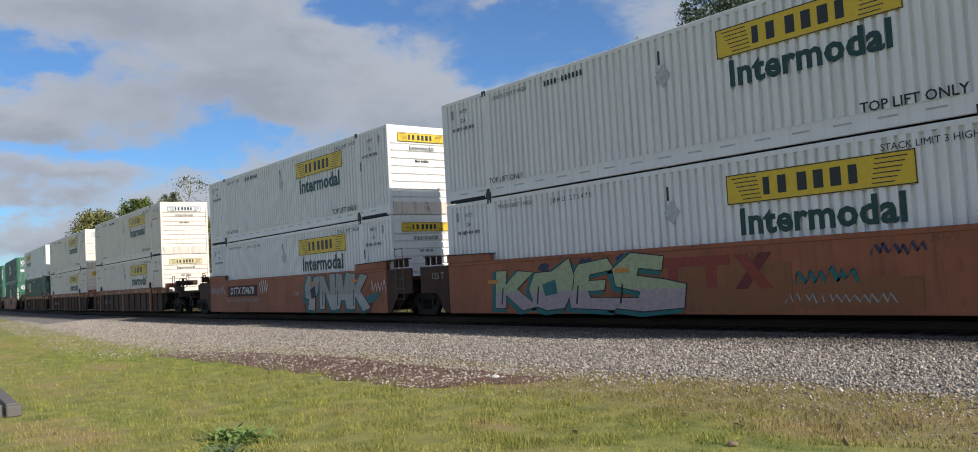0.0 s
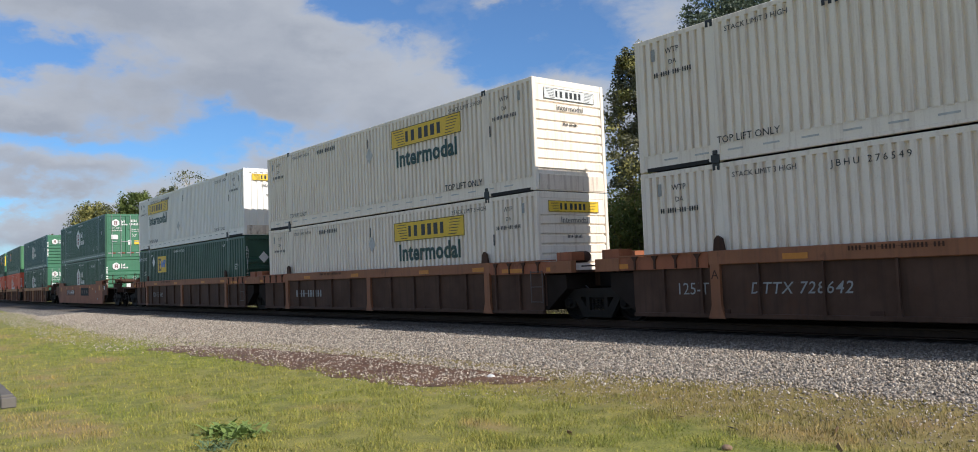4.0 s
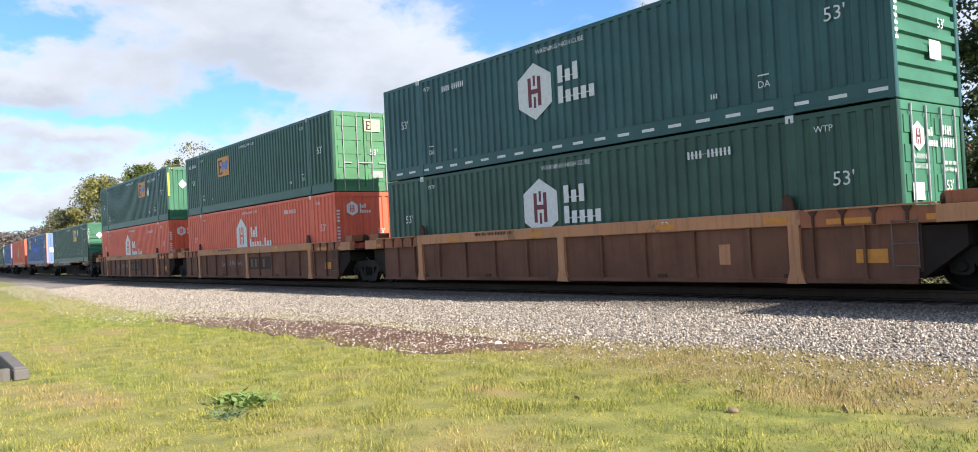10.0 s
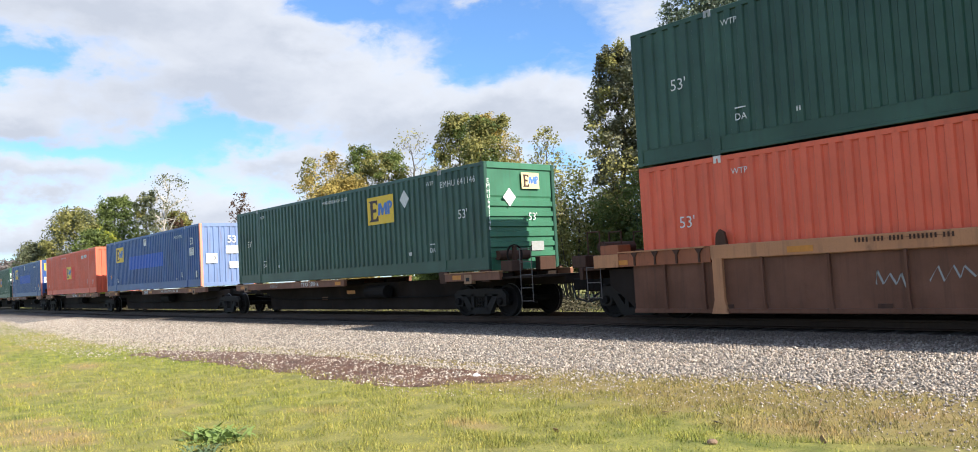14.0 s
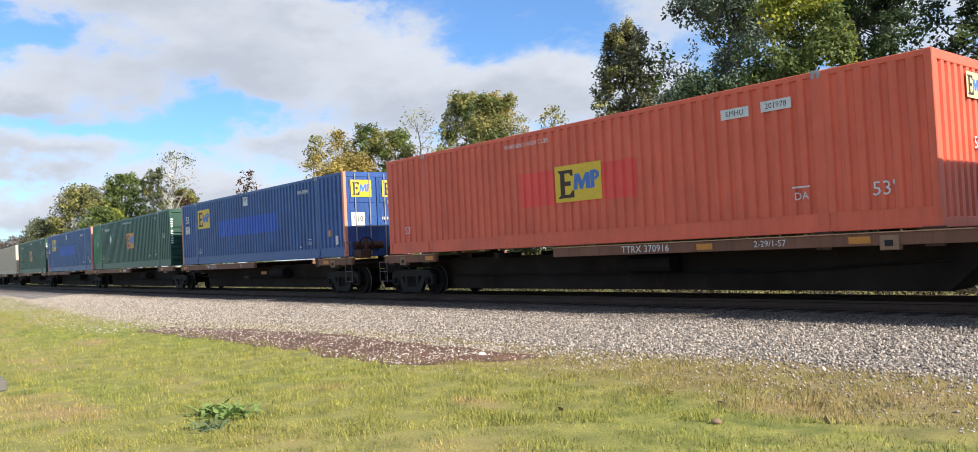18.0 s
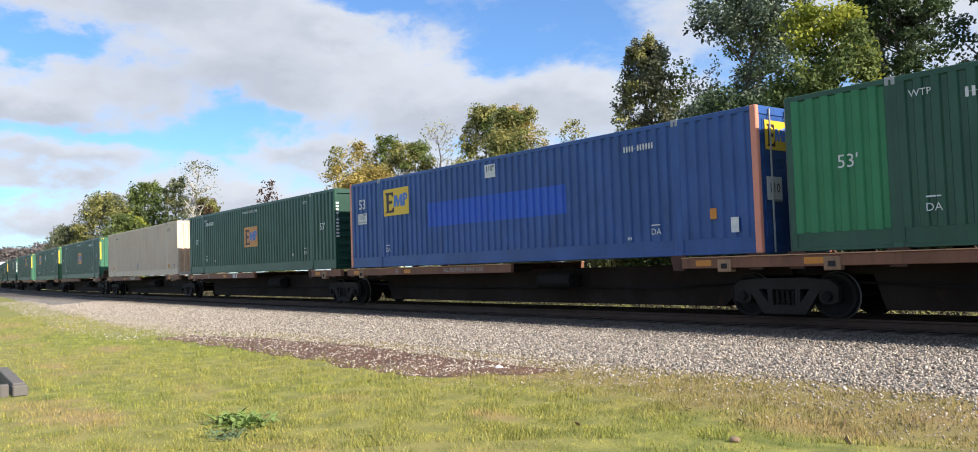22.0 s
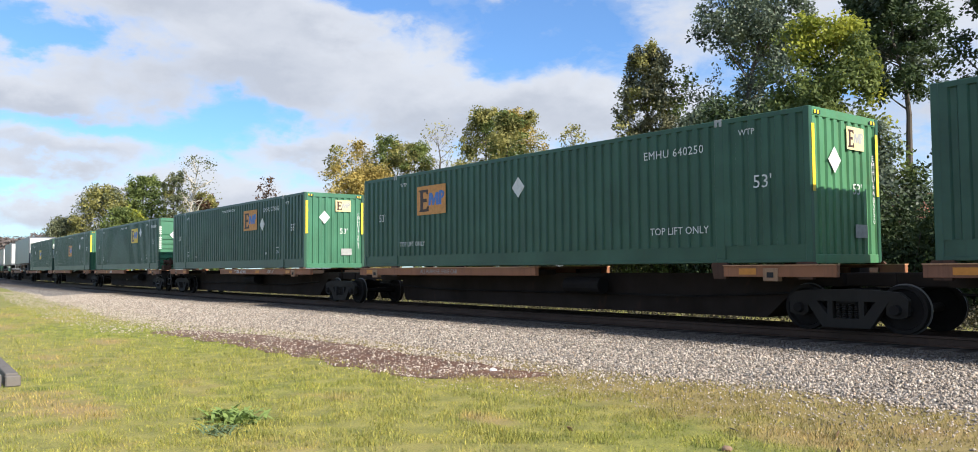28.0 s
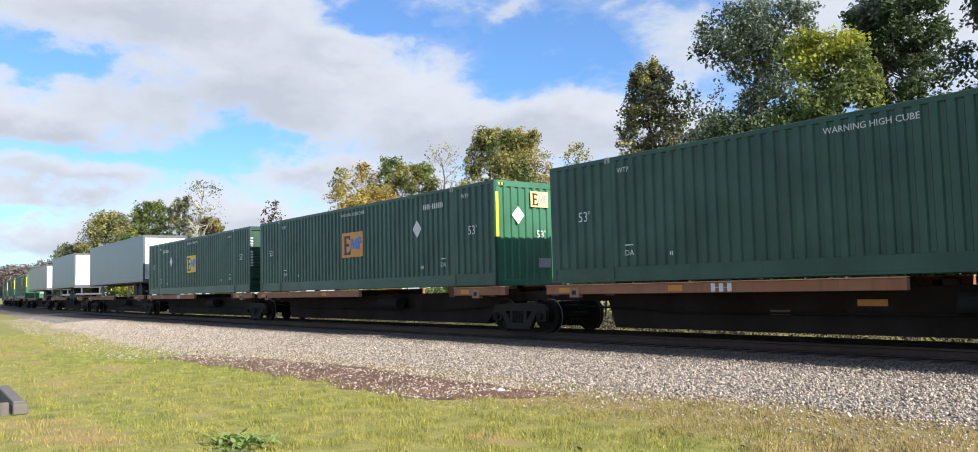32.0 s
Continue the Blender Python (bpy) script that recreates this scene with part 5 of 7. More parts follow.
def trailer(label, skin, length, height):
    """A road trailer on a spine car: box, legs, wheels and rear frame."""
    t = new("road_trailer")
    t.empty_display_size = 0.3
    tagged(t, label, "trailer", "trailers on the train")
    a, b, z0 = -length / 2, length / 2, 1.15
    for s in (-1, 1):
        y0, y1 = sorted((s * 1.29, s * 1.25))
        part("side_wall", boxes((a, y0, z0, b, y1, height - 0.08)), skin, t)
        part("top_rail", boxes((a, min(y0, y1) - 0.01, height - 0.12, b, max(y0, y1) + 0.01, height), bevel=0.01), SILVER, t)
        part("bottom_rail", boxes((a, min(y0, y1) - 0.012, z0 - 0.05, b, max(y0, y1) + 0.012, z0 + 0.16), bevel=0.01), SILVER, t)
        for k in (0, 1):
            for j in (0, 1):
                yy = s * (1.02 - 0.32 * j)
                part("tyre", tube(bmesh.new(), (b - 1.2 - 1.25 * k, yy - 0.13, 0.5), (b - 1.2 - 1.25 * k, yy + 0.13, 0.5), 0.5, 20), DARK, t)
        part("landing_leg", boxes((a + 2.6, s * 0.9 - 0.06, 0.15, a + 2.75, s * 0.9 + 0.06, z0), bevel=0.01), STEEL, t)
    part("roof", boxes((a, -1.26, height - 0.05, b, 1.26, height - 0.01)), skin, t)
    part("nose", boxes((a - 0.03, -1.27, z0, a + 0.02, 1.27, height - 0.02)), skin, t)
    part("floor", boxes((a, -1.25, z0 - 0.12, b, 1.25, z0 + 0.02)), DARK_RUST, t)
    for s in (-1, 1):
        y0, y1 = sorted((s * 0.01, s * 1.18))
        part("rear_door", boxes((b - 0.05, y0, z0 + 0.10, b + 0.0, y1, height - 0.16), bevel=0.008), MARK, t, "white trailer door")
    part("rear_frame", boxes((b - 0.06, -1.30, z0 - 0.1, b + 0.02, -1.19, height), (b - 0.06, 1.19, z0 - 0.1, b + 0.02, 1.30, height), (b - 0.06, -1.19, height - 0.15, b + 0.02, 1.19, height), (b - 0.06, -1.19, z0 - 0.12, b + 0.02, 1.19, z0 + 0.08), bevel=0.01), SILVER, t)
    part("bumper", boxes((b - 0.1, -1.1, 0.45, b - 0.02, 1.1, 0.58), (b - 0.1, -0.75, 0.58, b - 0.02, -0.65, z0), (b - 0.1, 0.65, 0.58, b - 0.02, 0.75, z0)), SILVER, t)
    return t


# ---- the train, front first: rear end of each load along the line at 16 s ----
PLACES = dict(A=182.78, B=163.65, C=139.63, D=120.12, E=101.44, F=76.77, G=53.12, H=33.40, I=13.87, J=-7.43, K=-27.88, L=-46.62, M=-65.44, N=-83.42, O=-100.18, P=-117.42, Q=-135.67,
              R=-154.83, S=-173.09, T=-193.77, U=-212.67, V=-231.06, W=-248.42, X=-265.94, Y=-285.2, Z=-306.0, ZA=-326.0, ZB=-345.5, ZC=-365.0, ZD=-384.5, ZE=-404.0)
ORDER = list(PLACES)
COUPLED = {"BC", "EF", "FG", "IJ", "LM", "QR", "TU", "XY", "YZ", "ZZA", "ZAZB", "ZCZD"}


def half_lengths(key):
    """Half length and kind of each end of the car under a load."""
    i = ORDER.index(key)
    out = []
    for a, b in ((i - 1, i), (i, i + 1)):
        if a < 0 or b >= len(ORDER):
            out.append((9.6, "joint"))
        else:
            out.append(((PLACES[ORDER[a]] - PLACES[ORDER[b]]) / 2, "coupler" if ORDER[a] + ORDER[b] in COUPLED else "joint"))
    return out


# stencils on the spine cars' side beams, by the load they carry
SPINE_MARKS = dict(
    J=dict(words="2-28/1-57", word_x=-4.7, number="TTRX 370916", number_x=-1.8, ochre=(0.2,)),
    K=dict(truck=0.4, words="TWIN 28'-ALL PURPOSE SPINE CAR", word_x=3.75, stripes_x=0.0, ochre=(0.75,)),
    L=dict(truck=0.9, words="2-29/1-57", word_x=5.05, number="TTRX 370916", number_x=2.07, ochre=(3.6,)),
    M=dict(number="TTAX 653554", number_x=-4.2, size_x=-0.75),
    N=dict(size_x=-4.5, stripes_x=-0.36, ochre=(-1.35,)),
    O=dict(truck=-0.05, size_x=-5.0, words="ALL PURPOSE SPINE CAR", word_x=-1.5, ochre=(-4.4,)),
    P=dict(size_x=-5.1, stripes_x=-1.6, ochre=(-2.9,)),
    Q=dict(truck=-0.1, number="TTAX 653554", number_x=-1.3, size_x=-5.6, ochre=(-3.2,)),
    S=dict(truck=-0.6, words="ALL PURPOSE SPINE CAR", word_x=-3.65),
    T=dict(truck=0.16, words="1-28/1-57", word_x=5.05, number="TTRX 552046", number_x=1.75, ochre=(0.6, 3.7)),
    U=dict(stripes_x=-3.0, ochre=(-4.2,)), V=dict(size_x=-5.0, ochre=(-2.0,)), W=dict(size_x=-5.0, stripes_x=-2.0))


def build_train():
    mid = {k: x + LENGTH / 2 for k, x in PLACES.items()}
    dark_well = "dark brown ribbed well car with tan top chord on worn trucks"
    tan_well = "rust-brown ribbed well car with faded tan posts and chords"
    for k in "ABCDEFGHI":
        f, r = half_lengths(k)
        if k in "AB":
            car = well_car("well_car", "smooth-sided brown well car with spray-painted graffiti", True, f, r, RUST, RUST, 1.56)
            ladder(car, 8.75, -1.50, 0.55, 2.15)
            if k == "A":
                car_mark(car, letters("125 T", 0.26, GREY_MARK), -8.45, 1.22)
            (graffiti_long if k == "A" else graffiti_block)(car)
            if k == "B":
                car_mark(car, letters("DTTX 724678", 0.42, MARK, 1.05, 0.006, 0.22), -4.05, 1.05, "id_mark", "", -1.474)
        elif k == "F":
            car = well_car("well_car", "smooth-sided orange-brown well car with sloped ends", True, f, r, RUST, RUST, 1.48, WELL_BROWN)
            car_mark(car, decal("dark_patch", 3.3, 0.42, WELL_BROWN), -3.1, 0.94, "dark_patch")
            car_mark(car, decal("faded_block", 2.7, 0.55, DARK), 2.2, 0.98, "dark_patch", "faded dark painted block")
            for i in range(3):
                car_mark(car, plate(spray_shape(0.36, 0.26, 300 + i), WORN_GREY, ("worn_stroke", i)), 1.35 + i * 0.8, 0.98, "worn_stroke", "", -1.474)
            for x, z, w, h, m in ((7.05, 1.22, 0.42, 0.32, OCHRE), (4.9, 1.17, 0.36, 0.13, OCHRE), (8.0, 1.12, 0.62, 0.22, TAN_PATCH), (8.55, 1.2, 0.22, 0.24, MARK), (5.9, 0.98, 0.12, 0.16, GREY_MARK), (6.5, 0.48, 0.26, 0.08, GREY_MARK)):
                car_mark(car, decal("side_label", w, h, m), x, z, "side_label")
            car_mark(car, letters("DTTX 645538", 0.42, MARK, 1.12, 0.004, 0.22), -3.1, 0.94, "id_mark", "", -1.473)
            car_mark(car, letters("53", 0.5, DARK_RUST), -7.25, 0.80)
            for x in (-4.6, -2.2, 0.6, 4.0):
                car_mark(car, decal("reflector", 0.36, 0.13, OCHRE), x, 1.30, "reflector")
            car_mark(car, decal("reflector_big", 0.40, 0.30, OCHRE), -7.0, 1.22, "reflector")
        else:
            car = well_car("well_car", dark_well if k in "CDE" else tan_well, False, f, r, WELL_DARK if k in "CDE" else WELL_BROWN, CHORD if k in "CDE" else ORANGE_RUST)
            for x in (-4.4, -0.9, 3.2, 5.8):
                car_mark(car, decal("reflector", 0.50, 0.11, OCHRE), x, 1.31, "reflector")
            for x in (-8.8, 7.2, 8.9):
                car_mark(car, decal("reflector_end", 0.8, 0.10, OCHRE), x, 1.24, "reflector", "", -1.462)
            car_mark(car, bars([4, 3, 4, 7, 3], 0.08, DARK_RUST, 0.8), -2.6, 1.40, "small_mark")
            if k in "CDE":
                car_mark(car, letters("DTTX 728642", 0.31, GREY_MARK, 1.12, 0.002, 0.2), -4.4, 0.72, "id_mark", "", -1.40) if k in "CE" else car_mark(car, bars([4, 6], 0.24, GREY_MARK, 0.80), -4.4, 0.72, "id_mark", "", -1.40)
                if k == "C":
                    car_mark(car, letters("125-T", 0.34, GREY_MARK), -6.75, 0.72, "lettering", "", -1.40)
                    car_mark(car, letters("A", 0.26, DARK_RUST), -6.15, 1.0)
            else:
                car_mark(car, decal("service_label", 0.55, 0.24, OCHRE), 7.55, 0.62, "reflector", "", -1.40)
                car_mark(car, letters("53", 0.20, MARK), 3.2, 1.34)
                if k in "HI":
                    for x in (0.65, 1.95):
                        car_mark(car, decal("faded_panel", 1.15, 0.52, DARK_RUST), x, 0.78, "dark_patch", "", -1.394)
                    for x in (0.42, 0.88, 1.70):
                        car_mark(car, decal("worn_block", 0.20, 0.34, WORN_GREY), x, 0.78, "worn_stroke", "", -1.401)
                    scribble(car, -1.5, 0.80, 1.5, 0.30, 14, GREY_MARK, 21, 0.012, -1.394)
                    scribble(car, -2.9, 0.72, 0.5, 0.30, 6, GREY_MARK, 22, 0.014, -1.394)
                else:
                    car_mark(car, decal("data_panel", 0.26, 0.40, ORANGE_RUST), 4.6, 0.70, "side_label", "", -1.394)
        rolls(car, mid[k], RAIL_Z)
    for k in ORDER[9:]:
        f, r = half_lengths(k)
        rolls(spine_car("low skeleton spine car with rusty side beams", f, r, CHORD if k in "STUVW" else BEAM, gear=k in "JMRU", fore=k in "KLT", **SPINE_MARKS.get(k, {})), mid[k], RAIL_Z)
    up = WELL_Z + HEIGHT + 0.02
    for k in "ABCD":
        for z, nm in ((WELL_Z, "low"), (up, "up")):
            rolls(white_box("slats", skin=DUSTY if k in "CD" else None, number={"Blow": "JBHU 260148", "Clow": "JBHU 276549", "Alow": "JBHU 275475"}.get(k + nm, ""), end_banner={"Cup": MARK, "Dup": MARK, "Clow": CREAM_DECAL}.get(k + nm)), mid[k], z)
    rolls(square_box("dark green corrugated container with yellow square logo", GREEN, "bands", GREEN, logo=(-3.75, 2.03), gem=(-5.27, 2.2), id_at=(-7.4, 2.4), cube=-0.85, number="EMHU 641040"), mid["E"], WELL_Z)
    rolls(white_box("corr", -4.42), mid["E"], up)
    rolls(hex_box("green container with white badge and white reflector dashes", LEAF_GREEN, "doors", True, END_GREEN, number="HGIU 513435"), mid["F"], up)
    rolls(hex_box("green container with white badge in a well car", LEAF_GREEN, "bands", False, END_GREEN, number="HGIU 649585"), mid["F"], WELL_Z)
    rolls(hex_box("blue-green container with white badge and banded end", TEAL, "bands", True, END_GREEN), mid["G"], up)
    rolls(hex_box("dark green container with white badge and doors ahead", GREEN, "doors", False, END_GREEN), mid["G"], WELL_Z)
    rolls(square_box("faded mid-green container with pale door end", LEAF_GREEN, "doors", PALE_GREEN, logo=(-2.75, 2.0), id_at=(-7.0, 2.4), faded=True), mid["H"], up)
    rolls(square_box("dark green container with yellow square logo and bright green end", GREEN, "corr", END_GREEN, logo=(2.95, 2.05), gem=(4.29, 1.79), id_at=(5.0, 2.42), wtp_x=6.75, faded=True, number="EMHU 275619"), mid["I"], up)
    for k in "HI":
        rolls(hex_box("orange-red corrugated container with white badge", RED, "corr", False, RED, RED, True, "HGIU 634878" if k == "I" else ""), mid[k], WELL_Z)
    rolls(square_box("dark green container with banded end wall", GREEN, "bands", END_GREEN, gem=(4.3, 2.27), id_at=(6.9, 2.47), number="EMHU 641146"), mid["J"], FLAT_Z)
    rolls(square_box("deep blue container with salmon posts and pale blue end", BLUE, "corr", PALE_BLUE, SALMON, blue_kind=True, label53=6.95, number="EMHU 203787"), mid["K"], FLAT_Z)
    red = square_box("orange-red container with yellow square logo", RED, "corr", RED, logo=(0.13, 1.48), cube=0.0, marks=False)
    side_mark(red, letters("WARNING HIGH CUBE", 0.16, MARK), -1.6, 2.60)
    for x, z, code in ((4.42, 2.41, "EMHU"), (5.3, 2.43, "201978")):
        side_mark(red, decal("white_plate", 0.62, 0.20, MARK), x, z, "white_label")
        side_mark(red, letters(code, 0.15, INK), x, z - 0.002, "id_mark").location.y -= 0.006
    side_mark(red, letters("DA", 0.20, MARK), 5.71, 0.69), side_mark(red, decal("overline", 0.34, 0.03, MARK), 5.71, 0.86, "overline")
    side_mark(red, letters("53'", 0.34, MARK), 7.19, 0.70), side_mark(red, letters("53'", 0.30, MARK), -7.0, 0.70)
    part("overpaint_patch", stored("red_patch", RED_PATCH, lambda: corrugated(-1.9091, 1.9091, 1.02, 1.86, -WIDTH / 2, 0.041, 0.272, -1)), RED_PATCH, red, "brighter red overpainted strip")
    rolls(red, mid["L"], FLAT_Z)
    rolls(square_box("deep blue container with salmon posts and door end", BLUE, "doors", BLUE, SALMON, blue_kind=True), mid["M"], FLAT_Z)
    rolls(square_box("dark green container with faded square logo and door end", LEAF_GREEN, "bands", GREEN, logo=(0.74, 1.57), gem=(-3.63, 1.82), id_at=(-4.39, 2.43), faded=True, rear_body=FRESH_GREEN), mid["N"], FLAT_Z)
    rolls(square_box("deep blue container with overpainted bright blue strip", BLUE, "doors", BLUE, SALMON, blue_kind=True), mid["O"], FLAT_Z)
    rolls(square_box("dark green container with orange square logo", LEAF_GREEN, "bands", GREEN, logo=(0.17, 1.53), id_at=(-5.0, 2.39), faded=True), mid["P"], FLAT_Z)
    cream = container("shipping_container", "dusty cream-white container with rust-stained end", CREAM, "corr")
    side_mark(cream, bars([4, 6], 0.10, INK), -5.42, 2.5, "id_mark")
    side_mark(cream, plate([(0.2, 0), (0, 0.26), (-0.2, 0), (0, -0.26)], GREY_MARK, ("dark_diamond",)), -0.2, 0.6, "worn_diamond")
    side_mark(cream, letters("WTP", 0.24, INK), 6.5, 2.46)
    side_mark(cream, letters("53'", 0.26, INK), 7.5, 0.48)
    side_mark(cream, decal("ochre_note", 0.30, 0.18, OCHRE), 6.45, 0.5, "ochre_label")
    end_mark(cream, bars([3, 4], 0.15, INK), 0.2, 2.42, "small_mark")
    end_mark(cream, decal("worn_tag", 0.4, 0.14, GREY_MARK), 0.25, 2.62, "worn_tag")
    # rust stain with the end's lower shadow mixed into the same brown
    part("stained_panel", stored("stained_panel", RUST_AND_SHADE, lambda: corrugated(-1.18, 1.18, 0.17, 1.40, 0, 0.04, 0.26, -1)), RUST_AND_SHADE, cream, "rust-brown stained lower end wall", pose(LENGTH / 2 - 0.014, 0, 0, 0, 0, 90))
    side_mark(cream, decal("ochre_note", 0.30, 0.18, OCHRE), -6.3, 0.55, "ochre_label")
    rolls(cream, mid["Q"], FLAT_Z)
    plain_green = "dark green container with yellow square logo on a spine car"
    rolls(square_box(plain_green, GREEN, "corr", END_GREEN, logo=(0.56, 1.56), faded=True, number="EMHU 273027"), mid["R"], FLAT_Z)
    s = square_box("mid-green container with faded orange logo and stained end", LEAF_GREEN, "corr", PALE_GREEN, logo=(-4.1, 2.0), gem=(-0.1, 2.05), id_at=(4.94, 2.36), wtp_x=6.75, cube=None, faded=True, tall=False, number="EMHU 640250")
    side_mark(s, letters("TOP LIFT ONLY", 0.22, MARK), 5.06, 0.70), side_mark(s, letters("TOP LIFT ONLY", 0.20, MARK), -5.14, 0.70)
    rolls(s, mid["S"], FLAT_Z)
    rolls(square_box("bright dark-green container with yellow strips on its end", GREEN, "corr", END_GREEN, logo=(2.72, 2.07), gem=(4.05, 1.84), id_at=(4.96, 2.42), wtp_x=6.55, faded=True, number="EMHU 276062"), mid["T"], FLAT_Z)
    rolls(square_box(plain_green, GREEN, "bands", END_GREEN, logo=(2.83, 2.06), gem=(4.21, 2.21), id_at=(7.1, 2.45)), mid["U"], FLAT_Z)
    rolls(square_box(plain_green, GREEN, "corr", END_GREEN, logo=(0.08, 1.56), gem=(4.23, 1.81), id_at=(5.14, 2.44), wtp_x=6.75, faded=True), mid["V"], FLAT_Z)
    rolls(square_box(plain_green, GREEN, "bands", GREEN, logo=(-0.04, 1.54), gem=(-3.6, 1.8), id_at=(-4.6, 2.4)), mid["W"], FLAT_Z)
    rolls(trailer("silver box trailer with white rear doors", SILVER, 16.15, 3.95), mid["X"], RAIL_Z + 0.95)
    rolls(trailer("short silver box trailer with white rear doors", SILVER, 12.5, 3.95), mid["Y"] - 2.0, RAIL_Z + 0.95)
    rolls(trailer("dull grey box trailer with white rear doors", GREY_SHEET, 16.15, 3.6), mid["Z"], RAIL_Z + 0.95)
    for k in ("ZA", "ZB", "ZC", "ZD", "ZE"):
        rolls(square_box("dark green container far back on the train", GREEN, "corr", END_GREEN), mid[k], FLAT_Z)


WORN_GREY = plain("worn_grey_brown_stencil", (0.17, 0.12, 0.10), 0.7, 0.5)
FRESH_GREEN = paint("fresh_green_panel_paint", (0.018, 0.17, 0.062), (0.03, 0.06, 0.035), 0.25, 0.42, 0.0, 0.25)
# brown of the rust that also carries shade
RUST_AND_SHADE = paint("rusty_shaded_white_paint", (0.58, 0.36, 0.22), (0.24, 0.11, 0.06), 0.6, 0.6, 0.3, 0.3)
RED_PATCH = paint("overpaint_red", (0.78, 0.075, 0.055), (0.3, 0.05, 0.03), 0.2, 0.5)
TEAL_SPRAY = plain("teal_spray_paint", (0.02, 0.16, 0.15), 0.6)
LIME_SPRAY = plain("pale_green_spray_paint", (0.42, 0.47, 0.26), 0.6, 0.3)
PINK_SPRAY = plain("pale_pink_spray_paint", (0.46, 0.36, 0.35), 0.6, 0.3)
FADED_RED = plain("faded_red_block_paint", (0.30, 0.055, 0.030), 0.65, 0.35)
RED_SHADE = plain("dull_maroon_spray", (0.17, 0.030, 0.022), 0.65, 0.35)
PALE_SPRAY = plain("pale_grey_spray_paint", (0.44, 0.42, 0.38), 0.6, 0.2)
GREY_SPRAY = plain("silver_grey_spray_paint", (0.36, 0.35, 0.31), 0.6, 0.25)
DARK_SPRAY = plain("dark_spray_outline", (0.020, 0.022, 0.024), 0.6)
BLUE_SPRAY = plain("navy_spray_paint", (0.03, 0.035, 0.09), 0.6)
TAN_PATCH = paint("tan_primer_patch", (0.24, 0.09, 0.03), (0.1, 0.05, 0.03), 0.5, 0.65, 0.2)


def spray_shape(w, h, seed, grow=0.0):
    """A bulging painted letter form: two swollen strokes joined, outline from a few sines."""
    rnd = random.Random(seed)
    lobes = [(rnd.uniform(0.10, 0.24), rnd.choice((2, 3, 3, 4)), rnd.uniform(0, math.tau)) for _ in range(3)]
    lean = rnd.uniform(-0.25, 0.35)
    pts = []
    for k in range(44):
        a = k * math.tau / 44
        r = 1 + sum(m * math.sin(n * a + p) for m, n, p in lobes)
        c, s = math.cos(a), math.sin(a)
        x = (w / 2 * r + grow) * math.copysign(abs(c) ** 0.7, c)
        z = max(-h / 2 - grow, min(h / 2 + grow, (h / 2 * r + grow) * math.copysign(abs(s) ** 0.7, s)))
        pts.append((x + lean * z, z))
    return pts


LETTER_FORMS = dict(
    k=[(0, 0), (0.06, 1), (0.34, 1), (0.30, 0.62), (0.62, 0.98), (1.0, 0.92), (0.58, 0.5), (1.08, 0.04), (0.70, -0.06), (0.30, 0.36), (0.28, 0)],
    o=[(0.1, 0.08), (0, 0.5), (0.15, 0.9), (0.55, 0.92), (0.95, 1.22), (1.04, 0.8), (0.98, 0.4), (0.8, 0), (0.4, -0.06)],
    e=[(0.05, 0), (0, 0.55), (0.25, 1.05), (0.85, 1.16), (0.98, 0.9), (0.48, 0.8), (0.45, 0.64), (0.8, 0.66), (0.76, 0.42), (0.42, 0.40), (0.48, 0.24), (1.1, 0.22), (0.95, -0.05)],
    s=[(0, 0), (0.0, 0.22), (0.52, 0.22), (0.56, 0.36), (0.1, 0.5), (0.05, 0.9), (0.42, 1.25), (1.0, 1.12), (0.95, 0.82), (0.55, 0.9), (0.5, 0.72), (0.98, 0.62), (1.35, 0.5), (1.3, 0.0), (0.6, -0.08)],
    y=[(-0.05, 0.72), (0.2, 1.05), (0.42, 1.0), (0.40, 0.66), (0.62, 0.98), (0.95, 1.0), (0.80, 0.5), (0.62, 0.35), (0.56, -0.05), (0.14, -0.02), (0.18, 0.3), (0.0, 0.36)],
    n=[(0, 0), (0.05, 1), (0.32, 1), (0.66, 0.42), (0.66, 1.02), (0.98, 1.04), (0.95, -0.04), (0.68, -0.02), (0.33, 0.56), (0.3, 0)],
    a=[(0, -0.02), (0.16, 1.05), (0.5, 1.0), (0.56, 0.6), (0.75, 1.05), (1.05, 1.0), (1.0, -0.02), (0.70, 0), (0.62, 0.25), (0.38, 0.25), (0.30, 0)])


def swell(points, d):
    """An outline pushed outwards by d along the bisectors of its corners."""
    n = len(points)
    area = sum(points[i - 1][0] * points[i][1] - points[i][0] * points[i - 1][1] for i in range(n))
    out = []
    for i in range(n):
        a, p, b = Vector(points[i - 1]), Vector(points[i]), Vector(points[(i + 1) % n])
        t1, t2 = (p - a).normalized(), (b - p).normalized()
        normal = Vector((t1.y + t2.y, -t1.x - t2.x)) * (1 if area > 0 else -1)
        normal = normal.normalized() if normal.length > 0.1 else Vector((t1.y, -t1.x))
        out.append(tuple(p + normal * d))
    return out


def below(points, level):
    """The part of an outline under a level line."""
    out = []
    for i in range(len(points)):
        a, b = points[i - 1], points[i]
        if (a[1] < level) != (b[1] < level):
            f = (level - a[1]) / (b[1] - a[1])
            out.append((a[0] + (b[0] - a[0]) * f, level))
        if b[1] < level:
            out.append(b)
    return out


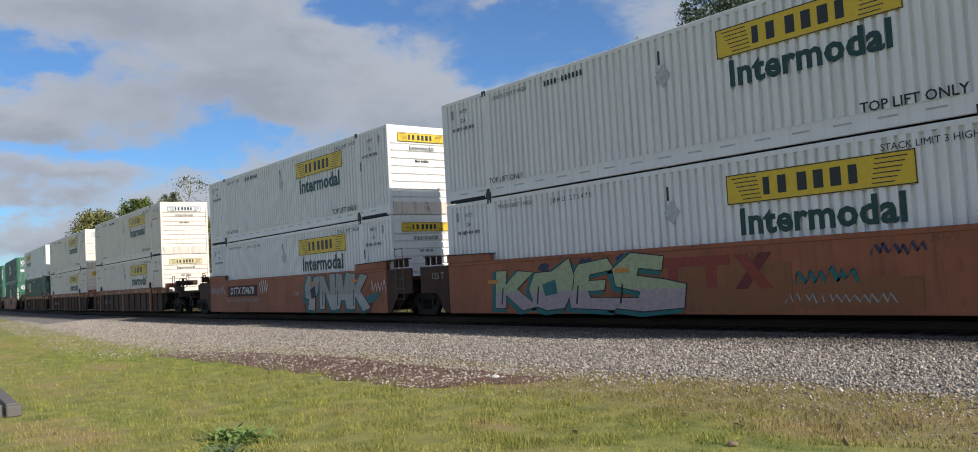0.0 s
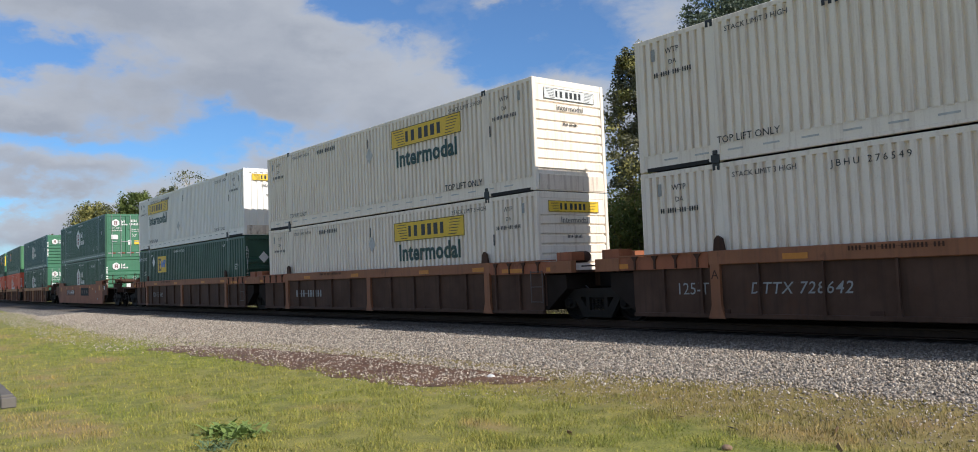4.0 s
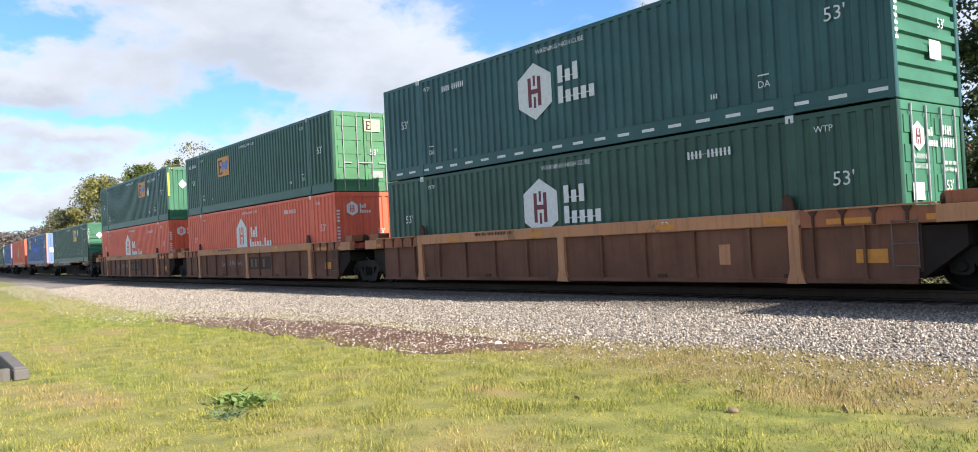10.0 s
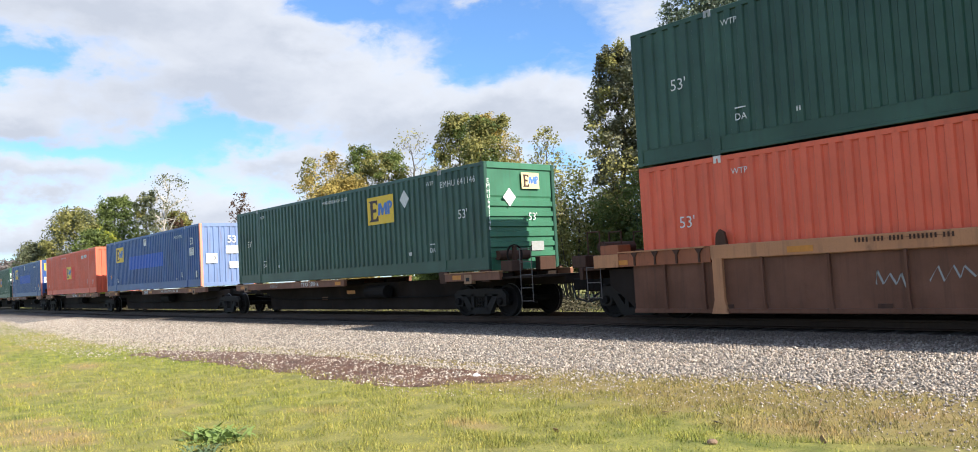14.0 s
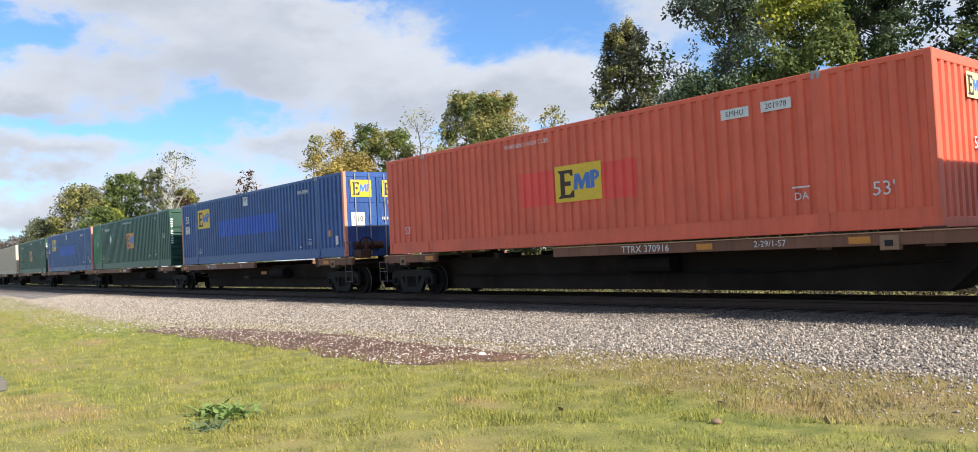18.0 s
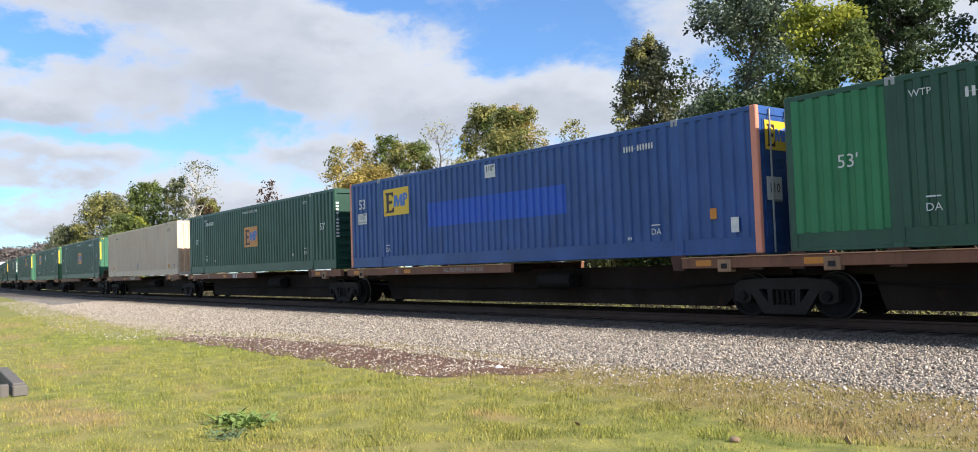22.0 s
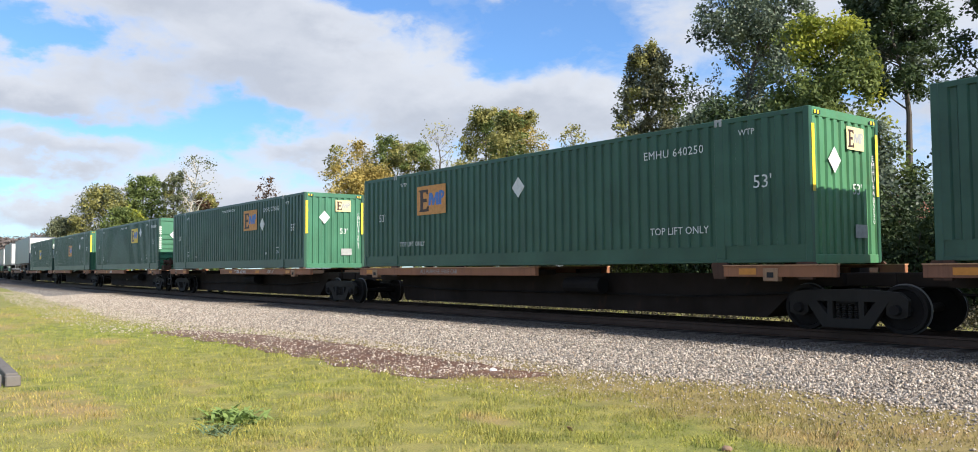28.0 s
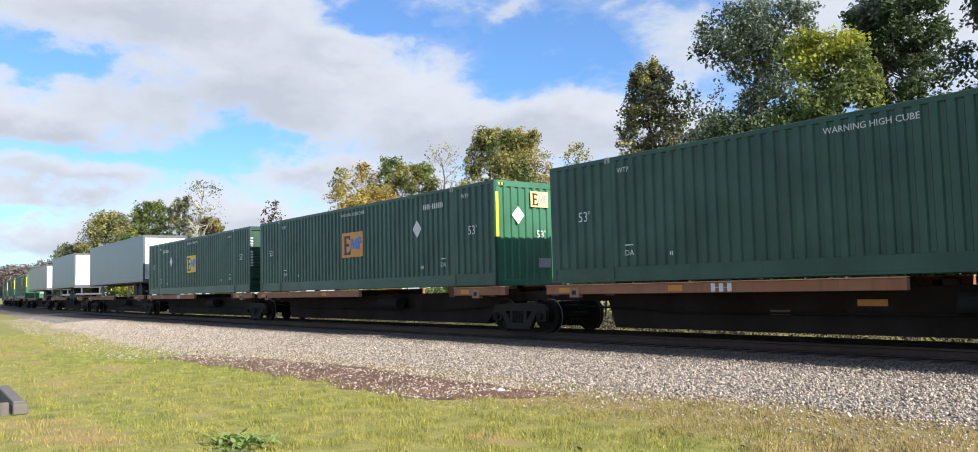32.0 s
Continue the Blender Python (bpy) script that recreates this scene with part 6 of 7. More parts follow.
def spray_letters(car, x, z, word, wide, tall, fill, low, edge, shade):
    """A row of interlocking sprayed letters: dark rim, two-tone fill, shadowed flank."""
    for i, form in enumerate(word):
        pts = [(px * wide * 1.12, pz * tall) for px, pz in LETTER_FORMS[form]]
        at, y = x + i * wide, -1.474 - 0.0032 * (i % 2)
        key = (form, wide, tall, fill.name)
        car_mark(car, plate([(px - 0.10, pz - 0.05) for px, pz in swell(pts, 0.075)], shade, ("spray_shadow", key)), at, z, "letter_shadow", "", -1.4712)
        rim = car_mark(car, plate(swell(pts, 0.028), edge, ("spray_rim", key)), at, z, "graffiti_letter", "spray-painted letter with dark rim", y)
        part("fill", plate(pts, fill, ("spray_fill", key)), None, rim, "", pose(0, -0.003, 0))
        part("low_fill", plate(below(pts, tall * 0.42), low, ("spray_low", key)), None, rim, "", pose(0, -0.005, 0))
        if form in "oy":
            part("counter", plate([(wide * 0.42, tall * 0.30), (wide * 0.36, tall * 0.60), (wide * 0.70, tall * 0.72), (wide * 0.74, tall * 0.36)], shade if form == "o" else edge, ("spray_hole", key)), None, rim, "", pose(0, -0.007, 0))
        part("inner_line", plate([(wide * 0.18, tall * 0.10), (wide * 0.24, tall * 0.55), (wide * 0.27, tall * 0.55), (wide * 0.22, tall * 0.10)], edge, ("spray_line", key)), None, rim, "", pose(0, -0.007, 0))


def scribble(car, x, z, w, h, turns, mat, seed, thick=0.022, y=-1.474):
    """A hand-sprayed scrawl: one thin line that runs to and fro."""
    rnd = random.Random(seed)
    pts = [Vector(((k / turns - 0.5) * w + rnd.uniform(-0.35, 0.35) * w / turns, (0.5 if k % 2 else -0.5) * h * rnd.uniform(0.45, 1.0))) for k in range(turns + 1)]
    bm = bmesh.new()
    rows = []
    for k, p in enumerate(pts):
        d = (pts[min(k + 1, turns)] - pts[max(k - 1, 0)]).normalized()
        side = Vector((-d.y, d.x)) * thick
        rows.append([bm.verts.new((q.x, 0, q.y)) for q in (p - side - d * thick, p + side + d * thick)])
    for a, b in zip(rows, rows[1:]):
        bm.faces.new((a[0], b[0], b[1], a[1]))
    part("scrawl", bm, mat, car, "thin hand-sprayed scrawl", pose(x, y, z))


def graffiti_long(car):
    for px, pz, w, h, m in ((1.1, 0.66, 3.3, 0.92, TAN_PATCH), (3.95, 0.52, 2.2, 0.55, TAN_PATCH)):
        car_mark(car, decal("tan_patch", w, h, m), px, pz, "primer_patch", "tan primer patch on the car side", -1.4668)
    # worn red block shapes of a faded mark
    for px, pz, w, h in ((0.0, 1.22, 1.15, 0.20), (0.05, 0.90, 0.26, 0.44), (1.0, 1.22, 0.85, 0.20), (1.0, 0.90, 0.26, 0.44)):
        car_mark(car, decal("faded_red", w, h, FADED_RED), px, pz, "faded_block", "faded dull red painted block", -1.4695)
    for lean in (-1, 1):
        car_mark(car, plate([(-0.42 * lean, 0.34), (-0.14 * lean, 0.34), (0.42 * lean, -0.34), (0.14 * lean, -0.34)], FADED_RED if lean > 0 else RED_SHADE, ("cross", lean)), 1.95, 0.98, "faded_block", "", -1.4695 - 0.002 * (lean > 0))
    spray_letters(car, -5.85, 0.29, "koes", 1.38, 0.96, LIME_SPRAY, PINK_SPRAY, DARK_SPRAY, TEAL_SPRAY)
    for px, pz, r in ((-3.9, 1.28, 0.16), (-2.5, 1.36, 0.13), (-1.3, 1.38, 0.15)):
        car_mark(car, plate(spray_shape(r * 2.4, r * 1.3, int(px * 10)), BLUE_SPRAY, ("cloud", px)), px, pz, "spray_cloud", "", -1.4703)
    scribble(car, 3.6, 0.45, 2.0, 0.20, 26, GREY_MARK, 1, 0.012)
    scribble(car, 3.4, 0.85, 1.2, 0.30, 12, TEAL_SPRAY, 2, 0.03)
    scribble(car, 4.7, 1.25, 0.9, 0.22, 12, BLUE_SPRAY, 3, 0.02)
    for x in (-5.9, -1.35, 6.6):
        car_mark(car, decal("reflector", 0.40, 0.10, OCHRE), x, 1.12 if x > -5 else 0.98, "reflector", "", -1.490)


def graffiti_block(car):
    spray_letters(car, 2.15, 0.28, "ynak", 1.12, 1.18, GREY_SPRAY, PALE_SPRAY, DARK_SPRAY, TEAL_SPRAY)
    for px, tip in ((6.6, 1.0), (2.1, -0.3)):
        car_mark(car, plate([(0, 0.20), (tip, 0.34), (tip * 0.5, 0.0), (0, -0.05)], TEAL_SPRAY, ("flare", tip)), px, 0.50, "spray_flare", "", -1.4708)
        car_mark(car, plate([(0, 0.0), (tip * 0.4, -0.05), (tip * 0.2, -0.35), (0, -0.35)], RED_SHADE, ("red_flare", tip)), px, 0.50, "spray_flare", "", -1.4704)
    for x in (2.75, 5.9):
        car_mark(car, decal("reflector", 0.40, 0.10, OCHRE), x, 1.22, "reflector", "", -1.492)
    car_mark(car, decal("dark_patch_id", 3.3, 0.46, DARK_RUST), -4.05, 1.05, "dark_patch", "", -1.467)
    scribble(car, -4.0, 0.66, 3.6, 0.20, 44, GREY_MARK, 5, 0.011)
    scribble(car, -1.75, 1.20, 0.95, 0.62, 9, MARK, 6, 0.018)
    scribble(car, -6.9, 1.12, 1.7, 0.42, 14, GREY_MARK, 7, 0.03)
    scribble(car, 1.35, 0.85, 0.42, 0.20, 7, GREY_MARK, 8, 0.014)
    scribble(car, 7.4, 1.0, 0.95, 0.42, 10, MARK, 9, 0.013)


build_train()

# ---- loose stones, lawn blades and weeds ----
def scatter_mesh(name, verts, faces, mat, label, category):
    data = bpy.data.meshes.new(name)
    k = faces.shape[1]
    data.vertices.add(len(verts))
    data.vertices.foreach_set("co", verts.astype(np.float32).ravel())
    data.loops.add(faces.size)
    data.loops.foreach_set("vertex_index", faces.astype(np.int32).ravel())
    data.polygons.add(len(faces))
    data.polygons.foreach_set("loop_start", np.arange(0, faces.size, k, dtype=np.int32))
    data.update(calc_edges=True)
    data.materials.append(mat)
    return tagged(new(name, data), label, category, kind="stuff")


def random_turns(rng, n):
    q = rng.normal(size=(n, 4))
    q /= np.linalg.norm(q, axis=1)[:, None]
    w, x, y, z = q.T
    return np.stack([np.stack([1 - 2 * (y * y + z * z), 2 * (x * y - z * w), 2 * (x * z + y * w)], -1), np.stack([2 * (x * y + z * w), 1 - 2 * (x * x + z * z), 2 * (y * z - x * w)], -1),
                     np.stack([2 * (x * z - y * w), 2 * (y * z + x * w), 1 - 2 * (x * x + y * y)], -1)], 1)


def stones(name, centres, sizes, mat, label, category, seed):
    """Angular chips: cubes with pushed corners, each turned its own way."""
    rng = np.random.default_rng(seed)
    n = len(centres)
    cube = np.array([(x, y, z) for x in (-1, 1) for y in (-1, 1) for z in (-1, 1)], float)
    quads = np.array([(0, 1, 3, 2), (4, 6, 7, 5), (0, 4, 5, 1), (2, 3, 7, 6), (0, 2, 6, 4), (1, 5, 7, 3)])
    shape = cube[None] * rng.uniform(0.30, 1.0, (n, 8, 3)) * np.stack([rng.uniform(0.8, 1.4, n), rng.uniform(0.6, 1.0, n), rng.uniform(0.4, 0.8, n)], -1)[:, None, :]
    v = np.einsum("nij,nkj->nki", random_turns(rng, n), shape) * sizes[:, None, None] + centres[:, None, :]
    f = (quads[None] + 8 * np.arange(n)[:, None, None]).reshape(-1, 4)
    return scatter_mesh(name, v.reshape(-1, 3), f, mat, label, category)


def stone_build(tree):
    geo = tree.nodes.new("ShaderNodeNewGeometry")
    c = tree.nodes.new("ShaderNodeTexCoord").outputs["Object"]
    tone = ramp(tree, geo.outputs["Random Per Island"], [(0.0, (0.13, 0.11, 0.09)), (0.3, (0.33, 0.275, 0.225)), (0.62, (0.53, 0.455, 0.375)), (0.86, (0.70, 0.625, 0.535)), (1.0, (0.36, 0.25, 0.17))])
    n = noise_tex(tree, 60.0, 4.0, 0.6, c)
    return grime_and_shade(tree, c, mix(tree, calc(tree, "MULTIPLY", n, 0.5), tone, (0.20, 0.175, 0.15))), n


STONE = material("pale_grey_crushed_stone", stone_build, 0.88, bump=0.4)


def heights(v):
    return np.interp(v, [a for a, _ in PROFILE], [b for _, b in PROFILE])


def build_stones():
    rng = np.random.default_rng(5)
    n = 160000
    u = rng.random(n)
    x = 3.5 - 58 * u ** 1.7
    f = np.array([foot(a) for a in x])
    v = f - 0.15 + (13.75 - f) * rng.random(n)
    edge = np.clip((v - f) / 1.3, 0.05, 1)
    keep = rng.random(n) < edge ** 0.7
    x, v = x[keep], v[keep]
    b = np.array([bend(a) for a in x])
    size = rng.uniform(0.009, 0.023, len(x)) * np.where(rng.random(len(x)) < 0.08, 1.35, 1.0) * (1 + 0.25 * np.clip((-x - 14) / 25, 0, 1))
    z = heights(v) + 0.012 + rng.uniform(-0.01, 0.02, len(x))
    stones("ballast_stones", np.stack([x, v + b, z], -1), size, STONE, "loose angular pale grey ballast stones beside the rails", "ballast", 6)
    # stones strewn over the mud and the worn lawn edge
    n = 900
    x = rng.uniform(-22, 1.5, n)
    lo = np.array([mud_low(a) if a < -8.5 else foot(a) - 1.3 for a in x])
    hi = np.array([foot(a) + 0.1 for a in x])
    v = lo + (hi - lo) * rng.random(n) ** 0.6
    stones("strewn_stones", np.stack([x, v, heights(v) + 0.012], -1), rng.uniform(0.008, 0.022, n), STONE, "pale stones strewn over damp mud and thin grass", "stone", 8)
    n = 9000
    x = -10 - 60 * rng.random(n) ** 1.3
    f = np.array([foot(a) for a in x])
    v = f + 0.5 - 2.2 * rng.random(n) ** 1.8
    keep = (v > np.array([mud_low(a) if a > -22 else -9 for a in x])) | (rng.random(n) < 0.10)
    x, v = x[keep], v[keep]
    stones("edge_stones", np.stack([x, v + np.array([bend(a) for a in x]), heights(v) + 0.008], -1), rng.uniform(0.010, 0.026, len(x)), STONE, "ballast stones strayed into the lawn's edge", "stone", 15)
    n = 6000
    x = rng.uniform(-12, 2.5, n)
    f = np.array([foot(a) for a in x])
    v = f + 0.4 - 2.1 * rng.random(n) ** 1.6
    stones("fine_gravel", np.stack([x, v, heights(v) + 0.006], -1), rng.uniform(0.005, 0.013, n), STONE, "fine gravel scattered through the thin worn grass", "gravel", 12)


build_stones()


def blade_build(tree):
    colour, _ = grass_build(tree, False)
    geo = tree.nodes.new("ShaderNodeNewGeometry")
    tint = ramp(tree, geo.outputs["Random Per Island"], [(0.0, (0.66, 0.76, 0.50)), (0.5, (1.06, 1.08, 0.84)), (0.85, (1.34, 1.27, 1.02)), (1.0, (1.6, 1.40, 1.18))])
    return mix(tree, 1.0, colour, tint, "MULTIPLY"), None


BLADE = material("lawn_blades", blade_build, 0.75)


def build_lawn():
    rng = np.random.default_rng(11)
    n = 420000
    r = 4.6 + 37 * rng.random(n) ** 1.9
    soft = r < 7.5
    r[soft] -= rng.random(soft.sum()) ** 2 * 4.0
    az = np.radians(51 + 62 * np.clip(rng.normal(0, 0.16, n) + rng.uniform(-0.50, 0.50, n), -1.4, 1.4))
    x, y = -r * np.sin(az), r * np.cos(az)
    edge = np.array([mud_low(a) if -22 < a < -8.3 else foot(a) for a in x])
    thin = np.array([noise.noise((a * 0.7, b * 1.3, 5.0)) for a, b in zip(x, y)])
    keep = (y < edge - 0.02 - 1.2 * np.clip(rng.random(n) + 1.3 * thin - 0.45, 0, 1) * (x > -8.6)) | ((y < edge + 0.7 * rng.random(n)) & (rng.random(n) < 0.4)) | ((y < edge + 0.7) & (thin > 0.22) & (rng.random(n) < 0.5) & (x > -9))
    x, y = x[keep], y[keep]
    r = r[keep]
    n = len(x)
    clump = np.array([noise.noise((a * 2.3, b * 2.3, 2.0)) for a, b in zip(x, y)])
    tall = (0.014 + 0.021 * rng.random(n)) * (1 + 1.7 * np.clip(clump, -0.5, 1)) * (1 + 0.03 * r)
    wide = (0.0020 + 0.0020 * rng.random(n)) * (1 + 0.06 * r)
    turn, lean = rng.uniform(0, math.tau, n), rng.uniform(0.1, 0.9, n)
    way = rng.uniform(0, math.tau, n)
    z = heights(y)
    sx, sy = np.cos(turn) * wide, np.sin(turn) * wide
    a = np.stack([x - sx, y - sy, z - 0.004], -1)
    b = np.stack([x + sx, y + sy, z - 0.004], -1)
    c = np.stack([x + np.cos(way) * lean * tall, y + np.sin(way) * lean * tall, z + tall], -1)
    v = np.stack([a, b, c], 1).reshape(-1, 3)
    scatter_mesh("lawn_blades", v, np.arange(3 * n).reshape(-1, 3), BLADE, "short mixed green and straw-coloured lawn grass", "grass")


build_lawn()


def leaf_material(name, dark, light, glow=0.35, shine=0.25, rough=0.65):
    m = bpy.data.materials.new(name)
    m.use_nodes = True
    tree = m.node_tree
    shader = tree.nodes["Principled BSDF"]
    shader.inputs["Roughness"].default_value = rough
    shader.inputs["Specular IOR Level"].default_value = shine
    geo = tree.nodes.new("ShaderNodeNewGeometry")
    c = tree.nodes.new("ShaderNodeTexCoord").outputs["Object"]
    part_tone = noise_tex(tree, 0.85, 3.0, 0.5, c)
    fac = calc(tree, "ADD", calc(tree, "MULTIPLY", geo.outputs["Random Per Island"], 0.30), calc(tree, "MULTIPLY", ramp(tree, part_tone, [(0.35, (0, 0, 0)), (0.65, (1, 1, 1))]), 0.70))
    colour = mix(tree, fac, dark, light)
    tree.links.new(colour, shader.inputs["Base Color"])
    thin = tree.nodes.new("ShaderNodeBsdfTranslucent")
    tree.links.new(colour, thin.inputs["Color"])
    blend = add_node(tree, "ShaderNodeMixShader", Fac=glow)
    tree.links.new(shader.outputs[0], blend.inputs[1])
    tree.links.new(thin.outputs[0], blend.inputs[2])
    tree.links.new(blend.outputs[0], tree.nodes["Material Output"].inputs["Surface"])
    return m


LEAF_DEEP = leaf_material("grey_green_leaves_deep", (0.036, 0.056, 0.038), (0.225, 0.275, 0.185), 0.25, 0.40, 0.50)
LEAF_BRONZE = leaf_material("dull_green_bronze_leaves", (0.050, 0.062, 0.036), (0.34, 0.325, 0.185), 0.25, 0.3, 0.5)
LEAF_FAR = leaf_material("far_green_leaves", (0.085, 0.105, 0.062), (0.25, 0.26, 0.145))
# darker copy of the leaf green, the wood's shade put into the colour
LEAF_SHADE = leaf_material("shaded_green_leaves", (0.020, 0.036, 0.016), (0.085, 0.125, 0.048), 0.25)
LEAF_MID = leaf_material("mid_green_leaves", (0.055, 0.085, 0.026), (0.235, 0.285, 0.085))
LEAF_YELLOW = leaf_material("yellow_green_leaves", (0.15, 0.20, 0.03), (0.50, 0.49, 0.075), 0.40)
LEAF_OLIVE = leaf_material("olive_autumn_leaves", (0.10, 0.115, 0.035), (0.46, 0.42, 0.15))
LEAF_GOLD = leaf_material("golden_autumn_leaves", (0.25, 0.20, 0.06), (0.62, 0.48, 0.15))
LEAF_DRY = leaf_material("dry_weed_leaves", (0.030, 0.028, 0.018), (0.125, 0.110, 0.065), 0.12)
LEAF_RED = leaf_material("russet_autumn_leaves", (0.05, 0.03, 0.018), (0.17, 0.10, 0.06))
# distance haze is mixed into this leaf colour
LEAF_HAZE = leaf_material("hazed_grey_purple_leaves", (0.15, 0.125, 0.12), (0.30, 0.26, 0.24))
WEED = leaf_material("weed_leaves", (0.14, 0.21, 0.05), (0.36, 0.46, 0.16), 0.25)
BARK = paint("grey_bark", (0.085, 0.072, 0.06), (0.05, 0.04, 0.035), 0.5, 0.9, 0.0, 0.3)
PALE_BARK = paint("pale_dead_bark", (0.46, 0.42, 0.37), (0.20, 0.17, 0.14), 0.5, 0.9, 0.0, 0.2)


def leaf_cloud(points, spreads, counts, size, rng, droop=0.2):
    """Many small leaf quads round the given clump middles."""
    vs = []
    for p, sp, n in zip(points, spreads, counts):
        d = rng.normal(size=(n, 3))
        d /= np.linalg.norm(d, axis=1)[:, None]
        c = np.asarray(p) + d * (rng.random((n, 1)) ** 0.45) * np.asarray(sp)
        up = d * 0.6 + rng.normal(size=(n, 3)) * 0.7 + np.array([0, 0, 0.5])
        up /= np.linalg.norm(up, axis=1)[:, None]
        a = np.cross(up, rng.normal(size=(n, 3)))
        a /= np.linalg.norm(a, axis=1)[:, None] + 1e-9
        b = np.cross(up, a)
        s = size * rng.uniform(0.6, 1.3, (n, 1))
        vs.append(np.stack([c - a * s, c - b * s * 0.55 - up * s * droop, c + a * s, c + b * s * 0.55 - up * s * droop], 1))
    return np.concatenate(vs).reshape(-1, 3)


def crown_part(tree_ob, verts, mat, name="crown"):
    data = bpy.data.meshes.new(name)
    n = len(verts) // 4
    data.vertices.add(len(verts))
    data.vertices.foreach_set("co", verts.astype(np.float32).ravel())
    data.loops.add(4 * n)
    data.loops.foreach_set("vertex_index", np.arange(4 * n, dtype=np.int32))
    data.polygons.add(n)
    data.polygons.foreach_set("loop_start", np.arange(0, 4 * n, 4, dtype=np.int32))
    data.update(calc_edges=True)
    return part(name, data, mat, tree_ob)


def tree(label, az, dist, height, width, base, leaves, size, mat, seed, bark=None, open_=0.5, second=None, category="tree", name="tree", lean=0.0, limbs=14, clumpy=1.0, sunny=0.0, stout=0.0):
    """A tapered trunk, forking limbs and a ragged crown of small leaf clumps. az: degrees left of straight across the track."""
    rng = np.random.default_rng(seed)
    x, y = -dist * math.sin(radians(az)), dist * math.cos(radians(az))
    thing = new(name)
    thing.empty_display_size = 0.3
    thing.location = (x, y, 0.0)
    tagged(thing, label, category)
    bm = bmesh.new()
    r0 = 0.013 * height + 0.04
    steps = 8
    spine = [Vector((0, 0, -0.1))]
    drift = Vector((0, 0, 0))
    for k in range(1, steps + 1):
        f = k / steps
        drift += Vector((rng.normal(), rng.normal(), 0)) * 0.012 * height
        spine.append(drift + Vector((lean * f * f, 0, height * 0.90 * f)))
    for k in range(steps):
        tube(bm, spine[k], spine[k + 1], r0 * (1 - k / steps) ** 0.8 + 0.015, 8, r0 * (1 - (k + 1) / steps) ** 0.8 + 0.015)

    def stem(z):
        f = min(0.999, max(0.0, z / (height * 0.90))) * steps
        return spine[int(f)].lerp(spine[int(f) + 1], f - int(f))

    clumps = []
    room = height - base
    tries = 0
    want = int((110 + 34 * width) * (1 - 0.35 * open_) * clumpy)
    while len(clumps) < want and tries < 4000:
        tries += 1
        rel = rng.random() ** 0.8
        z = base + room * rel
        swell = width / 2 * (math.sin(math.pi * (0.14 + 0.80 * rel)) ** 0.55) * (0.9 + 0.25 * noise.noise((rel * 3, seed * 1.7, 0)))
        a, q = rng.uniform(0, math.tau), rng.random() ** 0.5
        c = stem(min(z, height * 0.88)) * 1.0
        p = Vector((c.x + math.cos(a) * swell * q * (1 + 0.3 * noise.noise((a, seed, rel * 2))), c.y + math.sin(a) * swell * q, z))
        if noise.noise(p * (3.4 / width) + Vector((seed * 3.1, 0, 0))) < -0.55 + 0.75 * open_:
            continue
        clumps.append(p)
    for i in range(limbs):
        if not clumps:
            break
        tip = clumps[int(rng.integers(len(clumps)))]
        start = stem(max(base * 0.7, tip.z - (tip - stem(tip.z)).length * rng.uniform(0.5, 0.9) - 0.4))
        elbow = start.lerp(tip, 0.5) + Vector((0, 0, -0.05 * room * 0.3))
        r = max(0.015, r0 * (1 - start.z / height) * 0.5) + 0.6 * stout
        tube(bm, start, elbow, r, 6, r * 0.65), tube(bm, elbow, tip, r * 0.65, 6, 0.01 + 0.3 * stout)
        near = sorted(clumps, key=lambda c: (c - elbow).length)[:5]
        for e in near:
            tube(bm, elbow.lerp(tip, rng.uniform(0, 0.6)), e, r * 0.3 + 0.004, 4, 0.005 + 0.25 * stout)
    bmesh.ops.recalc_face_normals(bm, faces=bm.faces)
    part("trunk", bm, bark or BARK, thing)
    if leaves and clumps:
        unit = ((0.085 - 0.035 * max(0, open_)) * width + 0.12) * clumpy ** -0.2
        pts = clumps
        sp = [(unit * rng.uniform(0.6, 1.5), unit * rng.uniform(0.6, 1.5), unit * rng.uniform(0.5, 1.3)) for _ in pts]
        w = rng.uniform(0.4, 1.6, len(pts))
        cnt = np.maximum(3, (leaves * w / w.sum()).astype(int))
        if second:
            # sunny gathers the second colour on the sun's side and top, painting sunlight
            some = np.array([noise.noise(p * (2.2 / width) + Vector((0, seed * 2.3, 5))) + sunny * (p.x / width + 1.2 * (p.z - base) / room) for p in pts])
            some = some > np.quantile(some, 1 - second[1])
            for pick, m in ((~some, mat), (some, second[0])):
                if pick.any():
                    crown_part(thing, leaf_cloud([p for p, q in zip(pts, pick) if q], [p for p, q in zip(sp, pick) if q], cnt[pick], size, rng), m)
        else:
            crown_part(thing, leaf_cloud(pts, sp, cnt, size, rng), mat)
    return thing


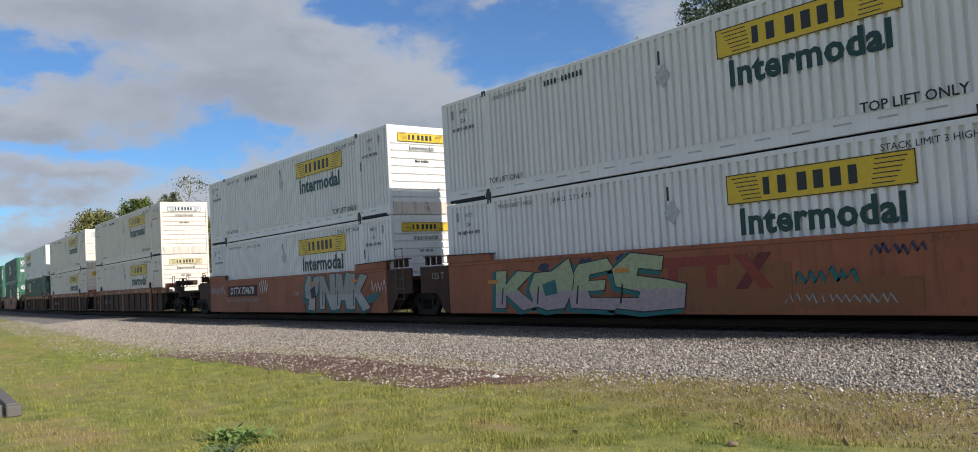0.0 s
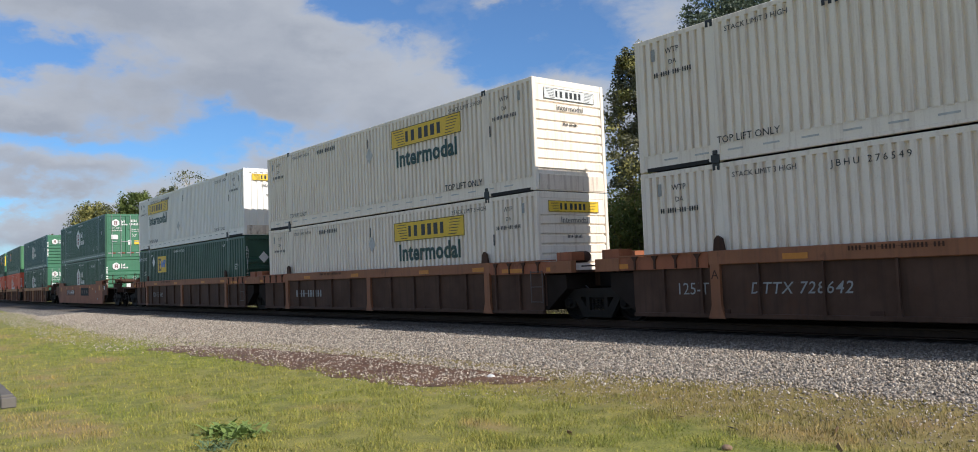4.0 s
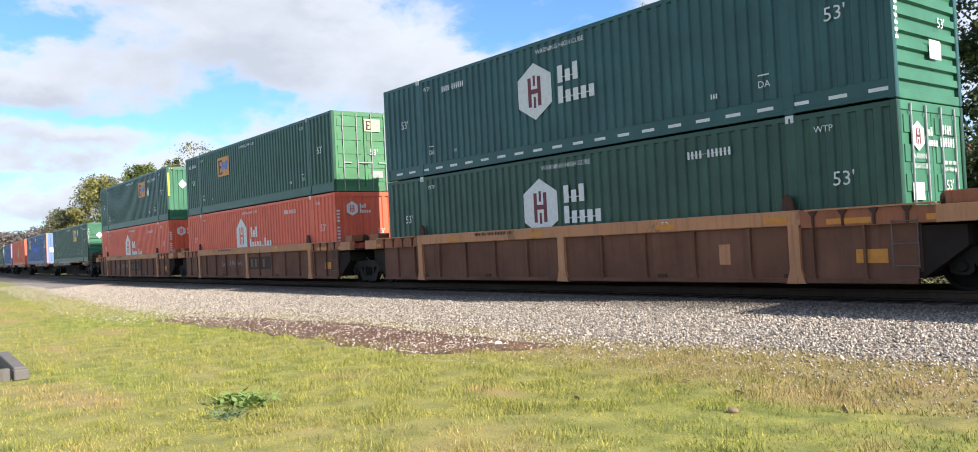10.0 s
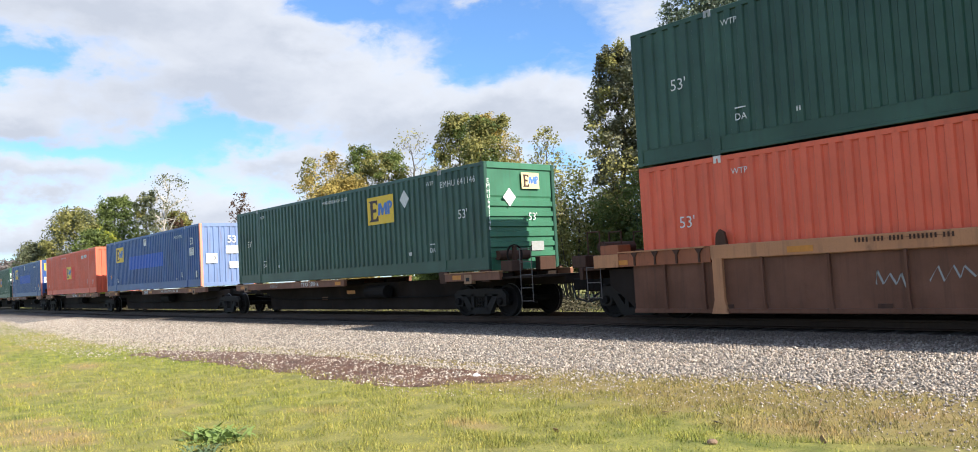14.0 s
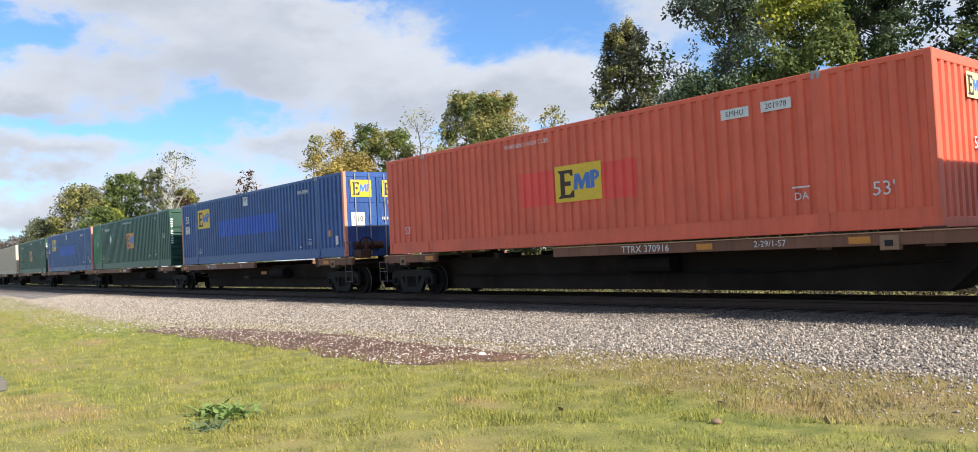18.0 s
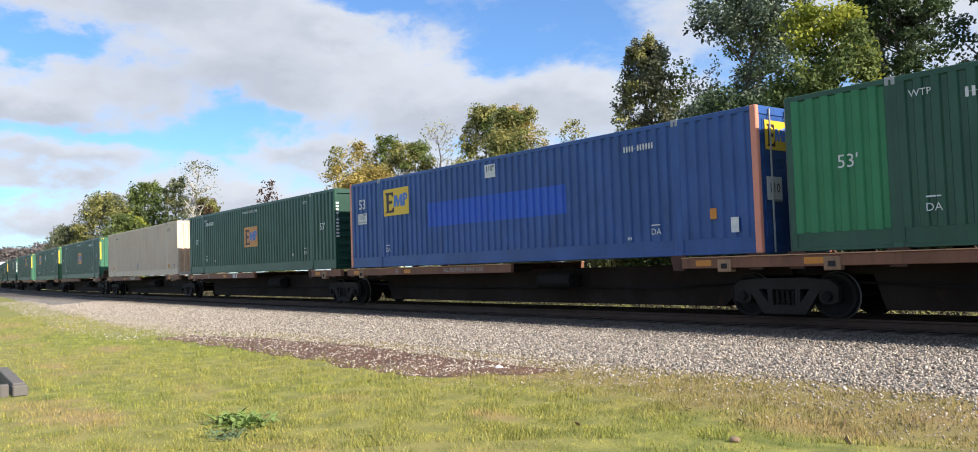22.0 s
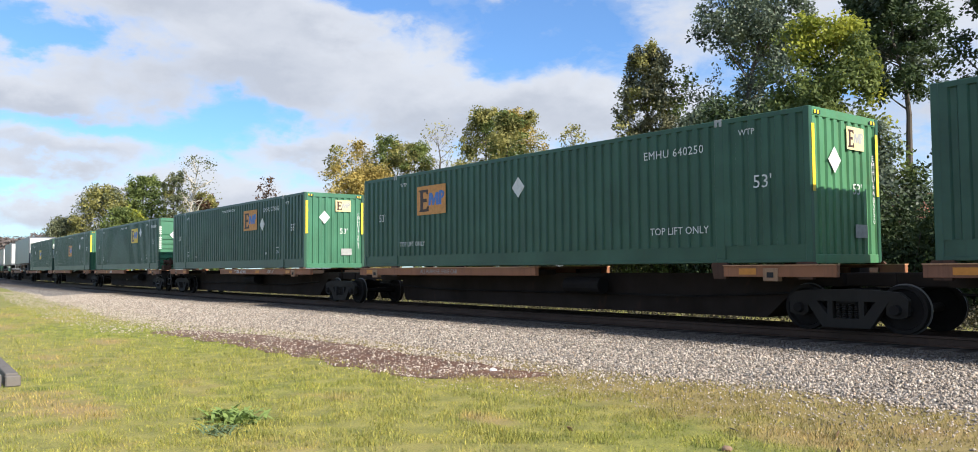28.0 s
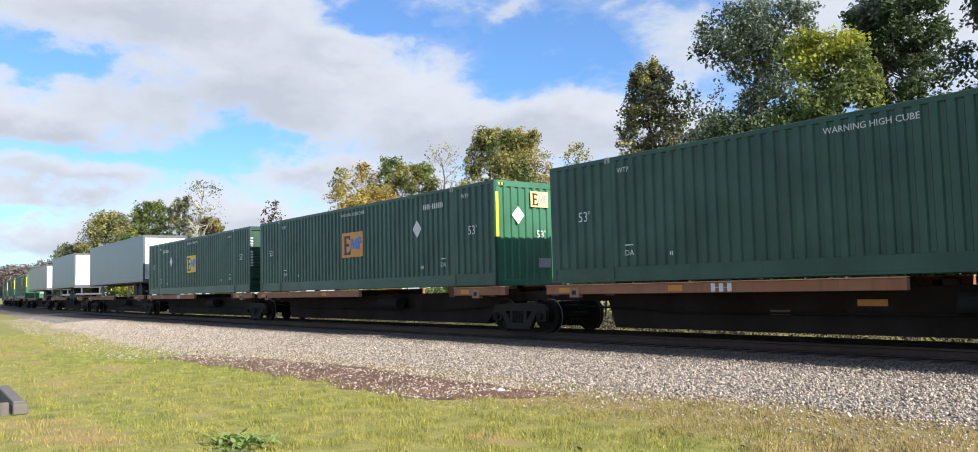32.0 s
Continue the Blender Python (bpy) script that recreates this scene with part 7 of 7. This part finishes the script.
def bush(label, az, dist, height, width, leaves, size, mat, seed, category="bush"):
    """A many-stemmed shrub, leafy down to the ground."""
    rng = np.random.default_rng(seed)
    x, y = -dist * math.sin(radians(az)), dist * math.cos(radians(az))
    thing = new("bush")
    thing.empty_display_size = 0.3
    thing.location = (x, y, 0.0)
    tagged(thing, label, category, "bushes behind the track")
    bm = bmesh.new()
    pts, sp = [], []
    for k in range(16):
        a, r = rng.uniform(0, math.tau), width / 2 * rng.random() ** 0.6
        h = height * rng.uniform(0.35, 0.9) * (1 - 0.35 * (2 * r / width) ** 2)
        top = Vector((math.cos(a) * r, math.sin(a) * r, h))
        tube(bm, (top.x * 0.25, top.y * 0.25, -0.05), top, 0.035, 5, 0.008)
        pts += [top, top * 0.62]
        sp += [(width * 0.16, width * 0.16, height * 0.14)] * 2
    part("stem", bm, BARK, thing)
    crown_part(thing, leaf_cloud(pts, sp, [leaves // len(pts)] * len(pts), size, rng), mat)
    return thing


def build_trees():
    # the tall group across the track
    tree("tall narrow tree with dull green and bronze leaves", 40.1, 37, 11.4, 3.7, 2.4, 26000, 0.082, LEAF_BRONZE, 21, open_=0.3, second=(LEAF_OLIVE, 0.2), clumpy=1.3)
    tree("tall broad-leaved tree with an open grey-green crown", 33.2, 38, 14.6, 7.6, 3.0, 38000, 0.088, LEAF_DEEP, 22, open_=0.62, second=(LEAF_MID, 0.2), limbs=30, clumpy=1.0)
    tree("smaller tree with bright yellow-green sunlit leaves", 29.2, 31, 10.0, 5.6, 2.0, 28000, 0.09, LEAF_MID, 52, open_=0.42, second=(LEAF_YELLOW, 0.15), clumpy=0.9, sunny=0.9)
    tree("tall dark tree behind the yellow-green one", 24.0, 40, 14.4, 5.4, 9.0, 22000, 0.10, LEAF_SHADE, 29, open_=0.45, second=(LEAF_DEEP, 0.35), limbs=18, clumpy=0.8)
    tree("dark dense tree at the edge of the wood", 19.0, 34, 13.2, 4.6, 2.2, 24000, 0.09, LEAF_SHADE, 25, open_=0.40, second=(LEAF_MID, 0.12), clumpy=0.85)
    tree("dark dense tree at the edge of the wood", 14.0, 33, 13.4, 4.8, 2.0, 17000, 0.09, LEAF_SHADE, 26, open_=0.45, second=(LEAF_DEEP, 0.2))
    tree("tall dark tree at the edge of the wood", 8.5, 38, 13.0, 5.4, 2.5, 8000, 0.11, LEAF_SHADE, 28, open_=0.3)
    tree("leafy undergrowth tree below the taller crowns", 27.4, 30, 6.4, 4.4, 0.8, 15000, 0.085, LEAF_DEEP, 53, open_=0.35, second=(LEAF_MID, 0.4), clumpy=0.9)
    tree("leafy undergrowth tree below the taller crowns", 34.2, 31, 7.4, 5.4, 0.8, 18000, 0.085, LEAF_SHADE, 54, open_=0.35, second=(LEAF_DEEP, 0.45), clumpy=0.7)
    # middle distance
    tree("rounded green and yellow tree behind the train", 52.1, 56, 12.3, 4.4, 2.4, 22000, 0.085, LEAF_OLIVE, 31, open_=0.2, second=(LEAF_MID, 0.4))
    tree("rounded green and yellow tree behind the train", 49.2, 56, 12.2, 4.6, 2.4, 22000, 0.085, LEAF_OLIVE, 32, open_=0.2, second=(LEAF_GOLD, 0.35))
    tree("golden shrub-like tree behind the train", 60.0, 60, 8.8, 6.4, 1.2, 20000, 0.095, LEAF_GOLD, 33, open_=0.0)
    tree("leggy autumn tree with thin crown", 61.0, 64, 11.2, 5.6, 4.0, 8000, 0.10, LEAF_OLIVE, 34, open_=0.6, second=(LEAF_GOLD, 0.4))
    tree("leggy autumn tree with thin crown", 58.6, 62, 11.6, 4.2, 4.0, 8000, 0.10, LEAF_OLIVE, 35, open_=0.55, second=(LEAF_MID, 0.2))
    tree("small green and yellow tree behind the train", 56.5, 60, 10.6, 3.8, 2.6, 12000, 0.095, LEAF_OLIVE, 36, open_=0.35, second=(LEAF_MID, 0.5))
    tree("bare-limbed tree losing its leaves", 54.9, 62, 12.6, 5.0, 5.0, 260, 0.10, LEAF_OLIVE, 37, open_=0.6, limbs=26)
    tree("slender golden tree close behind the track", 49.4, 41, 9.3, 2.8, 1.6, 11000, 0.085, LEAF_OLIVE, 47, open_=0.1, second=(LEAF_MID, 0.5))
    tree("thin tree with few leaves remaining", 46.2, 50, 10.2, 3.0, 4.0, 1500, 0.09, LEAF_OLIVE, 38, open_=0.5, limbs=18)
    tree("thin tree with few leaves remaining", 66.7, 80, 10.2, 2.8, 4.0, 900, 0.13, LEAF_RED, 39, open_=0.6)
    # left group beyond the bend
    tree("dark evergreen tree beyond the bend", 74.4, 112, 13.4, 6.4, 2.0, 15000, 0.16, LEAF_MID, 41, open_=0.0)
    tree("dense green tree beyond the bend", 76.6, 112, 11.6, 8.5, 1.5, 16000, 0.16, LEAF_FAR, 42, open_=0.0, second=(LEAF_OLIVE, 0.3))
    tree("dense green tree beyond the bend", 78.8, 116, 8.0, 7.5, 1.2, 12000, 0.16, LEAF_FAR, 43, open_=0.0)
    tree("dead pale tree with a leafy half", 71.9, 108, 15.2, 7.0, 8.0, 300, 0.14, LEAF_FAR, 44, PALE_BARK, 0.5, lean=3.2, limbs=16, stout=0.10)
    tree("thin-crowned green tree beside the dead one", 72.9, 106, 13.4, 3.8, 4.0, 7000, 0.13, LEAF_FAR, 48, open_=0.4, second=(LEAF_OLIVE, 0.3))
    tree("olive-leaved tree beyond the bend", 70.6, 110, 11.2, 4.8, 2.0, 10000, 0.158, LEAF_OLIVE, 45, open_=0.0, second=(LEAF_RED, 0.3))
    tree("bright green low tree beyond the bend", 75.6, 104, 8.6, 6.0, 1.5, 10000, 0.158, LEAF_YELLOW, 46, open_=0.0, second=(LEAF_MID, 0.75))
    # most of these far trees carry painted haze in their leaves
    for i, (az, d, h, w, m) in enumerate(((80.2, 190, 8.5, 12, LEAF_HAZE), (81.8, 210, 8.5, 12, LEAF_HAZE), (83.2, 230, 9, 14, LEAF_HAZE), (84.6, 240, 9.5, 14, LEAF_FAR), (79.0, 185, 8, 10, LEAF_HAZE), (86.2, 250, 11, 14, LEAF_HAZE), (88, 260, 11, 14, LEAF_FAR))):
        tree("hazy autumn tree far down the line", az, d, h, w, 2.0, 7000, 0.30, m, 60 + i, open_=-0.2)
    # thicket behind the track
    rng = random.Random(3)
    for i in range(24):
        az = 10 + i * 1.62 + rng.uniform(-0.5, 0.5)
        d = (24.5 + rng.uniform(0, 4)) / math.cos(radians(az))
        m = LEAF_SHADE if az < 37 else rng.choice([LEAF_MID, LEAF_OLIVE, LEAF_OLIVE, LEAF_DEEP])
        h = rng.uniform(4.2, 6.0) if az < 39 else rng.uniform(6.2, 7.6)
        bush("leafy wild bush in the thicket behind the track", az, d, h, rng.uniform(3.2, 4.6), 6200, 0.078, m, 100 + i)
    for az, d, h, w, m in ((51.6, 43, 7.6, 4.2, LEAF_OLIVE), (53.6, 45, 6.6, 4.0, LEAF_MID)):
        bush("leafy wild bush in the thicket behind the track", az, d, h, w, 5000, 0.085, m, int(az * 10))
    for i in range(16):
        az = 49 + i * 1.9 + rng.uniform(-0.5, 0.5)
        d = 30 / math.cos(radians(az)) + rng.uniform(0, 6)
        bush("low wild bush behind the track", az, d, rng.uniform(1.6, 3.0) + (1.0 if az < 53 else 0), rng.uniform(3.0, 5.0), 1800, 0.13, rng.choice([LEAF_MID, LEAF_OLIVE, LEAF_GOLD]), 140 + i)


build_trees()


def build_house():
    """A house glimpsed through a gap in the wood."""
    house = new("house")
    house.empty_display_size = 0.5
    house.matrix_basis = pose(-27.4, 64.5, 0, 0, 0, 23)
    tagged(house, "pale house with a red-brown roof, half hidden by the wood", "house")
    part("wall", boxes((-6, -4, -0.1, 6, 4, 4.3)), PALE_WALL, house)
    bm = bmesh.new()
    prism(bm, [(-4.6, 4.2), (4.6, 4.2), (0, 7.0)], -6.4, 6.4)
    bm.transform(pose(0, 0, 0, 0, 0, 90))
    part("roof", bm, ROOF_RED, house)
    for x in (-3.6, 0.0, 3.6):
        for z in (0.7, 2.7):
            pane = part("window", boxes((x - 0.55, -4.03, z, x + 0.55, -3.98, z + 1.3)), DARK, house)
            part("window_frame", boxes((x - 0.63, -4.05, z - 0.08, x + 0.63, -4.0, z), (x - 0.63, -4.05, z + 1.3, x + 0.63, -4.0, z + 1.38)), MARK, pane)


PALE_WALL = plain("pale_siding", (0.62, 0.60, 0.56), 0.7, 0.15)
ROOF_RED = plain("red_brown_shingles", (0.30, 0.11, 0.07), 0.8, 0.3)
build_house()


def build_weeds():
    """Rank growth along the far side of the track."""
    rng = np.random.default_rng(77)
    n = 2600
    x = 3 - 110 * rng.random(n) ** 1.3
    v = 18.2 + 6.0 * rng.random(n) ** 1.3
    pts = [(a, b + bend(a), 0.15 + 0.25 * rng.random()) for a, b in zip(x, v)]
    h = rng.uniform(0.10, 0.55, n)
    verts = leaf_cloud(pts, [(0.35, 0.35, k) for k in h], [34] * n, 0.045, rng)
    scatter_mesh("trackside_weeds", verts, np.arange(len(verts)).reshape(-1, 4), LEAF_DRY, "rank dry brown weeds along the far side of the track", "weeds")


build_weeds()


def build_rosette(name, label, x, y, count, reach, mat, seed, width=0.05):
    """A low weed of arching leaves."""
    rnd = random.Random(seed)
    thing = new(name)
    thing.empty_display_size = 0.1
    thing.location = (x, y, 0.0)
    tagged(thing, label, "weed")
    bm = bmesh.new()
    rows = []
    for k in range(6):
        f = k / 5
        w = width * math.sin(math.pi * min(1, 0.12 + 0.86 * f))
        zc = 0.42 * f - 0.40 * f * f
        rows.append([bm.verts.new((f, s * w, zc + abs(s) * 0.02)) for s in (-1, 0, 1)])
    for a, b in zip(rows, rows[1:]):
        bm.faces.new((a[0], b[0], b[1], a[1])), bm.faces.new((a[1], b[1], b[2], a[2]))
    data = bpy.data.meshes.new("leaf")
    bm.to_mesh(data)
    bm.free()
    data.materials.append(mat)
    for k in range(count):
        r = reach * rnd.uniform(0.35, 0.7)
        m = pose(rnd.gauss(0, 0.55) * reach, rnd.gauss(0, 0.35) * reach, -0.005, 0, rnd.uniform(-38, 8), rnd.uniform(0, 360)) @ Matrix.Diagonal((r, r * rnd.uniform(0.8, 1.6), r, 1))
        part("leaf", data, None, thing, "", m)


build_rosette("broad_leaved_weed", "leafy green weed standing above the lawn", -8.55, 3.35, 190, 0.34, WEED, 5, 0.10)
build_rosette("spiky_weed", "grey-green spiky weed tuft in the lawn", -8.05, 2.98, 70, 0.26, leaf_material("grey_green_leaves", (0.09, 0.14, 0.07), (0.22, 0.29, 0.15), 0.2), 6, 0.06)


def build_small_things():
    # weathered edging at the lawn's left
    def timber(x0, y0, x1, y1, w, h):
        a, b = Vector((x0, y0, 0)), Vector((x1, y1, 0))
        L = (b - a).length
        bm = boxes((0, -w / 2, -0.03, L, w / 2, h), bevel=0.012)
        return bm, pose(x0, y0, 0, 0, 0, math.degrees(math.atan2(y1 - y0, x1 - x0)))
    bed = new("timber_edging")
    bed.empty_display_size = 0.2
    tagged(bed, "grey weathered timber edging of a raised bed", "garden edging")
    for row in ((-13.1, 1.93, -15.7, 2.07, 0.16, 0.18), (-13.15, 1.81, -13.3, 0.2, 0.16, 0.17), (-15.6, 1.97, -15.8, 0.2, 0.16, 0.17)):
        bm, m = timber(*row)
        part("beam", bm, OLD_WOOD, bed, "", m)
    part("corner_block", boxes((-13.2, 1.84, 0.0, -13.0, 2.03, 0.15), bevel=0.015), OLD_WOOD, bed)
    rng = np.random.default_rng(9)
    def rock(name, label, x, y, r, mat, cat):
        bm = bmesh.new()
        bmesh.ops.create_icosphere(bm, subdivisions=2, radius=r)
        for v in bm.verts:
            v.co = Vector((v.co.x * 1.25, v.co.y, v.co.z * 0.75)) * (1 + 0.22 * noise.noise(v.co * (2.2 / r) + Vector((x, y, 0))))
        ob = part(name, bm, mat, None, "", pose(x, y, r * 0.5, 0, 0, 30))
        tagged(ob, label, cat)
    rock("litter_scrap", "crumpled white scrap of litter on the mud edge", -9.84, 7.9, 0.05, MARK, "litter")
    rock("stone", "tan fist-sized stone lying in the grass", -4.32, 6.05, 0.038, TAN_STONE, "stone")
    for i, (x, y) in enumerate(((-5.53, 6.96), (-4.76, 6.77), (-5.8, 5.6), (-4.0, 7.3), (-6.9, 6.7), (-3.6, 6.6))):
        bm = bmesh.new()
        prism(bm, [(-0.05, 0), (-0.01, 0.03), (0.06, 0.01), (0.02, -0.03)], -0.002, 0.002)
        ob = part("fallen_leaf", bm, (TAN_STONE, OLD_WOOD, TAN_STONE)[i % 3], None, "", pose(x, y, 0.03, 70, 20 * i, 50 * i))
        tagged(ob, "curled dry fallen leaf in the grass", "leaf", "fallen leaves")


OLD_WOOD = paint("grey_weathered_timber", (0.125, 0.112, 0.10), (0.045, 0.038, 0.033), 0.5, 0.9, 0.0, 0.2)
TAN_STONE = plain("tan_stone", (0.26, 0.17, 0.11), 0.85)
build_small_things()

motions()
